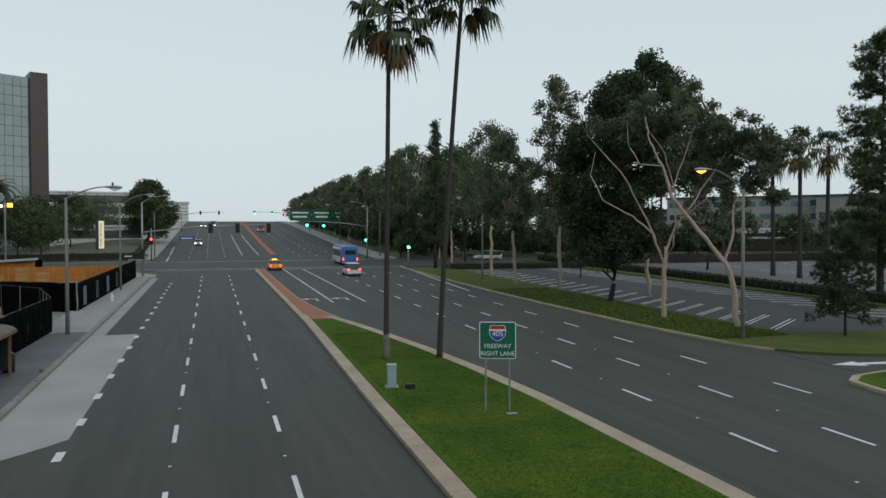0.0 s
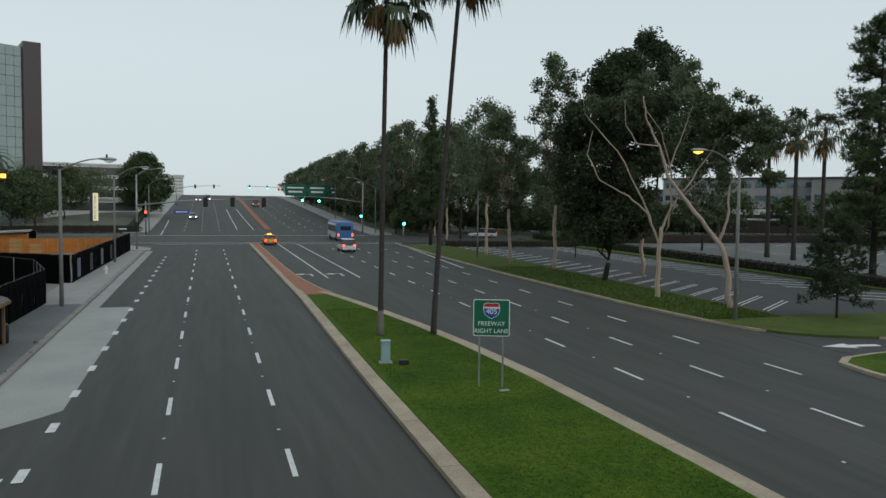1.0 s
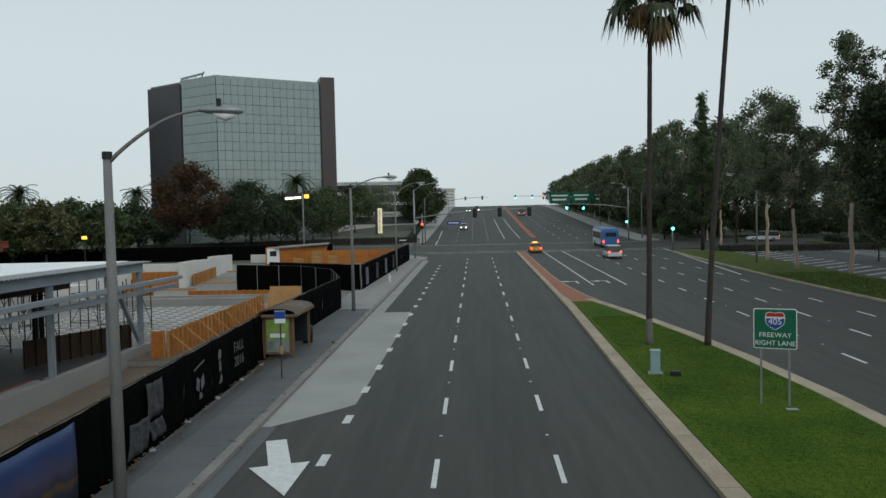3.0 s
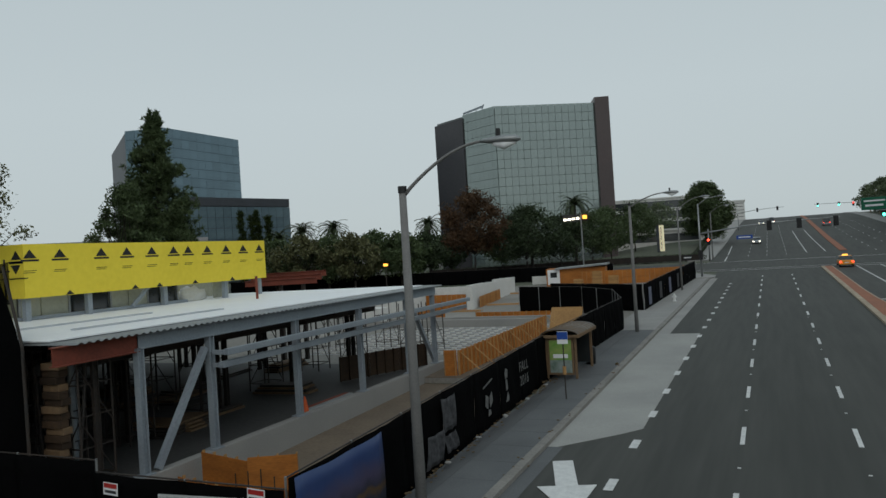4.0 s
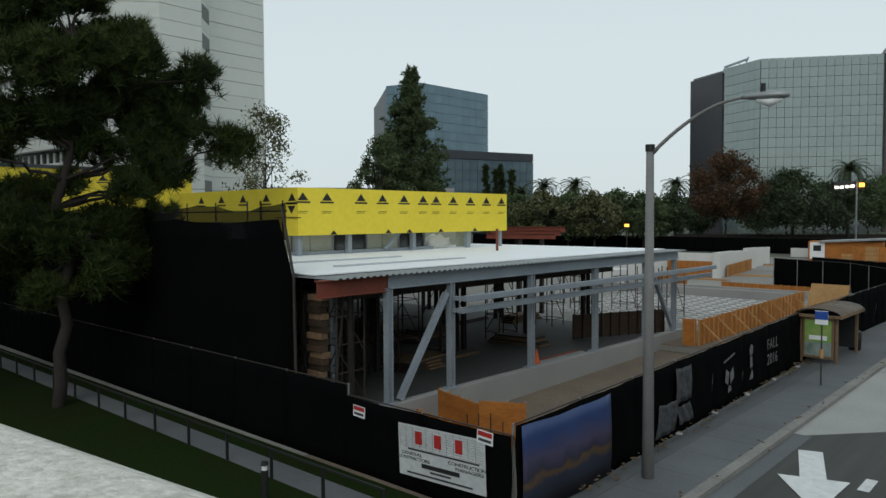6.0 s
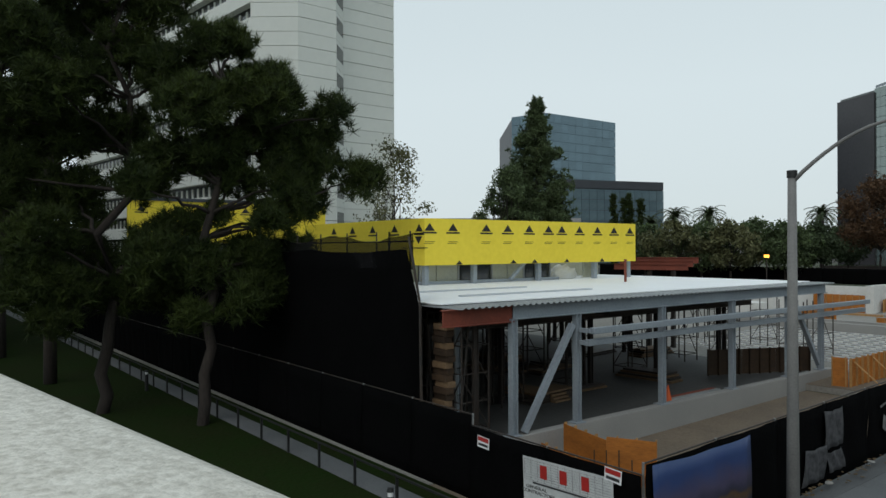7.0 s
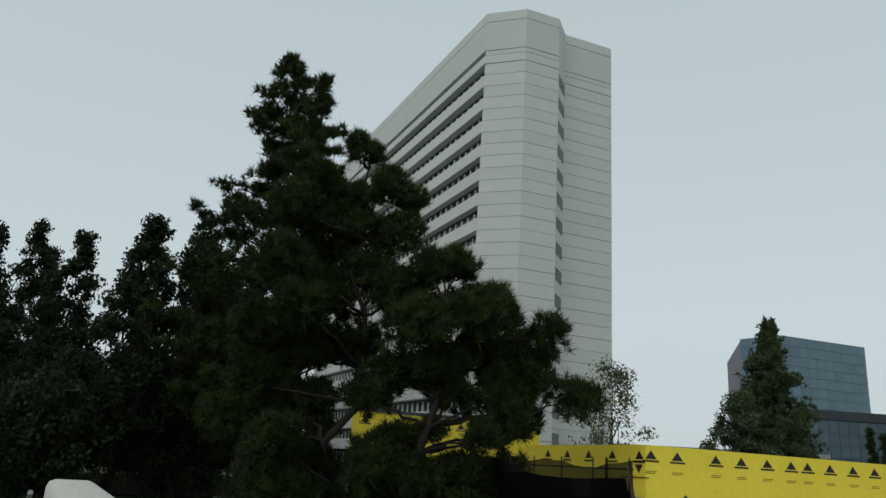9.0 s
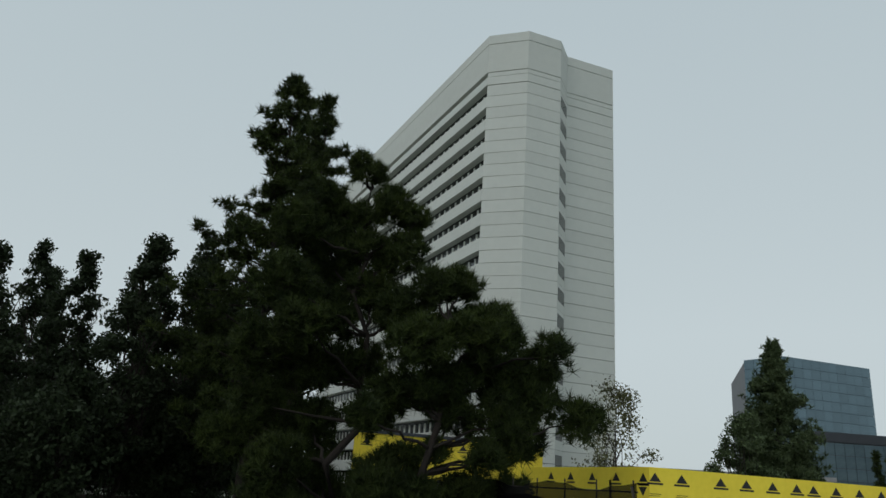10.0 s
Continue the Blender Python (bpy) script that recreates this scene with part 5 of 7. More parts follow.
night = bpy.data.materials.new("night_skyline_print")
night.use_nodes = True
nn, nl = night.node_tree.nodes, night.node_tree.links
nb_ = nn["Principled BSDF"]
nb_.inputs["Roughness"].default_value = 0.5
nco, nsp = nn.new("ShaderNodeTexCoord"), nn.new("ShaderNodeSeparateXYZ")
nrm = nn.new("ShaderNodeValToRGB")
nv, nmul, nmx = nn.new("ShaderNodeTexNoise"), nn.new("ShaderNodeMath"), nn.new("ShaderNodeMapRange")
nv.inputs["Scale"].default_value, nv.inputs["Detail"].default_value = 1.4, 5
nmx.inputs[1].default_value, nmx.inputs[2].default_value = 0.0, 2.3
nmul.operation, nmul.inputs[1].default_value = "MULTIPLY_ADD", 0.34
cr = nrm.color_ramp
cr.elements[0].position, cr.elements[0].color = 0.10, (0.006, 0.006, 0.012, 1)
cr.elements[1].position, cr.elements[1].color = 1.0, (0.03, 0.06, 0.16, 1)
for pp, c in ((0.30, (0.015, 0.02, 0.04, 1)), (0.36, (0.10, 0.055, 0.02, 1)), (0.42, (0.02, 0.02, 0.04, 1)), (0.58, (0.06, 0.05, 0.10, 1)), (0.78, (0.02, 0.045, 0.15, 1))):
    e = cr.elements.new(pp)
    e.color = c
nl.new(nco.outputs["Object"], nsp.inputs[0])
nl.new(nco.outputs["Object"], nv.inputs["Vector"])
nl.new(nsp.outputs["Y"], nmx.inputs[0])
nl.new(nv.outputs[0], nmul.inputs[0])
nsub = nn.new("ShaderNodeMath")
nsub.operation, nsub.inputs[1].default_value = "SUBTRACT", 0.17
nl.new(nmx.outputs[0], nsub.inputs[0])
nl.new(nsub.outputs[0], nmul.inputs[2])
nl.new(nmul.outputs[0], nrm.inputs[0])
nl.new(nrm.outputs[0], nb_.inputs["Base Color"])


def banner(s0, s1, z0, z1, material, label, name="banner", off=0.11, skew=0.0):
    """A printed sheet hung on the street fence, slightly rippled."""
    t = thing(name, label, "banner", street_face(s0, z0, off))
    bm = bmesh.new()
    n, m = 14, 6
    rows = [[bm.verts.new(((s1 - s0) * i / n + skew * j / m, (z1 - z0) * j / m - 0.05 * math.sin(math.pi * i / n) * (j == m), 0.03 * math.sin(i * 0.9 + j * 0.6))) for i in range(n + 1)] for j in range(m + 1)]
    for a, b in zip(rows, rows[1:]):
        for i in range(n):
            bm.faces.new((a[i], a[i + 1], b[i + 1], b[i]))
    r = bmesh.ops.extrude_face_region(bm, geom=bm.faces[:])
    bmesh.ops.translate(bm, verts=[v for v in r["geom"] if isinstance(v, bmesh.types.BMVert)], vec=(0, 0, 0.008))
    bmesh.ops.recalc_face_normals(bm, faces=bm.faces[:])
    part("sheet", bm, material, t, smooth=True)
    return t


CHALK = mat("white_print", (0.20, 0.20, 0.19), (0.07, 0.07, 0.07), 0.7, coarse=4, fine=14, bump=0)
GREYPRINT = mat("grey_print", (0.085, 0.085, 0.09), (0.012, 0.012, 0.014), 0.7, coarse=2.5, fine=7, bump=0)
banner(0.15, 4.4, 0.08, 2.36, night, "printed banner of a city skyline at dusk on the fence", off=0.12)
def drawing(s, z, label, shapes, material=CHALK):
    t = thing("printed_graphic", label, "graphic", street_face(s, z, 0.125))
    bm = bmesh.new()
    for sh_ in shapes:
        prism(bm, sh_, 0.0, 0.006)
    part("print", bm, material, t)
    return t


banner(7.2, 8.6, 0.25, 1.25, GREYPRINT, "torn grey printed panel on the black fence", off=0.12, skew=0.3)
banner(8.7, 9.9, 1.05, 2.2, GREYPRINT, "square grey photo print on the black fence", off=0.12)
banner(9.0, 10.1, 0.3, 0.95, GREYPRINT, "torn grey printed panel on the black fence", off=0.12, skew=-0.3)
drawing(13.4, 0.9, "white printed emblem on the black fence", [[(-0.45, 0.05), (-0.15, -0.1), (-0.05, 0.35), (-0.35, 0.5)], [(0.1, -0.1), (0.45, 0.1), (0.35, 0.5), (0.05, 0.3)], [(-0.6, 0.75), (0.5, 0.95), (0.5, 1.02), (-0.6, 0.82)], [(-0.15, -0.4), (0.2, -0.35), (0.1, -0.15), (-0.1, -0.15)]])
drawing(15.7, 0.6, "white printed emblem on the black fence", [[(-0.15, 0.9), (0.15, 0.95), (0.2, 1.25), (-0.05, 1.35), (-0.2, 1.15)], [(-0.1, 0.4), (0.15, 0.45), (0.1, 0.88), (-0.12, 0.85)], [(-0.2, -0.05), (0.2, -0.05), (0.25, 0.15), (0.1, 0.35), (-0.1, 0.05)]])
ft = thing("fence_lettering", "white words printed on the black fence", "lettering", street_face(18.3, 1.2, 0.125))
lettering("lettering", "FALL", 0.62, pose(0, 0.38, 0), CHALK, ft, 1.1)
lettering("lettering", "2016", 0.62, pose(0, -0.25, 0), CHALK, ft, 1.1)
for k in range(4):
    pn = thing("poster_panel", "pale picture poster on the black fence", "poster", pose(-10.55 + 0.027 * (3 + 6 * k), 69 + 6 * k, G(-10, 69 + 6 * k) + 1.2, 90, 0, 88.5))
    part("sheet", boxm(-0.7, 0.7, -0.8, 0.8, 0.10, 0.112), GREYPRINT if k % 2 else mat("blue_print", (0.06, 0.08, 0.16), (0.2, 0.2, 0.24), 0.6, coarse=1.5, fine=5, bump=0), pn)

# contractor's banner and small notices on the lawn-side fence
cb = thing("contractor_banner", "white contractor banner with dark red letter blocks hung on the fence", "banner", pose(-12.53, 13.46, G(0, 13.9) + 1.17, 90, -2.2, -0.3) @ Matrix.Diagonal((1.2, 0.80, 1, 1)))
part("sheet", boxm(-1.25, 1.25, -0.85, 0.85, 0, 0.01), BANNERWHITE, cb)
for k in range(18):
    part("grid_line", boxm(-1.2, 1.2, 0.12 + 0.04 * k - 0.003, 0.12 + 0.04 * k + 0.003, 0.011, 0.013), GREYPRINT, cb) if k % 2 == 0 else None
for k in range(24):
    part("grid_line", boxm(-1.2 + 0.1 * k - 0.003, -1.2 + 0.1 * k + 0.003, 0.12, 0.8, 0.014, 0.016), GREYPRINT, cb) if k % 2 == 0 else None
for x in (-0.62, -0.05, 0.55):
    part("logo_block", boxm(x - 0.10, x + 0.10, 0.26, 0.68, 0.018, 0.024), SIGNRED, cb)
part("text_bar", boxm(-0.95, 1.1, 0.03, 0.09, 0.018, 0.024), GREYPRINT, cb)
lettering("lettering", "GENERAL", 0.15, pose(-0.85, -0.10, 0.013), BLACK, cb)
lettering("lettering", "CONTRACTORS", 0.15, pose(-0.80, -0.25, 0.013), BLACK, cb, 0.85)
lettering("lettering", "CONSTRUCTION", 0.15, pose(0.75, -0.10, 0.013), BLACK, cb, 0.85)
lettering("lettering", "MANAGERS", 0.15, pose(0.82, -0.25, 0.013), BLACK, cb)
part("number_bar", boxm(-0.55, 0.55, -0.48, -0.34, 0.018, 0.024), BLACK, cb)
part("text_bar", boxm(-0.3, 0.3, -0.60, -0.54, 0.018, 0.024), GREYPRINT, cb)
part("text_bar", boxm(-1.0, 0.9, -0.75, -0.69, 0.018, 0.024), GREYPRINT, cb)
for x, z in ((-15.63, 1.80), (-11.05, 1.98)):
    ns = thing("fence_notice", "small white fence notice with a red band", "notice", pose(x, 13.45, G(0, 13.9) + z, 90, 3, 0) @ Matrix.Diagonal((0.82, 0.72, 1, 1)))
    part("sheet", boxm(-0.3, 0.3, -0.22, 0.22, 0, 0.01), SIGNWHITE, ns)
    part("band", boxm(-0.27, 0.27, 0.03, 0.19, 0.012, 0.016), SIGNRED, ns)
    part("text_bar", boxm(-0.24, 0.24, -0.15, -0.05, 0.012, 0.016), GREYPRINT, ns)

# ---- tall black netting on scaffold at the south side of the frame ----
net = thing("scaffold_netting", "tall black debris netting hung on scaffold poles", "netting")
def net_run(x0, x1, y, z0, z1, seed):
    bm = bmesh.new()
    n, m = 40, 10
    g = random.Random(seed)
    rows = []
    for i in range(n + 1):
        x = x0 + (x1 - x0) * i / n
        dip = 0.18 * abs(math.sin(i * 0.63)) + g.uniform(0, 0.06)
        rows.append([bm.verts.new((x + (min(0.62, 0.24 * (m - j)) if i == n else 0), y + 0.10 * math.sin(i * 1.1 + j * 0.4), z0 + (z1 - dip - z0) * j / m)) for j in range(m + 1)])
    for a, b in zip(rows, rows[1:]):
        for j in range(m):
            bm.faces.new((a[j], b[j], b[j + 1], a[j + 1]))
    r = bmesh.ops.extrude_face_region(bm, geom=bm.faces[:])
    bmesh.ops.translate(bm, verts=[v for v in r["geom"] if isinstance(v, bmesh.types.BMVert)], vec=(0, 0.015, 0))
    part("net", bm, FABRIC, net, smooth=True)


net_run(-74, -20.15, 14.05, 0.2, 7.55, 3)
for k in range(12):
    x = -20.3 - 2.1 * k
    part("scaffold_pole", tube(bmesh.new(), [(x, 14.25, 0.1), (x, 14.25, 8.1)], 0.03, 6), DARKSTEEL, net)
for z in (2.5, 4.5, 6.3, 7.75):
    part("scaffold_rail", tube(bmesh.new(), [(-46, 14.25, z), (-20.1, 14.25, z)], 0.03, 6), DARKSTEEL, net)
bm = bmesh.new()
rows = []
for i in range(41):
    x = -48 + 28.05 * i / 40
    rows.append([bm.verts.new((x, 14.12, 6.8)), bm.verts.new((x, 14.12, 7.72 + 0.3 * abs(math.cos(i * 0.39)) - 0.05 * (i % 2)))])
for a, b in zip(rows, rows[1:]):
    bm.faces.new((a[0], b[0], b[1], a[1]))
r = bmesh.ops.extrude_face_region(bm, geom=bm.faces[:])
bmesh.ops.translate(bm, verts=[v for v in r["geom"] if isinstance(v, bmesh.types.BMVert)], vec=(0, 0.01, 0))
part("upper_net", bm, NETTING, net, "see-through upper strip of netting")
part("end_pole", tube(bmesh.new(), [(-20.18, 14.12, 7.9), (-19.56, 14.12, 5.6), (-19.5, 14.12, 0.4)], 0.05, 6), DARKSTEEL, net)

# ---- inside the frame: shoring, scaffold, lumber ----
def shoring_tower(h, w, label):
    t = thing("shoring_tower", label, "scaffold", group="shoring towers")
    for sx in (0, w):
        for sy in (0, w):
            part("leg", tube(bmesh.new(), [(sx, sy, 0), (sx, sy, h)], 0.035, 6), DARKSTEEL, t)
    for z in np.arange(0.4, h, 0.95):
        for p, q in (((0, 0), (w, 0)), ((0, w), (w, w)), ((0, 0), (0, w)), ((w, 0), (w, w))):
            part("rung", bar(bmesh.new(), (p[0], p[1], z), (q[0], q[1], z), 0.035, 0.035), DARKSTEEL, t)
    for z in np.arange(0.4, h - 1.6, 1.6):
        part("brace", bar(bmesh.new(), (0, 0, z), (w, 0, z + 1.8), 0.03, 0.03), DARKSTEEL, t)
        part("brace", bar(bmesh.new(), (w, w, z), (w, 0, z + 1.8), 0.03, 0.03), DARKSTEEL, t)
    return t


tower = shoring_tower(4.3, 1.2, "dark steel shoring tower under the roof")
tower.matrix_basis = pose(-23.5, 20.2, 0.98)
for x, y in [(-20.2, 15.4), (-22.4, 15.6), (-26.5, 20.0), (-29.5, 20.2), (-24, 24.6), (-28, 26), (-33, 25), (-25, 30.5), (-30, 32), (-36, 31), (-26, 36.5), (-31, 38), (-24.5, 38.5)]:
    copy_thing(tower, pose(x, y, 0.98))
tower = shoring_tower(3.2, 1.2, "open scaffold tower on the slab")
tower.matrix_basis = pose(-24, 45.5, 0.98)
for x, y in [(-26.5, 46.5), (-29, 45.0), (-22.0, 44.6), (-32, 47)]:
    copy_thing(tower, pose(x, y, 0.98))
for k in range(5):
    x = -21.0 - 1.4 * k
    sd_ = thing("steel_stud", "upright grey perforated steel stud", "stud", pose(x + 2.0, 16.0 + 0.35 * (k % 3), 0.98))
    part("stud", hbeam(bmesh.new(), (0, 0, 0), (0, 0, 4.3), 0.2, 0.12, 0.02), STEEL if k % 2 else DARKSTEEL, sd_)
crib = thing("timber_crib", "stacked rough dark timber boards holding up the beam", "timber", pose(-19.4, 15.0, 0.98))
for k in range(19):
    part("board", boxm(-0.42, 0.30, -0.16, 0.16, 0, 0.205, 0.012, pose(0.05 * math.sin(5 * k), 0.04 * math.sin(3 * k), 0.212 * k, 0, 0, 3 * math.sin(7 * k))), SHADEPLY if k % 3 else WEATHERED, crib)
for k in range(5):
    rk = thing("leaning_prop", "leaning grey steel prop under the roof", "prop", pose(-19.1 - 0.7 * k, 15.3 + 0.5 * (k % 2), 0.98))
    part("tube", tube(bmesh.new(), [(0, 0, 0), (0.25 * math.sin(k), 0.5 * math.cos(2 * k), 3.9)], 0.045, 8), GALV if k % 2 else DARKSTEEL, rk)
gd = random.Random(9)
for k in range(12):
    x, y = gd.uniform(-32, -22), gd.uniform(22, 39)
    lp = thing("lumber_stack", "stack of boards on the slab", "lumber", pose(x, y, 0.98, 0, 0, gd.choice((0, 8, 85, 95))))
    for j in range(gd.randint(2, 4)):
        part("board", boxm(-0.5, 0.5, -1.6 + 0.1 * j, 1.6 - 0.15 * j, 0.12 * j, 0.12 * j + 0.09), gd.choice((WEATHERED, DARKSTEEL, DARKSTEEL)), lp)
cone = thing("traffic_cone", "orange traffic cone on the slab edge", "traffic cone", pose(-18.75, 26.4, 0.98))
part("cone", tube(bmesh.new(), [(0, 0, 0.03), (0, 0, 0.72)], [0.17, 0.03], 12), mat("cone_orange", (0.75, 0.13, 0.03), None, 0.5, bump=0), cone)
part("base", boxm(-0.22, 0.22, -0.22, 0.22, 0, 0.04), RUBBER, cone)
pp_ = thing("pipe_bundle", "bundle of red and silver pipes on the wall", "pipes", pose(-18.9, 28.2, 0.99))
for k in range(4):
    part("pipe", tube(bmesh.new(), [(0.13 * k - 0.2, -1.8, 0.07), (0.13 * k - 0.2, 2.0, 0.07)], 0.06, 8), REDSTEEL if k < 2 else GALV, pp_)


# ---- plywood formwork and far parts of the site ----
def form_wall(x0, y0, x1, y1, h, label, brace=1.0, base=None, studs=0.6, ply=None):
    """A plywood shutter with upright studs and raking braces."""
    t = thing("formwork_wall", label, "formwork", group="plywood formwork")
    L = math.hypot(x1 - x0, y1 - y0)
    ang = math.degrees(math.atan2(y1 - y0, x1 - x0))
    z = G(x0, y0) if base is None else base
    t.matrix_basis = pose(x0, y0, z, 0, 0, ang)
    rise = math.degrees(math.atan2((G(x1, y1) - G(x0, y0)), L)) if base is None else 0
    n = max(1, round(L / 2.4))
    sheet = mesh_of(boxm(0.01, L / n - 0.01, -0.02, 0.0, 0.02, h), "plywood_sheet")
    sheet.materials.append(ply or PLY)
    for i in range(n):
        part("plywood_sheet", sheet, None, t, at=pose(L * i / n, 0, math.tan(radians(rise)) * L * i / n))
    stud = mesh_of(boxm(-0.02, 0.02, -0.12, -0.021, 0, h + 0.05), "stud")
    stud.materials.append(ply or LUMBER)
    for i in range(int(L / studs) + 1):
        part("stud", stud, None, t, at=pose(studs * i + 0.03, 0, math.tan(radians(rise)) * studs * i))
    if brace:
        bm = bmesh.new()
        bar(bm, (0, -0.1, h * 0.9), (0, -brace, 0.0), 0.08, 0.04)
        bme = mesh_of(bm, "brace")
        bme.materials.append(LUMBER)
        for i in range(int(L / 2.0) + 1):
            part("brace", bme, None, t, at=pose(2.0 * i + 0.3, 0, math.tan(radians(rise)) * 2.0 * i))
    return t


form_wall(-16.1, 37.1, -15.8, 53.3, 1.4, "long orange plywood formwork wall with raking braces", 1.6)
form_wall(-16.85, 36.95, -16.15, 37.1, 1.45, "end of the plywood formwork wall", 0)
# This shutter is darkened by colour, as if in the roof's shadow.
form_wall(-21.4, 33.4, -18.9, 38.9, 1.3, "plywood shutter near the steel frame with shade in its colour", 0, 0.98, 0.6, SHADEPLY)
form_wall(-15.3, 18.3, -17.7, 18.9, 1.4, "plywood foundation shutter at the site corner", 0)
form_wall(-13.9, 19.0, -15.3, 18.3, 1.5, "plywood foundation shutter at the site corner", 0)
form_wall(-15.2, 17.2, -17.8, 17.9, 0.9, "low plywood foundation shutter at the site corner", 0)
form_wall(-24.0, 100, -10.8, 102, 1.9, "orange plywood hoarding at the far end of the site", 0)
form_wall(-11.2, 80, -10.9, 103, 2.0, "orange plywood hoarding behind the fence", 0)
pile = thing("lumber_pile", "untidy pile of plywood offcuts", "lumber", pose(-14.2, 19.2, G(-14, 19) + 0.05))
for k in range(9):
    part("board", boxm(-0.7, 0.7, -0.12, 0.12, 0.0, 0.04, 0, pose(gd.uniform(-0.8, 0.8), gd.uniform(-1.0, 1.2), 0.05 + 0.05 * k, gd.uniform(-8, 8), gd.uniform(-6, 6), gd.uniform(0, 180))), PLY if k % 2 else LUMBER, pile)
for k in range(7):
    rb = thing("rebar_upright", "upright rusty rebar stub", "rebar", pose(-15.8 + 0.5 * (k % 4), 18.3 + 0.7 * (k // 4), G(-15, 18)))
    part("bar", tube(bmesh.new(), [(0, 0, 0), (0, 0, 1.0 + 0.1 * (k % 3))], 0.02, 5), DARKSTEEL, rb)
# open foundation: rows of pale blocks and beams
fd = thing("foundation_grid", "grid of pale concrete footings and bar chairs on the slab", "foundation", kind="stuff")
bm = bmesh.new()
for i in range(14):
    for j in range(16):
        x, y = -17.5 - 0.95 * i, 44.5 + 0.95 * j
        box(bm, x - 0.16, x + 0.16, y - 0.06, y + 0.06, G(x, y), G(x, y) + 0.12)
part("block", bm, PANEL, fd)
bm = bmesh.new()
for j in range(16):
    y = 44.0 + 0.95 * j
    box(bm, -31, -17, y - 0.04, y + 0.04, G(0, y), G(0, y) + 0.06)
part("strip", bm, PALESTEEL, fd)
part("slab_edge", boxm(-33, -17.2, 60.2, 60.6, G(0, 60), G(0, 60) + 0.6), CONCRETE, fd)

ww = thing("tilt_up_wall", "stepped white tilt-up wall panels with plywood at the foot", "wall")
for k in range(6):
    x, y = -29.4 - 0.42 * k, 73.0 + 3.4 * k
    part("panel", boxm(x - 0.3, x, y, y + 3.38, G(0, y), 3.95 - 0.10 * (k % 3), 0.02), PANEL, ww)
part("panel", boxm(-37.5, -29.9, 72.6, 72.9, 2.9, 3.8, 0.02), PANEL, ww)
part("panel", boxm(-29.9, -29.2, 72.3, 72.98, 1.3, 3.9, 0.02), PANEL, ww)
part("low_wall", boxm(-33, -21, 106, 106.3, G(0, 106), G(0, 106) + 1.2), PANEL, ww)
wb = thing("white_block", "low white rendered block on the slab", "wall", pose(-36.5, 68, G(0, 68)))
part("body", boxm(-4, 2.2, -0.5, 3.5, 0, 2.6, 0.03), PANEL, wb)
wb = thing("white_block", "low white rendered block on the slab", "wall", pose(-35.5, 62.5, G(0, 62)))
part("body", boxm(-3.5, 0.8, -0.5, 1.5, 0, 1.4, 0.03), PANEL, wb)
form_wall(-36.5, 72.4, -30.0, 72.4, 1.65, "orange plywood shutter below the white wall", 0)
form_wall(-29.1, 74, -30.3, 84, 1.2, "orange plywood shutter along the white wall", 0)
form_wall(-30.5, 61.6, -27.6, 61.4, 1.1, "plywood box shutter on the open slab", 0)
form_wall(-24.5, 61.2, -17.5, 60.9, 0.9, "low plywood shutter on the open slab", 0)
lean = thing("plywood_board", "pale plywood sheet leaning beside the formwork", "plywood", pose(-14.7, 54.6, G(0, 54), 0, 0, -4))
part("sheet", boxm(-1.25, 1.25, -0.02, 0.02, 0, 2.0, 0, pose(0, 0, 0, -28, 0, 0)), LUMBER, lean)
sl = thing("concrete_curb_line", "low grey concrete upstand across the slab", "concrete", pose(-25, 57.5, G(0, 57)))
part("upstand", boxm(-10, 7.5, 0, 0.4, 0, 0.7, 0.02), CONCRETE, sl)
for k, (x, y, w) in enumerate([(-30, 70, 5), (-27, 76, 4), (-31, 90, 6), (-24, 84, 3), (-20, 72, 4)]):
    st_ = thing("steel_bundle", "flat bundle of grey steel lying on the slab", "steel", pose(x, y, G(x, y) + 0.02, 0, 0, 6 * k))
    for q in range(3):
        part("bar", boxm(-w / 2, w / 2, 0.3 * q, 0.3 * q + 0.16, 0, 0.16), STEEL if q % 2 else LUMBER, st_)

hut = thing("site_hut", "orange plywood site hut with a grey metal roof", "hut", pose(-25.4, 103, G(-25, 103), 0, 0, 8))
part("wall", boxm(-4.1, 4.1, -2, 2, 0, 2.4, 0.02), PLY, hut)
part("roof", boxm(-2.7, 4.6, -2.5, 2.5, 2.4, 2.6, 0.02, pose(0, 0, 0, 0, -3, 0)), GALV, hut, "ribbed grey metal roof")
part("door", boxm(-3.9, -2.2, -2.06, -2.0, 0.2, 2.3), SIGNWHITE, hut)
part("window", boxm(-3.5, -2.6, -2.09, -2.06, 1.2, 1.9), WINDOW, hut)
for k, (x, y) in enumerate([(-21, 96), (-18.5, 94), (-24, 98)]):
    pl = thing("pallet_stack", "stack of pale timber pallets", "pallets", pose(x, y, G(x, y) + 0.02))
    for j in range(8 - 2 * k):
        part("pallet", boxm(-0.6, 0.6, -0.5, 0.5, 0.27 * j, 0.27 * j + 0.12), LUMBER, pl)
        part("bearer", boxm(-0.6, 0.6, -0.45, -0.35, 0.27 * j + 0.12, 0.27 * j + 0.27), LUMBER, pl)
rw = thing("roof_steel", "red primed steel beams stacked on the roof", "steel beams")
for k in range(3):
    part("beam", hbeam(bmesh.new(), (-33.5, 41 + 0.6 * k, 6.2 + 0.22 * k), (-28.6, 42.5 + 0.6 * k, 6.2 + 0.22 * k), 0.4, 0.25), REDSTEEL, rw)
rf = thing("rear_frame", "low steel frame beyond the roof deck", "steel frame")
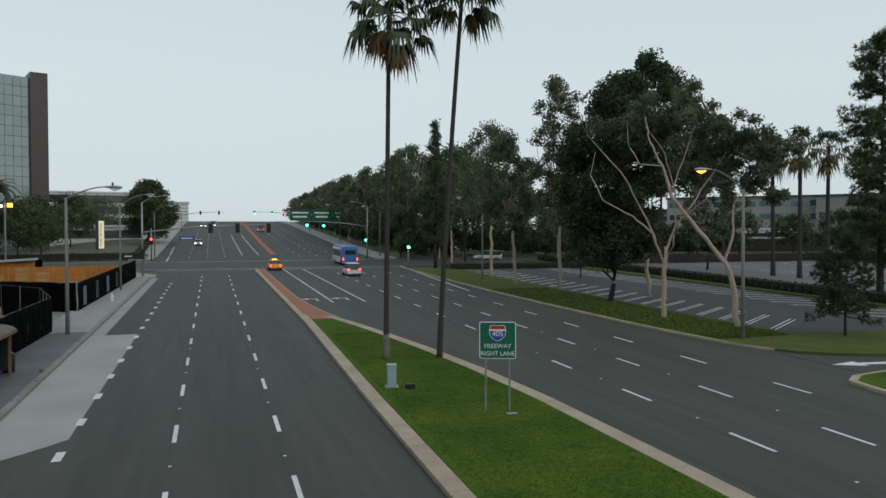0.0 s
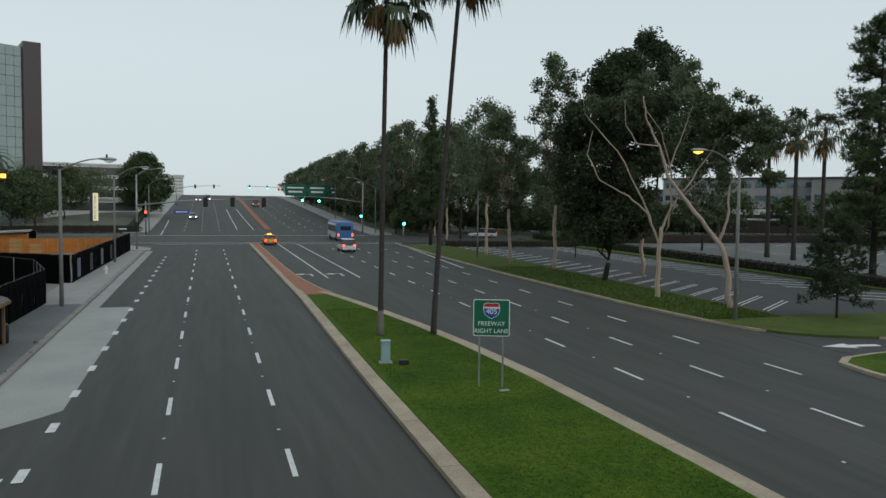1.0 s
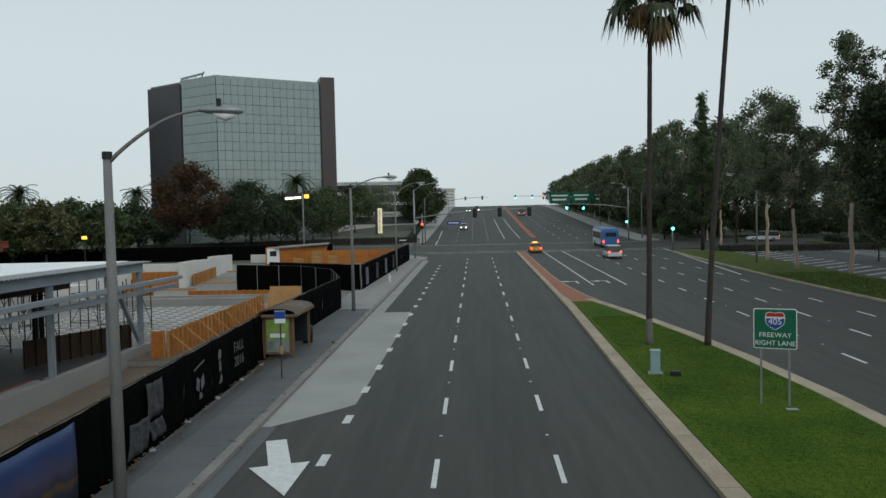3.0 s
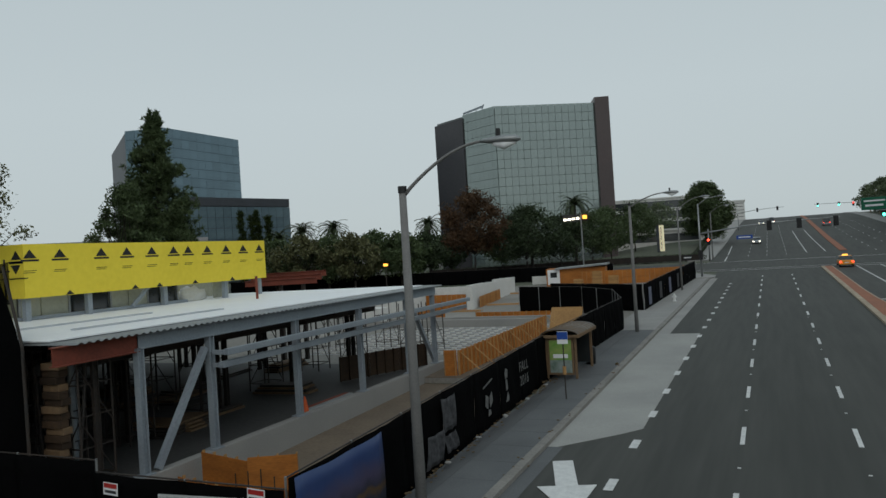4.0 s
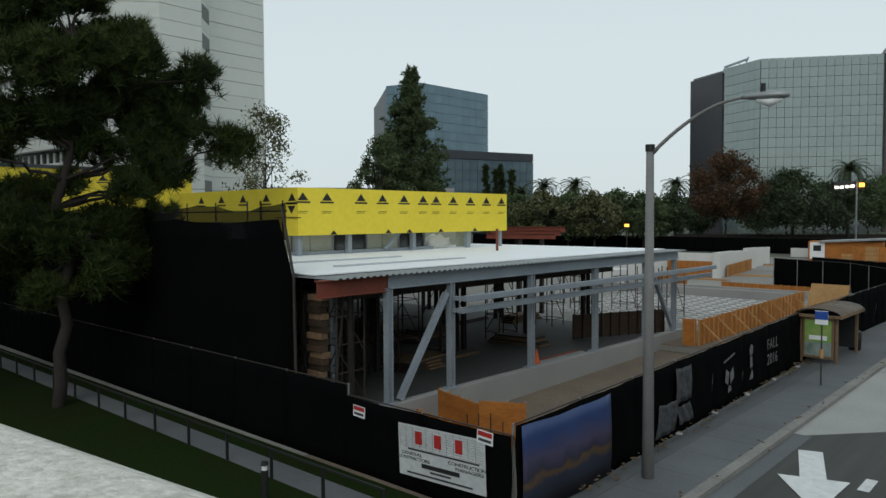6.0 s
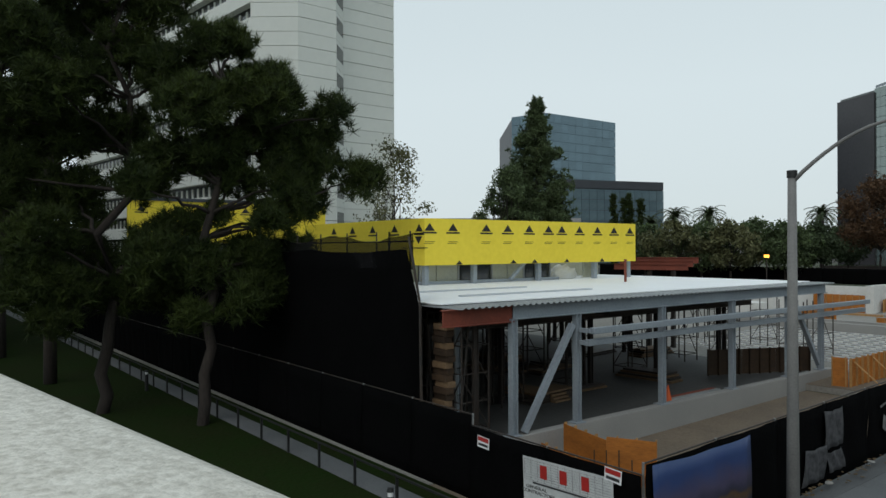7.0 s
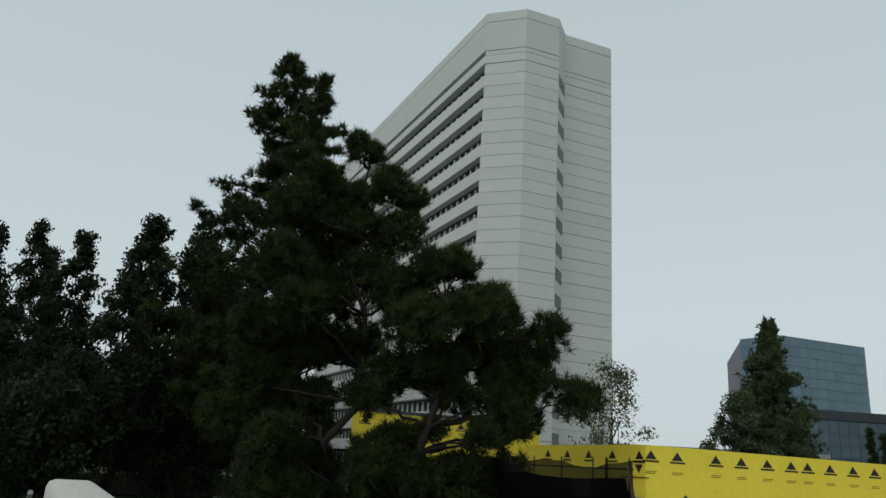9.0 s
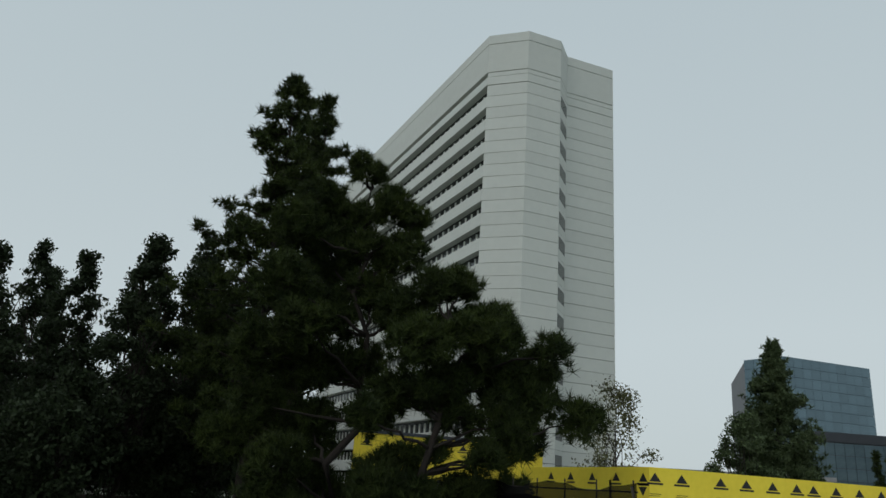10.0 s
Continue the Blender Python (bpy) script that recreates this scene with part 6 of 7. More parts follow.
for k in range(3):
    part("column", boxm(-32.8 + 1.6 * k - 0.12, -32.8 + 1.6 * k + 0.12, 41.5 + 0.4 * k - 0.12, 41.5 + 0.4 * k + 0.12, 0.7, 6.0), DARKSTEEL, rf)
part("standpipe", tube(bmesh.new(), [(-25.0, 31.5, 5.6), (-25.0, 31.5, 6.9)], 0.07, 8), REDSTEEL, rf)

# fallen leaves and rubble along the fence foot
lv = thing("leaf_litter", "scattered dry leaves and rubble", "leaves", kind="stuff")
g = random.Random(12)
bm = bmesh.new()
for k in range(420):
    if k < 220:
        y = g.uniform(16, 52)
        x = -10.2 - 0.023 * (y - 14) + abs(g.gauss(0, 0.25))
        z = G(x, y) + 0.145
    elif k < 250:
        y = g.uniform(16, 50)
        x = -7.85 + g.gauss(0, 0.12)
        z = G(x, y) + 0.155
    else:
        y = g.uniform(36, 62)
        x = g.uniform(32.2, 36)
        z = G(x, y) + 0.165
    s = g.uniform(0.02, 0.055)
    box(bm, -s, s, -s, s, 0, 0.02 + (0.08 if k % 23 == 0 else 0), pose(x, y, z, g.uniform(-15, 15), g.uniform(-15, 15), g.uniform(0, 180)))
part("scatter", bm, TREECAST, lv)
for k in range(6):
    rk = thing("rubble", "pale lump of rubble at the fence foot", "rubble", pose(-10.15 - 0.06 * k, 22 + 3.1 * k, G(0, 22 + 3.1 * k) + 0.14, 0, 0, 40 * k), "rubble lumps")
    bm = bmesh.new()
    bmesh.ops.create_icosphere(bm, subdivisions=2, radius=0.12)
    for v in bm.verts:
        v.co = Vector((v.co.x * 1.3, v.co.y, v.co.z * 0.6 + 0.08)) * (0.8 + 0.4 * noise.noise(v.co * 4 + Vector((k, 0, 0))))
    part("lump", bm, CONCRETE, rk)

# lit sign pole and small lamps behind the site
px_, py_ = polar(-13.3, 128)
lp = thing("lit_sign_pole", "pole with a lit white sign bar and an amber lamp", "sign", pose(px_, py_, G(px_, py_), 0, 0, 16))
part("pole", tube(bmesh.new(), [(0, 0, 0), (0, 0, 10.4)], 0.12, 8), GALV, lp)
for k in range(4):
    part("light_bar", boxm(-2.9 + 0.7 * k, -2.45 + 0.7 * k, -0.15, 0.15, 9.42 + 0.05 * k, 9.74 + 0.03 * k + 0.08 * (k == 3)), HEADLIGHT, lp, "glowing white sign segment")
part("amber_lamp", boxm(0.3, 1.0, -0.2, 0.2, 9.6, 10.2), AMBERLIGHT, lp, "glowing amber lamp")
part("sign_frame", boxm(-3.1, 1.1, 0.16, 0.3, 9.2, 10.4), BLACK, lp)
for a, d, z in ((-28.6, 100, 3.0),):
    px_, py_ = polar(a, d)
    al = thing("amber_lamp_post", "small lamp post glowing amber", "lamp post", pose(px_, py_, G(px_, py_)))
    part("post", tube(bmesh.new(), [(0, 0, 0), (0, 0, z + 1.6)], 0.06, 8), DARKSTEEL, al)
    part("lamp", boxm(-0.25, 0.25, -0.15, 0.15, z + 1.6, z + 1.95), AMBERLIGHT, al, "glowing amber lamp")

# ---- trees ----
def limbs(bm, g, base, top, r0, r1, wig=0.15, n=7):
    """A crooked tapered limb; gives its points back."""
    base, top = Vector(base), Vector(top)
    L = (top - base).length
    pts = []
    for i in range(n):
        k = i / (n - 1)
        p = base.lerp(top, k)
        if 0 < i < n - 1:
            p += Vector((g.uniform(-1, 1), g.uniform(-1, 1), g.uniform(-0.4, 0.4))) * wig * L / n
        pts.append(p)
    tube(bm, pts, [r0 + (r1 - r0) * i / (n - 1) for i in range(n)], 7, True)
    return pts


def broad_tree(x, y, h, spread, clear, leaf, bark, label, seed, count=6000, size=0.22, clumps=16, name="tree", lean=(0, 0), r=0.22, category="tree", thin=0.5, squash=1.0, droop=0.3, base_z=None, peak=0.0):
    """A trunk with limbs and an uneven crown of leaf clumps."""
    g = random.Random(seed)
    clumps, count, size = int(clumps * 3.2), int(count * (1.8 if math.hypot(x, y) < 115 else 1.15)), size * (0.72 if math.hypot(x, y) < 115 else 0.85)
    z0 = G(x, y) if base_z is None else base_z
    t = thing(name, label, category, pose(x, y, z0))
    bm = bmesh.new()
    fork = Vector((lean[0] * 0.4, lean[1] * 0.4, clear))
    limbs(bm, g, (0, 0, -0.3), fork, r, r * 0.72, 0.1)
    cs = []
    ch = (h - clear) / 2
    for i in range(clumps):
        a = g.uniform(0, 2 * math.pi)
        u = (i + 0.5) / clumps
        zz = clear + 0.25 * ch + u * (h - clear - 0.35 * ch)
        prof = math.sin(math.pi * min(0.97, 0.16 + 0.84 * u)) ** 0.7
        prof *= 1 - peak * u
        rad = spread * prof * math.sqrt(g.uniform(0.08, 1.0))
        c = Vector((lean[0] * (0.4 + 0.6 * u) + rad * math.cos(a), lean[1] * (0.4 + 0.6 * u) + rad * math.sin(a), zz * squash))
        s = spread * g.uniform(0.12, 0.26) * (1 - 0.55 * peak * u)
        cs.append((c.x, c.y, c.z, s, s, s * g.uniform(0.6, 1.0)))
        if i % 3 == 0:
            limbs(bm, g, fork.lerp(Vector((lean[0], lean[1], h * 0.8)), g.uniform(0, 0.5)), c, r * 0.32, 0.02, 0.5, 6)
    part("trunk", bm, bark, t, smooth=True)
    part("crown", cloud(cs, count, size, seed, thin, droop, 0.15), leaf, t)
    return t


def pine_tree(x, y, h, spread, clear, label, seed, branches=90, tuft=13, per=22, length=0.42, width=0.022, cone=0.6, r=0.25, name="pine_tree", lean=(0, 0), sag=0.1, needle=None, lop=0.0, base_z=None, blob=0.9):
    """A conifer: straight trunk, whorls of branches, bundles of needles along them."""
    g = random.Random(seed)
    z0 = G(x, y) if base_z is None else base_z
    t = thing(name, label, "tree", pose(x, y, z0))
    bm = bmesh.new()
    spine = [Vector((lean[0] * k * k + 0.15 * math.sin(3 * k + seed), lean[1] * k * k, h * k)) for k in [i / 10 for i in range(11)]]
    spine[0].z = -0.3
    tube(bm, spine, [max(0.03, r * (1 - 0.93 * i / 10)) for i in range(11)], 9)
    pts = []
    for i in range(branches):
        u = (i + g.random()) / branches
        z = clear + (h - clear) * u
        k = z / h
        o = Vector((lean[0] * k * k, lean[1] * k * k, z))
        wide = (1 - u) ** cone * (0.35 + 0.65 * min(1.0, u * 5 + 0.25))
        L = max(0.35, spread * wide * g.uniform(0.45, 1.12))
        a = g.uniform(0, 2 * math.pi)
        L *= 1 + lop * math.cos(a)
        rise = g.uniform(-0.1, 0.55) - sag
        tip = o + Vector((math.cos(a) * L, math.sin(a) * L, L * rise))
        mid = o.lerp(tip, 0.5) + Vector((0, 0, L * 0.06))
        tube(bm, [o, mid, tip], [0.015 + 0.014 * L, 0.012 + 0.007 * L, 0.01], 5)
        across = Vector((-math.sin(a), math.cos(a), 0))
        for j in range(3 + int(L * 1.7)):
            q = 1.0 if j == 0 else g.uniform(0.4, 1.0)
            b = o.lerp(tip, q)
            c = b + across * (g.uniform(-1, 1) * 0.45 * L * (1.12 - q)) + Vector((0, 0, g.uniform(0.05, 0.35)))
            tube(bm, [b, c], [0.012, 0.006], 3)
            for _ in range(max(2, tuft // 4)):
                pts.append((c.x + g.gauss(0, blob * 0.28), c.y + g.gauss(0, blob * 0.28), c.z + g.gauss(0.05, blob * 0.22)))
    for j in range(tuft):
        pts.append((spine[-1].x + g.gauss(0, 0.12), spine[-1].y + g.gauss(0, 0.12), h - 0.8 + 1.0 * g.random()))
    part("trunk", bm, BARKDARK, t, smooth=True)
    part("crown", tufts(pts, per, length, width, seed, 0.8), needle or NEEDLE, t)
    return t


def fan_palm(x, y, h, label, seed, lean=(0, 0), r=0.24, fronds=30, dead=12, size=1.0, name="palm_tree", blades=15, base_z=None):
    """A tall fan palm: ringed trunk, fans of blades, a skirt of dead leaves."""
    g = random.Random(seed)
    z0 = G(x, y) if base_z is None else base_z
    t = thing(name, label, "palm tree", pose(x, y, z0))
    bm = bmesh.new()
    n = 34
    pts = [(lean[0] * (i / n) ** 1.2, lean[1] * (i / n) ** 1.2, h * i / n - 0.1 * (i == 0)) for i in range(n + 1)]
    tube(bm, pts, [r * (1.35 if i < 1 else 1.12 if i < 4 else 1.0 - 0.25 * i / n) * (1 + 0.05 * (i % 2)) for i in range(n + 1)], 10)
    part("trunk", bm, PALMBARK, t, smooth=True)
    if h < 20 and y < 40:
        part("trunk_foot", tube(bmesh.new(), [(0, 0, -0.1), (0, 0, 0.5), (lean[0] * 0.05, 0, 1.5)], [r * 1.75, r * 1.35, r * 1.16], 12), PALMFOOT, t, "pale grey swollen foot", smooth=True)
    top = Vector((lean[0], lean[1], h))

    def fan(bm, a, el, stalk, fan_r, droop):
        d = Vector((math.cos(a) * math.cos(el), math.sin(a) * math.cos(el), math.sin(el)))
        s = Vector((-math.sin(a), math.cos(a), 0))
        hub = top + d * stalk - Vector((0, 0, droop * stalk * 0.35))
        tube(bm, [top + d * 0.1, top + d * stalk * 0.5, hub], [0.03, 0.025, 0.015], 4)
        up = s.cross(d)
        for k in range(blades):
            b = (k / (blades - 1) - 0.5) * 4.0
            w = (d * math.cos(b) + s * math.sin(b)).normalized()
            L = fan_r * g.uniform(0.8, 1.1) * (1 - 0.12 * abs(b))
            mid = hub + w * L * 0.55
            tip = hub + w * L - Vector((0, 0, (0.25 + droop) * L * g.uniform(0.4, 1.1)))
            e = w.cross(up).normalized() * 0.075 * size
            v = [bm.verts.new(q) for q in (hub, mid - e, tip, mid + e)]
            bm.faces.new(v)

    bm = bmesh.new()
    for i in range(fronds):
        u = i / fronds
        fan(bm, i * 2.4 + g.random(), math.radians(75 - 105 * u + g.uniform(-8, 8)), size * g.uniform(1.0, 1.5), size * g.uniform(0.75, 1.0), 0.25 + 0.9 * u)
    part("crown", bm, FROND, t)
    if dead:
        bm = bmesh.new()
        for i in range(dead):
            fan(bm, i * 2.4 + g.random(), math.radians(g.uniform(-72, -40)), size * g.uniform(0.8, 1.5), size * g.uniform(0.6, 0.9), 0.9)
        part("dead_skirt", bm, DEADFROND, t, "hanging brown dead leaves")
    return t


def date_palm(x, y, h, label, seed, size=3.2, base_z=None, name="date_palm"):
    g = random.Random(seed)
    z0 = G(x, y) if base_z is None else base_z
    t = thing(name, label, "palm tree", pose(x, y, z0))
    bm = tube(bmesh.new(), [(0, 0, -0.2), (0, 0, h * 0.5), (0.1, 0, h)], [0.34, 0.28, 0.36], 9)
    part("trunk", bm, PALMBARK, t, smooth=True)
    bm = bmesh.new()
    for i in range(34):
        a, el = i * 2.4 + g.random(), math.radians(80 - 105 * i / 34)
        d = Vector((math.cos(a), math.sin(a), 0))
        s = Vector((-math.sin(a), math.cos(a), 0))
        L = size * g.uniform(0.85, 1.1)
        prev = Vector((0.1, 0, h))
        e = el
        for k in range(7):
            nxt = prev + (d * math.cos(e) + Vector((0, 0, math.sin(e)))) * L / 7
            for sg in (-1, 1):
                for q in (0.2, 0.7):
                    b = prev.lerp(nxt, q)
                    tip = b + s * sg * 0.75 * (1 - 0.08 * k) + (nxt - prev) * 0.7 - Vector((0, 0, 0.22))
                    bm.faces.new([bm.verts.new(v) for v in (b, b + (nxt - prev) * 0.5, tip)])
            prev = nxt
            e -= 0.26
    part("crown", bm, FROND, t)
    return t


# the two palms on the median
fan_palm(8.86, 38.3, 18.6, "tall slender fan palm with a brown skirt on the median", 3, (0.25, 0.0), 0.14, 30, 7, 1.32, blades=17)
fan_palm(11.75, 38.0, 20.3, "tall slender leaning fan palm on the median", 8, (1.5, 0.3), 0.14, 32, 2, 1.25, blades=17)

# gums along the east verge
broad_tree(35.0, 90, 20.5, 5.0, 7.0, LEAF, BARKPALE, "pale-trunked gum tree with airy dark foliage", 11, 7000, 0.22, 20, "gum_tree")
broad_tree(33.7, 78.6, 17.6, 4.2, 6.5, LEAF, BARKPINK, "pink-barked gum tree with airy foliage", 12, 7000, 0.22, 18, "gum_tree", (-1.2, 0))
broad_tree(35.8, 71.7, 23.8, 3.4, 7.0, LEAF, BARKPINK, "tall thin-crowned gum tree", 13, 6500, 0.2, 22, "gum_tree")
broad_tree(35.4, 60.7, 21.6, 5.2, 1.8, LEAFDARK, BARKDARK, "dense dark evergreen tree with a low crown", 14, 34000, 0.24, 60, "evergreen_tree", (0.9, -0.6), r=0.3)
broad_tree(42.0, 64.5, 24.6, 5.4, 9.0, LEAFDARK, BARKPALE, "tall gum tree with a rounded dark crown", 15, 15000, 0.24, 26, "gum_tree")


def bare_gum(x, y, label, seed, joints, crowns, bark, count, base_r):
    """A gum with long bare pale limbs, given as lines of joints, and small crowns at their ends."""
    g = random.Random(seed)
    t = thing("gum_tree", label, "tree", pose(x, y, G(x, y)))
    for k, (pts, r0, r1) in enumerate(joints):
        fine = []
        for p, q in zip(pts, pts[1:]):
            p, q = Vector(p), Vector(q)
            for j in range(4):
                v = p.lerp(q, j / 4)
                if j:
                    v += Vector((g.uniform(-1, 1), g.uniform(-1, 1), 0)) * 0.06 * (q - p).length / 2
                fine.append(v)
        fine.append(Vector(pts[-1]))
        bm = tube(bmesh.new(), fine, [0.56 * (r0 + (r1 - r0) * i / (len(fine) - 1)) for i in range(len(fine))], 9)
        part("trunk" if k == 0 else "limb", bm, bark, t, smooth=True)
    small = []
    for cx, cy, cz, r, _, _ in crowns:
        for _ in range(9):
            q = r * g.uniform(0.25, 0.5)
            small.append((cx + g.gauss(0, 0.55) * r, cy + g.gauss(0, 0.55) * r, cz + g.gauss(0, 0.45) * r, q, q, q * 0.8))
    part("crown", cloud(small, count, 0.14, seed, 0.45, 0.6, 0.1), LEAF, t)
    return t


U = Vector((0.83, -0.56, 0))


def ac(s, z, d=0.0):
    """A place s metres across the view, z up, d in depth."""
    return (U.x * s + 0.56 * d, U.y * s + 0.83 * d, z)


bare_gum(33.5, 49.1, "gum tree with forked bare cream limbs on the verge", 21, [
    ([ac(0, -0.3), ac(-0.1, 1.5), ac(0.0, 4.2), ac(0.1, 5.6)], 0.36, 0.25),
    ([ac(0, 4.0), ac(-0.9, 6.6), ac(-2.4, 8.0), ac(-4.6, 9.2, -1), ac(-5.6, 11.2, -1), ac(-5.2, 13.0, -1)], 0.17, 0.04),
    ([ac(-0.3, 5.0), ac(-1.4, 7.8, 1), ac(-3.4, 11.6, 1), ac(-6.0, 14.6, 1), ac(-6.2, 16.8, 1)], 0.16, 0.04),
    ([ac(0.1, 5.2), ac(0.8, 7.2), ac(0.7, 10.0), ac(0.0, 12.8), ac(-1.5, 15.0)], 0.18, 0.05),
    ([ac(0.3, 5.0), ac(1.2, 7.8, 1), ac(3.4, 9.6, 1), ac(4.2, 11.4, 1)], 0.13, 0.03),
    ([ac(0.9, 8.0), ac(2.6, 7.4, -1), ac(3.2, 8.6, -1)], 0.08, 0.02),
], [ac(s, z, d) + (r, r, r * 0.75) for s, z, d, r in [(1.7, 16.6, 1, 1.7), (2.4, 14.8, 1, 1.5), (0.6, 15.6, 1, 1.5), (-0.8, 14.6, 2, 1.3), (2.7, 12.8, 2, 1.2), (1.4, 12.6, 2, 1.1), (-2.0, 16.0, 1, 1.3), (-4.6, 15.2, 1, 1.0), (3.4, 11.0, 2, 0.9)]], BARKPALE, 15000, 0.36)
bare_gum(35.2, 43.0, "leaning gum tree with a bare pinkish trunk", 22, [
    ([ac(0, -0.3), ac(-0.1, 2.4), ac(-0.7, 4.6), ac(-2.6, 7.0), ac(-4.4, 9.4), ac(-5.0, 11.6), ac(-5.9, 13.4), ac(-6.2, 15.2)], 0.40, 0.07),
    ([ac(-0.8, 4.6), ac(-0.3, 6.4), ac(-0.2, 8.8), ac(0.3, 9.6)], 0.20, 0.06),
    ([ac(-5.0, 11.6), ac(-6.6, 11.8), ac(-7.4, 13.2), ac(-7.5, 15.0)], 0.10, 0.03),
    ([ac(-3.4, 8.2), ac(-2.0, 10.4, 1), ac(-0.6, 12.6, 1)], 0.12, 0.03),
    ([ac(-4.4, 9.8), ac(-3.4, 12.6), ac(-2.8, 14.4)], 0.10, 0.03),
], [ac(s, z, d) + (r, r, r * 0.8) for s, z, d, r in [(-1.2, 15.0, 1, 1.6), (-0.2, 13.6, 1, 1.6), (-2.3, 13.6, 2, 1.5), (-1.4, 11.8, 2, 1.5), (0.6, 12.4, 1, 1.4), (1.7, 13.0, 1, 1.3), (2.1, 11.5, 1, 1.3), (1.0, 10.4, 2, 1.2), (-0.4, 10.0, 2, 1.2), (2.8, 12.4, 1, 1.0), (-2.9, 11.2, 2, 1.0), (2.6, 9.4, 1, 0.8)]], BARKPINK, 20000, 0.40)
pine_tree(39.4, 37.6, 6.4, 3.0, 1.3, "small dark conifer with flat spreading boughs on the verge", 23, 60, 12, 12, 0.34, 0.03, 0.45, 0.1, "small_conifer", sag=0.25, needle=LEAFDARK, blob=0.6)
pine_tree(61, 54.3, 25.0, 5.2, 3.0, "large dark conifer with drooping limbs beside the car park", 24, 150, 16, 13, 0.5, 0.04, 0.4, 0.35, "conifer", sag=0.1, needle=LEAFGREEN)
broad_tree(47, 88, 5.6, 2.4, 1.6, LEAFGREEN, BARKDARK, "small green tree in the car park", 28, 2500, 0.2, 12, "small_tree", r=0.1)

# palms and trees beyond the far car park
for i, (a, d, h) in enumerate([(41.7, 114, 17.6), (43.4, 110.5, 18.0), (45.1, 116, 18.2), (38.4, 160, 19.0), (47.4, 146, 18.5), (34.0, 175, 17), (36.6, 180, 17)]):
    x, y = polar(a, d)
    fan_palm(x, y, h, "fan palm beyond the far car park", 40 + i, (0.2 * (i % 3) - 0.2, 0), 0.3, 26, 10, 1.7, blades=9)
for i, (a, d, h, s) in enumerate([(30, 185, 9, 6), (33, 190, 10, 6), (36, 180, 9, 6), (39.5, 185, 10, 7), (43, 190, 9, 6), (46, 180, 10, 7), (49, 170, 11, 7), (27, 200, 11, 7)]):
    x, y = polar(a, d)
    broad_tree(x, y, h, s, 2.0, LEAFGREEN, BARKDARK, "rounded green tree beyond the car park", 60 + i, 2600, 0.42, 14, "tree")

for i, (x, y, h, sp) in enumerate([(120, 104, 11, 5), (78, 126, 10, 4.5), (126, 92, 12, 5), (70, 120, 10, 4.5), (132, 104, 12, 6), (75, 98.4, 19.5, 4.2)]):
    broad_tree(x, y, h, sp, 2.2, LEAF if i % 2 else LEAFGREEN, BARKDARK, "leafy tree round the car park", 300 + i, 5000, 0.32, 20, "tree")

# trees at the junction and along the climbing avenue, east side
spec = [(40, 122, 21, 5.0, 6.0), (46, 132, 22, 5.5, 6.0), (38, 150, 23, 5.0, 5.0), (43, 158, 25, 5.5, 4.0), (40, 170, 22, 5.5, 3.5), (46, 178, 22, 6, 3.5),
        (41, 190, 19, 5.5, 3), (47, 204, 18, 6, 3), (42, 218, 16.5, 5.5, 2.5), (48, 232, 15.5, 6, 2.5), (43, 248, 14.5, 5.5, 2.5), (48, 262, 13.5, 6, 2), (44, 280, 12, 5.5, 2), (48, 300, 11.5, 6, 2), (45, 324, 10.5, 6, 2), (49, 350, 9.5, 6, 2), (56, 145, 19, 6, 4), (60, 170, 20, 7, 4), (62, 125, 17, 5, 4), (70, 140, 15, 6, 3)]
# All avenue trees take the leaf colour paled for haze.
for i, (x, y, h, s, c) in enumerate(spec):
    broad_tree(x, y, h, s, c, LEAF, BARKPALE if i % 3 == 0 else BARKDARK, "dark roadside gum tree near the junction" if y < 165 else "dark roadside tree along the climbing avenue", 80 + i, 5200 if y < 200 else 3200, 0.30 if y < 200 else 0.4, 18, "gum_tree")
for i, (x, y, h, s) in enumerate([(38, 186, 18, 5), (39, 198, 17, 5.5), (38, 212, 17, 5.5), (39, 226, 16, 5.5), (38.5, 240, 15.5, 5.5), (39, 256, 15, 5.5), (38, 272, 14, 5.5), (39.5, 290, 13, 5.5), (38.5, 310, 12, 5.5), (39.5, 332, 11, 5.5), (39, 356, 10, 6), (52, 190, 22, 6), (54, 215, 21, 6.5), (56, 245, 20, 7), (56, 280, 18, 7), (58, 320, 16, 7), (50, 165, 23, 6), (44, 142, 21, 5), (52, 150, 20, 6), (66, 156, 18, 6), (74, 168, 17, 7), (82, 160, 15, 6), (92, 150, 14, 6), (58, 200, 20, 7)]):
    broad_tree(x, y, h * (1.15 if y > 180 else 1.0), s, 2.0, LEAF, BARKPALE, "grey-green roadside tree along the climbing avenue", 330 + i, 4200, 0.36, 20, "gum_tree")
pine_tree(34.4, 113.5, 23.2, 3.8, 4.0, "narrow pointed conifer near the junction", 101, 130, 12, 12, 0.42, 0.05, 0.8, 0.3, "conifer", needle=LEAFGREEN)
date_palm(50, 152, 20.5, "palm with a golden crown among the gums", 102, 3.0)

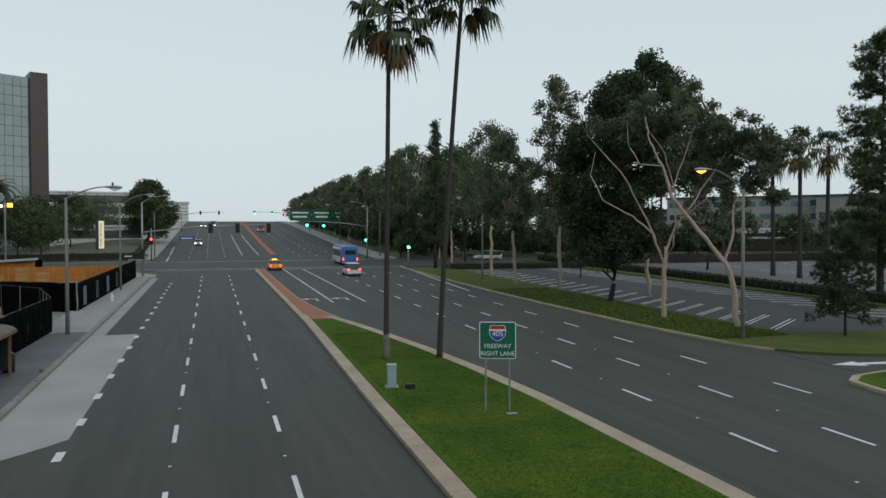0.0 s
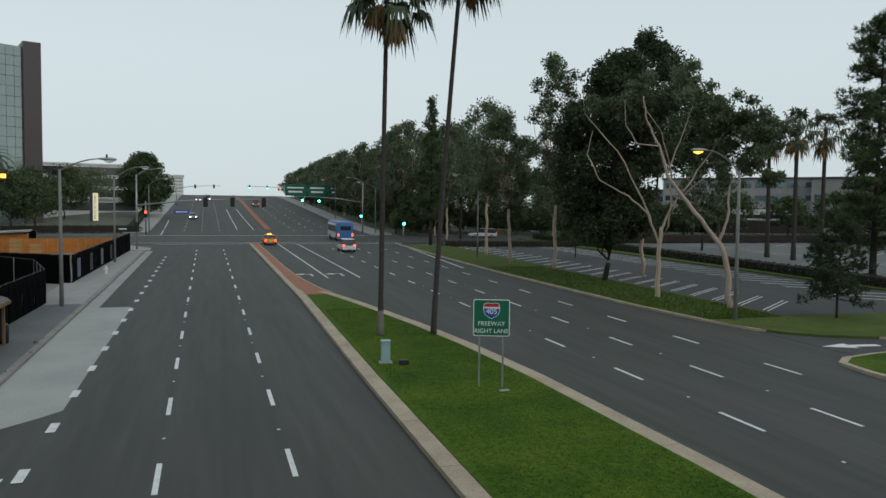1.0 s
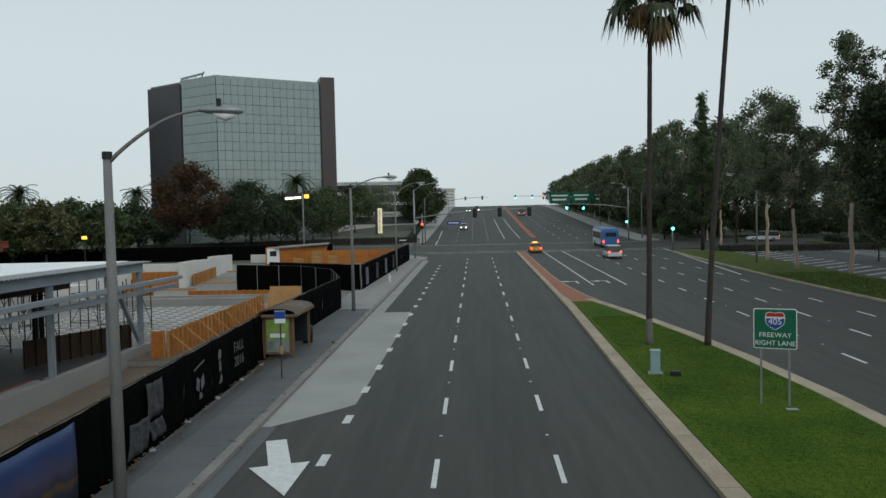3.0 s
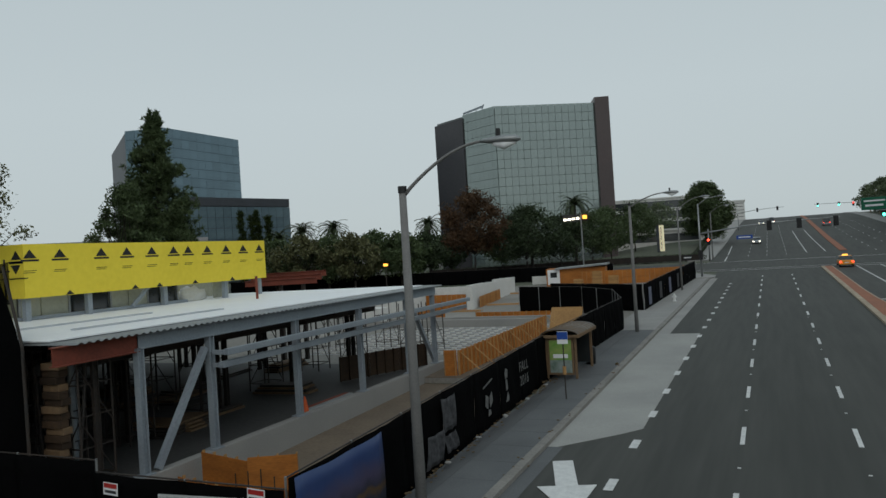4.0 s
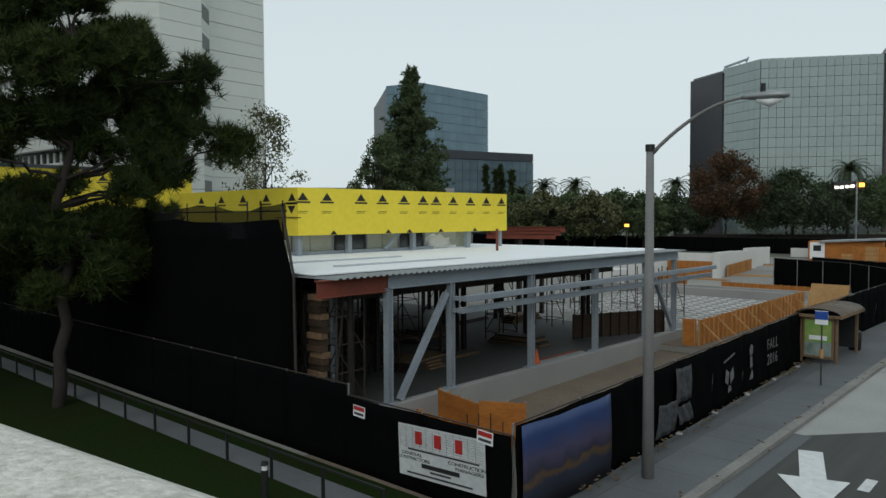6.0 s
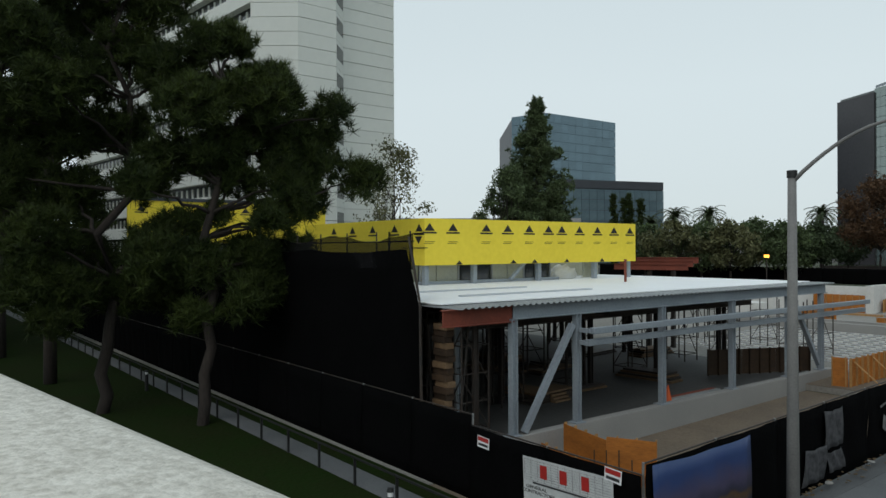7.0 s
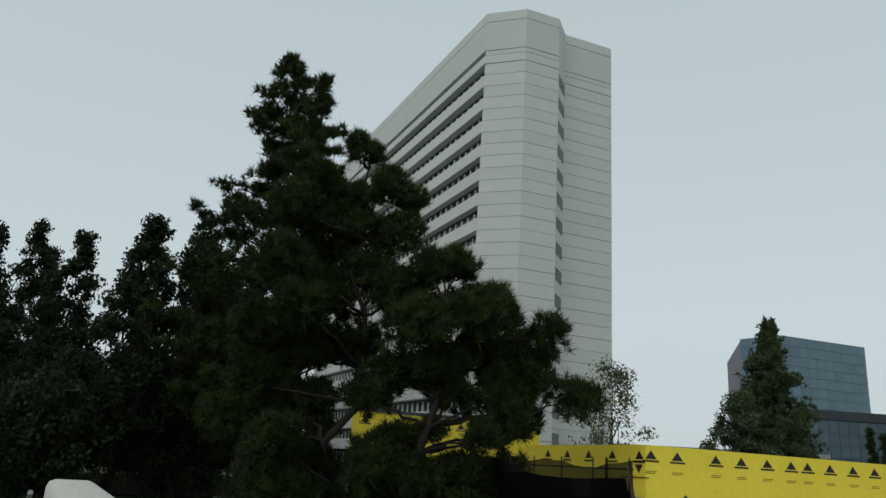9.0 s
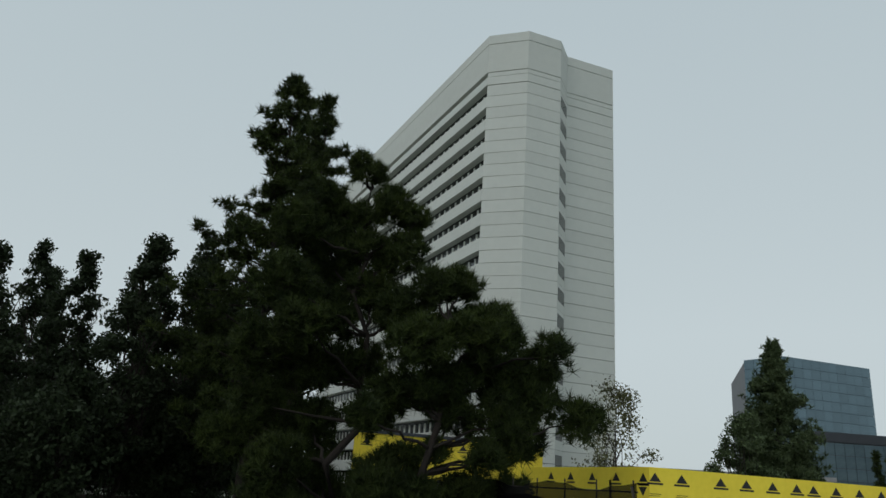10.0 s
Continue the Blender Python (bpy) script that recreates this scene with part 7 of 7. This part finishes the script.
# hedge strips
def hedge(x0, y0, x1, y1, w, h, label, seed, n):
    t = thing("hedge", label, "hedge")
    L = math.hypot(x1 - x0, y1 - y0)
    k = int(L / 1.2)
    cs = [(x0 + (x1 - x0) * i / k, y0 + (y1 - y0) * i / k, G(x0 + (x1 - x0) * i / k, y0 + (y1 - y0) * i / k) + h * 0.5, w * 0.55 + 0.3 * abs(x1 - x0) / L, 0.7, h * 0.52) for i in range(k + 1)]
    part("crown", cloud(cs, n, 0.13, seed, 0.6, 0, 0.7), LEAFDARK, t)
    bm = bmesh.new()
    for p, q in zip(cs, cs[1:]):
        bar(bm, (p[0], p[1], p[2]), (q[0], q[1], q[2]), w * 0.8, h * 0.8)
    tagged(part("stem", bm, BARKDARK, t), kind="stuff")
    return t


for i, (x, y, h, s) in enumerate([(-58, -6, 14, 4.5), (-54, -14, 12, 4), (-66, 3, 15, 4.5), (-78, -10, 16, 5), (-90, 0, 16, 5), (-102, -4, 17, 5), (-74, -16, 15, 5)]):
    broad_tree(x, y, h, s, 3.0, LEAFSHADE, BARKDARK, "shorter dark bushy tree between the tall ones", 430 + i, 7000, 0.26, 30, "tree", r=0.2)
hedge(59, 50, 61, 130, 1.6, 1.1, "clipped dark green hedge between car parks", 111, 16000)
hedge(63, 117, 150, 117, 1.8, 1.6, "dark hedge at the back of the far car park", 116, 9000)
hedge(60, 178, 150, 150, 5.0, 4.0, "tall dark shrub belt beyond the car parks", 117, 22000)
for i in range(26):
    y = 148 + 8.2 * i
    broad_tree(40.0 + 4.5 * (i % 3) + 0.02 * i, y, 6.4 + 0.9 * math.sin(2.3 * i), 4.6, 0.3, LEAFGREEN, BARKDARK, "low bushy shrub below the roadside gums", 500 + i, 3600, 0.34, 12, "shrub", category="shrub", r=0.1)
for i in range(9):
    broad_tree(50 + 8 * i, 152 + 3 * (i % 2), 6.0 + math.sin(3.1 * i), 5.0, 0.3, LEAFGREEN, BARKDARK, "low bushy shrub beside the side road", 540 + i, 3600, 0.34, 12, "shrub", category="shrub", r=0.1)
hedge(36, 110, 58, 108, 1.4, 1.0, "clipped hedge at the end of the car park", 112, 4000)

# trees behind the building site
broad_tree(*polar(-21.6, 135), 16.0, 6.6, 4.0, LEAFBROWN, BARKDARK, "autumn tree with rust-brown leaves behind the site", 120, 9000, 0.3, 30, "tree")
broad_tree(*polar(-17.6, 140), 13.0, 6.5, 2.5, LEAFDARK, BARKDARK, "rounded dark green tree behind the site", 121, 8000, 0.3, 26, "tree")
# Some of these far trees take paler leaf colours in place of haze.
for i, (a, d, h, s, m) in enumerate([(-15, 148, 11, 6, LEAFDARK), (-12.6, 160, 11, 6, LEAFGREEN), (-11.2, 170, 12, 6.5, LEAFGREEN), (-35, 125, 10, 5, LEAFPALE), (-33, 128, 9.5, 5.5, LEAFGREEN), (-31, 124, 9.5, 5, LEAFPALE), (-29.2, 130, 10, 5, LEAFGREEN), (-27.4, 126, 9.5, 5, LEAFGREEN), (-25.6, 130, 9, 4.5, LEAFDARK), (-37, 130, 9.5, 5, LEAFGREEN), (-23.5, 150, 9, 5, LEAFDARK), (-9.4, 205, 13, 7, LEAFGREEN), (-7.6, 240, 12, 7, LEAF), (-8.8, 280, 15, 7, LEAF), (-19.5, 155, 9, 6, LEAFGREEN), (-13.2, 215, 13, 7, LEAF)]):
    broad_tree(*polar(a, d), h, s, 1.8, m, BARKDARK, "leafy tree behind the building site", 130 + i, 4200, 0.32, 18, "tree")
broad_tree(*polar(-4.35, 205), 16.6, 6.4, 0.8, LEAFGREEN, BARKDARK, "large rounded green tree beside the avenue", 150, 24000, 0.34, 60, "tree")
for i, (a, d, h) in enumerate([(-34.9, 150, 11.2), (-32.5, 150, 11.2), (-25.1, 150, 10.8), (-17.2, 150, 11.8), (-13.8, 150, 13.0), (-36.6, 170, 10.5), (-29.8, 190, 9.0)]):
    date_palm(*polar(a, d), h, "feather palm among trees behind the site", 160 + i, 4.0)
for i, a in enumerate((-39.3, -38.5, -38.1, -37.3)):
    x, y = polar(a, 150)
    pine_tree(x, y, 15.5 - 1.2 * (i % 2), 0.9, 0.5, "slim column of dark cypress", 170 + i, 70, 6, 14, 0.5, 0.07, 0.35, 0.15, "cypress", sag=-0.6)
x, y = polar(-45.1, 78)
pine_tree(x, y, 21.6, 6.6, 1.0, "dense pointed conifer behind the yellow wall", 180, 360, 12, 11, 0.42, 0.07, 0.8, 0.3, "conifer", needle=LEAFGREEN)
broad_tree(*polar(-47.2, 74), 15.0, 3.2, 3.0, LEAFGREEN, BARKDARK, "bronze-green tree beside the conifer", 181, 7000, 0.2, 24, "tree")
broad_tree(*polar(-56.2, 58), 15.5, 3.6, 5.0, LEAFPALE, BARKDARK, "thin-leaved pale plane tree in front of the tower", 182, 2600, 0.16, 26, "plane_tree", r=0.14)
broad_tree(*polar(-49.3, 100), 11.5, 2.8, 4.0, LEAFPALE, BARKPALE, "sparse pale tree on the skyline", 183, 1400, 0.2, 12, "tree")

# pines on the south lawn
def lobed_pine(x, y, lobes, label, seed, r=0.24, fork=5.0, per=18, length=0.46, width=0.024, dense=44, needle=None):
    """A pine whose limbs each end in a rounded lobe of upward needle brushes; lobes are (along y, z, radius)."""
    g = random.Random(seed)
    z0 = G(x, y)
    t = thing("pine_tree", label, "tree", pose(x, y, z0))
    bm = bmesh.new()
    limbs(bm, g, (0.2, -0.5, -0.3), (0.1, 0.1, fork), r, r * 0.75, 0.3)
    top = max(z for _, z, _ in lobes) - z0
    mid = limbs(bm, g, (0.1, 0.1, fork), (0, 0.3, top - 0.8), r * 0.75, 0.04, 0.5, 9)
    pts = []
    for v, z, q in lobes:
        c = Vector((g.uniform(-1, 1) * 1.7, v, z - z0))
        near = min(mid, key=lambda p: abs(p.z - (c.z - 1.4)))
        limbs(bm, g, near, c, r * 0.34, 0.03, 0.5, 7)
        for k in range(int(dense * q * q) + 8):
            d = Vector((g.gauss(0, 1), g.gauss(0, 1), g.gauss(0.25, 0.9))).normalized() * q * g.uniform(0.45, 1.05)
            d.z *= 0.85
            tube(bm, [c + d * 0.15, c + d * 0.9], [0.016, 0.006], 3)
            for _ in range(4):
                pts.append(tuple(c + d + Vector((g.gauss(0, 0.10), g.gauss(0, 0.10), g.gauss(0, 0.12)))))
    part("trunk", bm, BARKDARK, t, smooth=True)
    part("crown", tufts(pts, per, length, width, seed, 0.9), needle or NEEDLE, t)
    return t


lobed_pine(-30.3, 11.1, [(1.05, 16.38, 1.1), (3.34, 15.28, 1.01), (3.98, 14.18, 1.01), (5.45, 12.35, 1.28), (6.36, 10.61, 1.1), (-1.05, 15.28, 1.28), (-1.14, 13.08, 1.56), (1.6, 13.81, 1.46), (3.34, 11.62, 1.37), (0.5, 11.62, 1.28), (-1.69, 11.07, 1.1), (-3.34, 9.97, 0.64), (4.8, 9.51, 0.92), (4.16, 12.81, 0.92), (1.69, 7.41, 1.01), (-1.33, 7.04, 1.19), (3.8, 7.23, 1.1), (-0.05, 6.68, 1.19), (2.15, 6.49, 1.19), (-2.24, 6.68, 1.1), (1.05, 10.34, 1.1), (2.52, 10.34, 1.01), (1.14, 5.4, 1.1), (3.25, 5.76, 1.1), (-0.59, 4.66, 0.92), (2.24, 12.72, 1.28), (0.32, 14.0, 1.28), (4.44, 11.07, 1.28), (2.24, 14.91, 1.1), (-0.23, 16.01, 1.01), (4.9, 13.36, 1.01), (3.52, 10.15, 0.92), (-0.59, 11.25, 1.1), (1.97, 8.78, 0.82), (0.23, 8.87, 0.55), (3.16, 8.87, 0.73)],
           "spreading pine with rounded green brushes of needles beside the site fence", 190, 0.26, 6.5)
lobed_pine(-35.6, 8.4, [(-0.6, 23.0, 0.8), (0.5, 23.2, 0.7), (-2.0, 21.6, 1.2), (1.2, 21.0, 1.2), (-0.4, 20.6, 1.5), (2.6, 20.6, 0.8), (-3.4, 19.2, 1.4), (2.0, 18.6, 1.3), (-1.2, 18.4, 1.7), (0.8, 16.6, 1.6), (-3.6, 16.4, 1.6), (-1.4, 15.0, 1.7), (2.2, 15.2, 1.3), (-4.4, 13.4, 1.5), (-2.0, 12.4, 1.6), (0.6, 13.0, 1.5), (-4.0, 10.6, 1.4), (-1.2, 10.0, 1.5), (1.6, 10.6, 1.3), (-3.0, 8.0, 1.4), (-0.6, 7.4, 1.3), (1.4, 7.8, 1.2), (-5.2, 9.0, 1.3), (-1.8, 5.6, 1.3), (0.4, 5.4, 1.2), (-3.6, 6.0, 1.3), (-2.6, 4.6, 1.0), (2.6, 5.4, 1.2), (2.9, 8.4, 1.2), (-2.8, 14.2, 1.4), (0.2, 18.6, 1.3)],
           "dark pine with yellowish upper needles on the lawn", 191, 0.3, 6.0)
pine_tree(-45.0, 7.5, 31.8, 5.0, 6.0, "very tall dark pine on the lawn", 192, 130, 16, 16, 0.48, 0.036, 0.6, 0.36, blob=0.6)
pine_tree(-58.0, 6.6, 40.2, 8.6, 8.0, "towering dark pine with a pointed crown", 193, 185, 18, 16, 0.58, 0.05, 0.62, 0.42, blob=0.9)
far = [(-62, -2, 25.5, 3.6), (-70, 2, 29, 3.8), (-72, -8, 26, 3.6), (-66, -14, 24, 3.4), (-82, -3, 31, 4.0), (-85, -14, 30, 3.8), (-78, -22, 27, 3.8), (-95, 4, 33, 4.0), (-104, 7, 31, 4.0), (-98, -10, 23, 4.0), (-112, 4, 30, 4.4), (-110, -16, 33, 4.4), (-92, -28, 30, 4.4), (-75, 6, 25, 3.8), (-120, 12, 28, 4.4), (-125, -4, 28, 4.4), (-88, 9, 27, 4.0),
       (-140, 10, 22, 6), (-142, -4, 24, 6), (-138, -18, 24, 6), (-150, 4, 22, 6), (-150, -12, 24, 6), (-135, 20, 20, 6), (-120, -30, 26, 6), (-145, -28, 24, 6), (-160, 14, 18, 7), (-165, -2, 18, 7), (-165, -20, 18, 7)]
for i, (x, y, h, s) in enumerate(far):
    broad_tree(x, y, h * 1.04, s * (1.25 if x > -130 else 1.4), 3.2 if x > -130 else 1.2, LEAFSHADE, BARKDARK, "tall dark slender tree on the shaded lawn", 200 + i, 9000, 0.27, 34, "tree", r=0.26, peak=0.55 if x > -130 else 0.3)
hedge(-128, -40, -132, 40, 5.0, 3.6, "dense dark shrub belt behind the lawn trees", 113, 26000)
hedge(-70, 150, -13, 151, 2.0, 1.4, "clipped shrubs along the side street", 114, 9000)
hedge(-14, 152, -16, 215, 1.6, 1.2, "low shrubs beside the climbing avenue", 115, 6000)

# grass blades on the median and the verges
def turf(name, label, seed, n, xs, ys, lift, mat_, length=0.07, width=0.008):
    g = random.Random(seed)
    pts = []
    for _ in range(n):
        y = ys[0] + (ys[1] - ys[0]) * g.random() ** 1.3
        x = g.uniform(xs[0](y), xs[1](y))
        pts.append((x, y, G(x, y) + lift))
    tagged(part(name, tufts(pts, 3, length, width, seed, 1.6), mat_), label, "grass", kind="stuff")


turf("grass", "short bright green grass blades on the median", 401, 42000, (lambda y: med_l(y) + 0.9, lambda y: med_r(y) - 0.8), (9.0, 48.0), 0.165, BLADE, 0.045, 0.007)
turf("verge_grass", "short uneven grass on the verge", 402, 14000, (lambda y: kerb_e(y) + 0.35, lambda y: 36.0), (38.8, 75.0), 0.155, BLADE, 0.1, 0.014)

# long low offices behind the far car park
def low_office(a, d, length, h, turn, label):
    x, y = polar(a, d)
    t = thing("low_office", label, "building", pose(x, y, G(x, y), 0, 0, turn))
    part("wall", boxm(-length / 2, length / 2, 0, 18, -1, h, 0.05), OFFICEWALL, t)
    part("roof", boxm(-length / 2 - 0.4, length / 2 + 0.4, -0.4, 18.4, h, h + 0.5, 0.03), GREYBAND, t)
    pane = mesh_of(boxm(-1.6, 1.6, -0.12, -0.004, 0, 1.5, 0.02), "window_pane")
    pane.materials.append(BLUEGLASS)
    for s in range(int(h / 3.8)):
        for k in range(int(length / 4.2)):
            part("window", pane, None, t, at=pose(-length / 2 + 2.4 + 4.2 * k, 0, 1.6 + 3.8 * s))
    return t


low_office(42.0, 235, 62, 15.5, -40, "long grey low office block beyond the car park")
low_office(49.5, 225, 40, 15.0, -46, "pale grey low office block beyond the car park")
low_office(34.0, 250, 44, 12.5, -34, "grey low office block among trees")
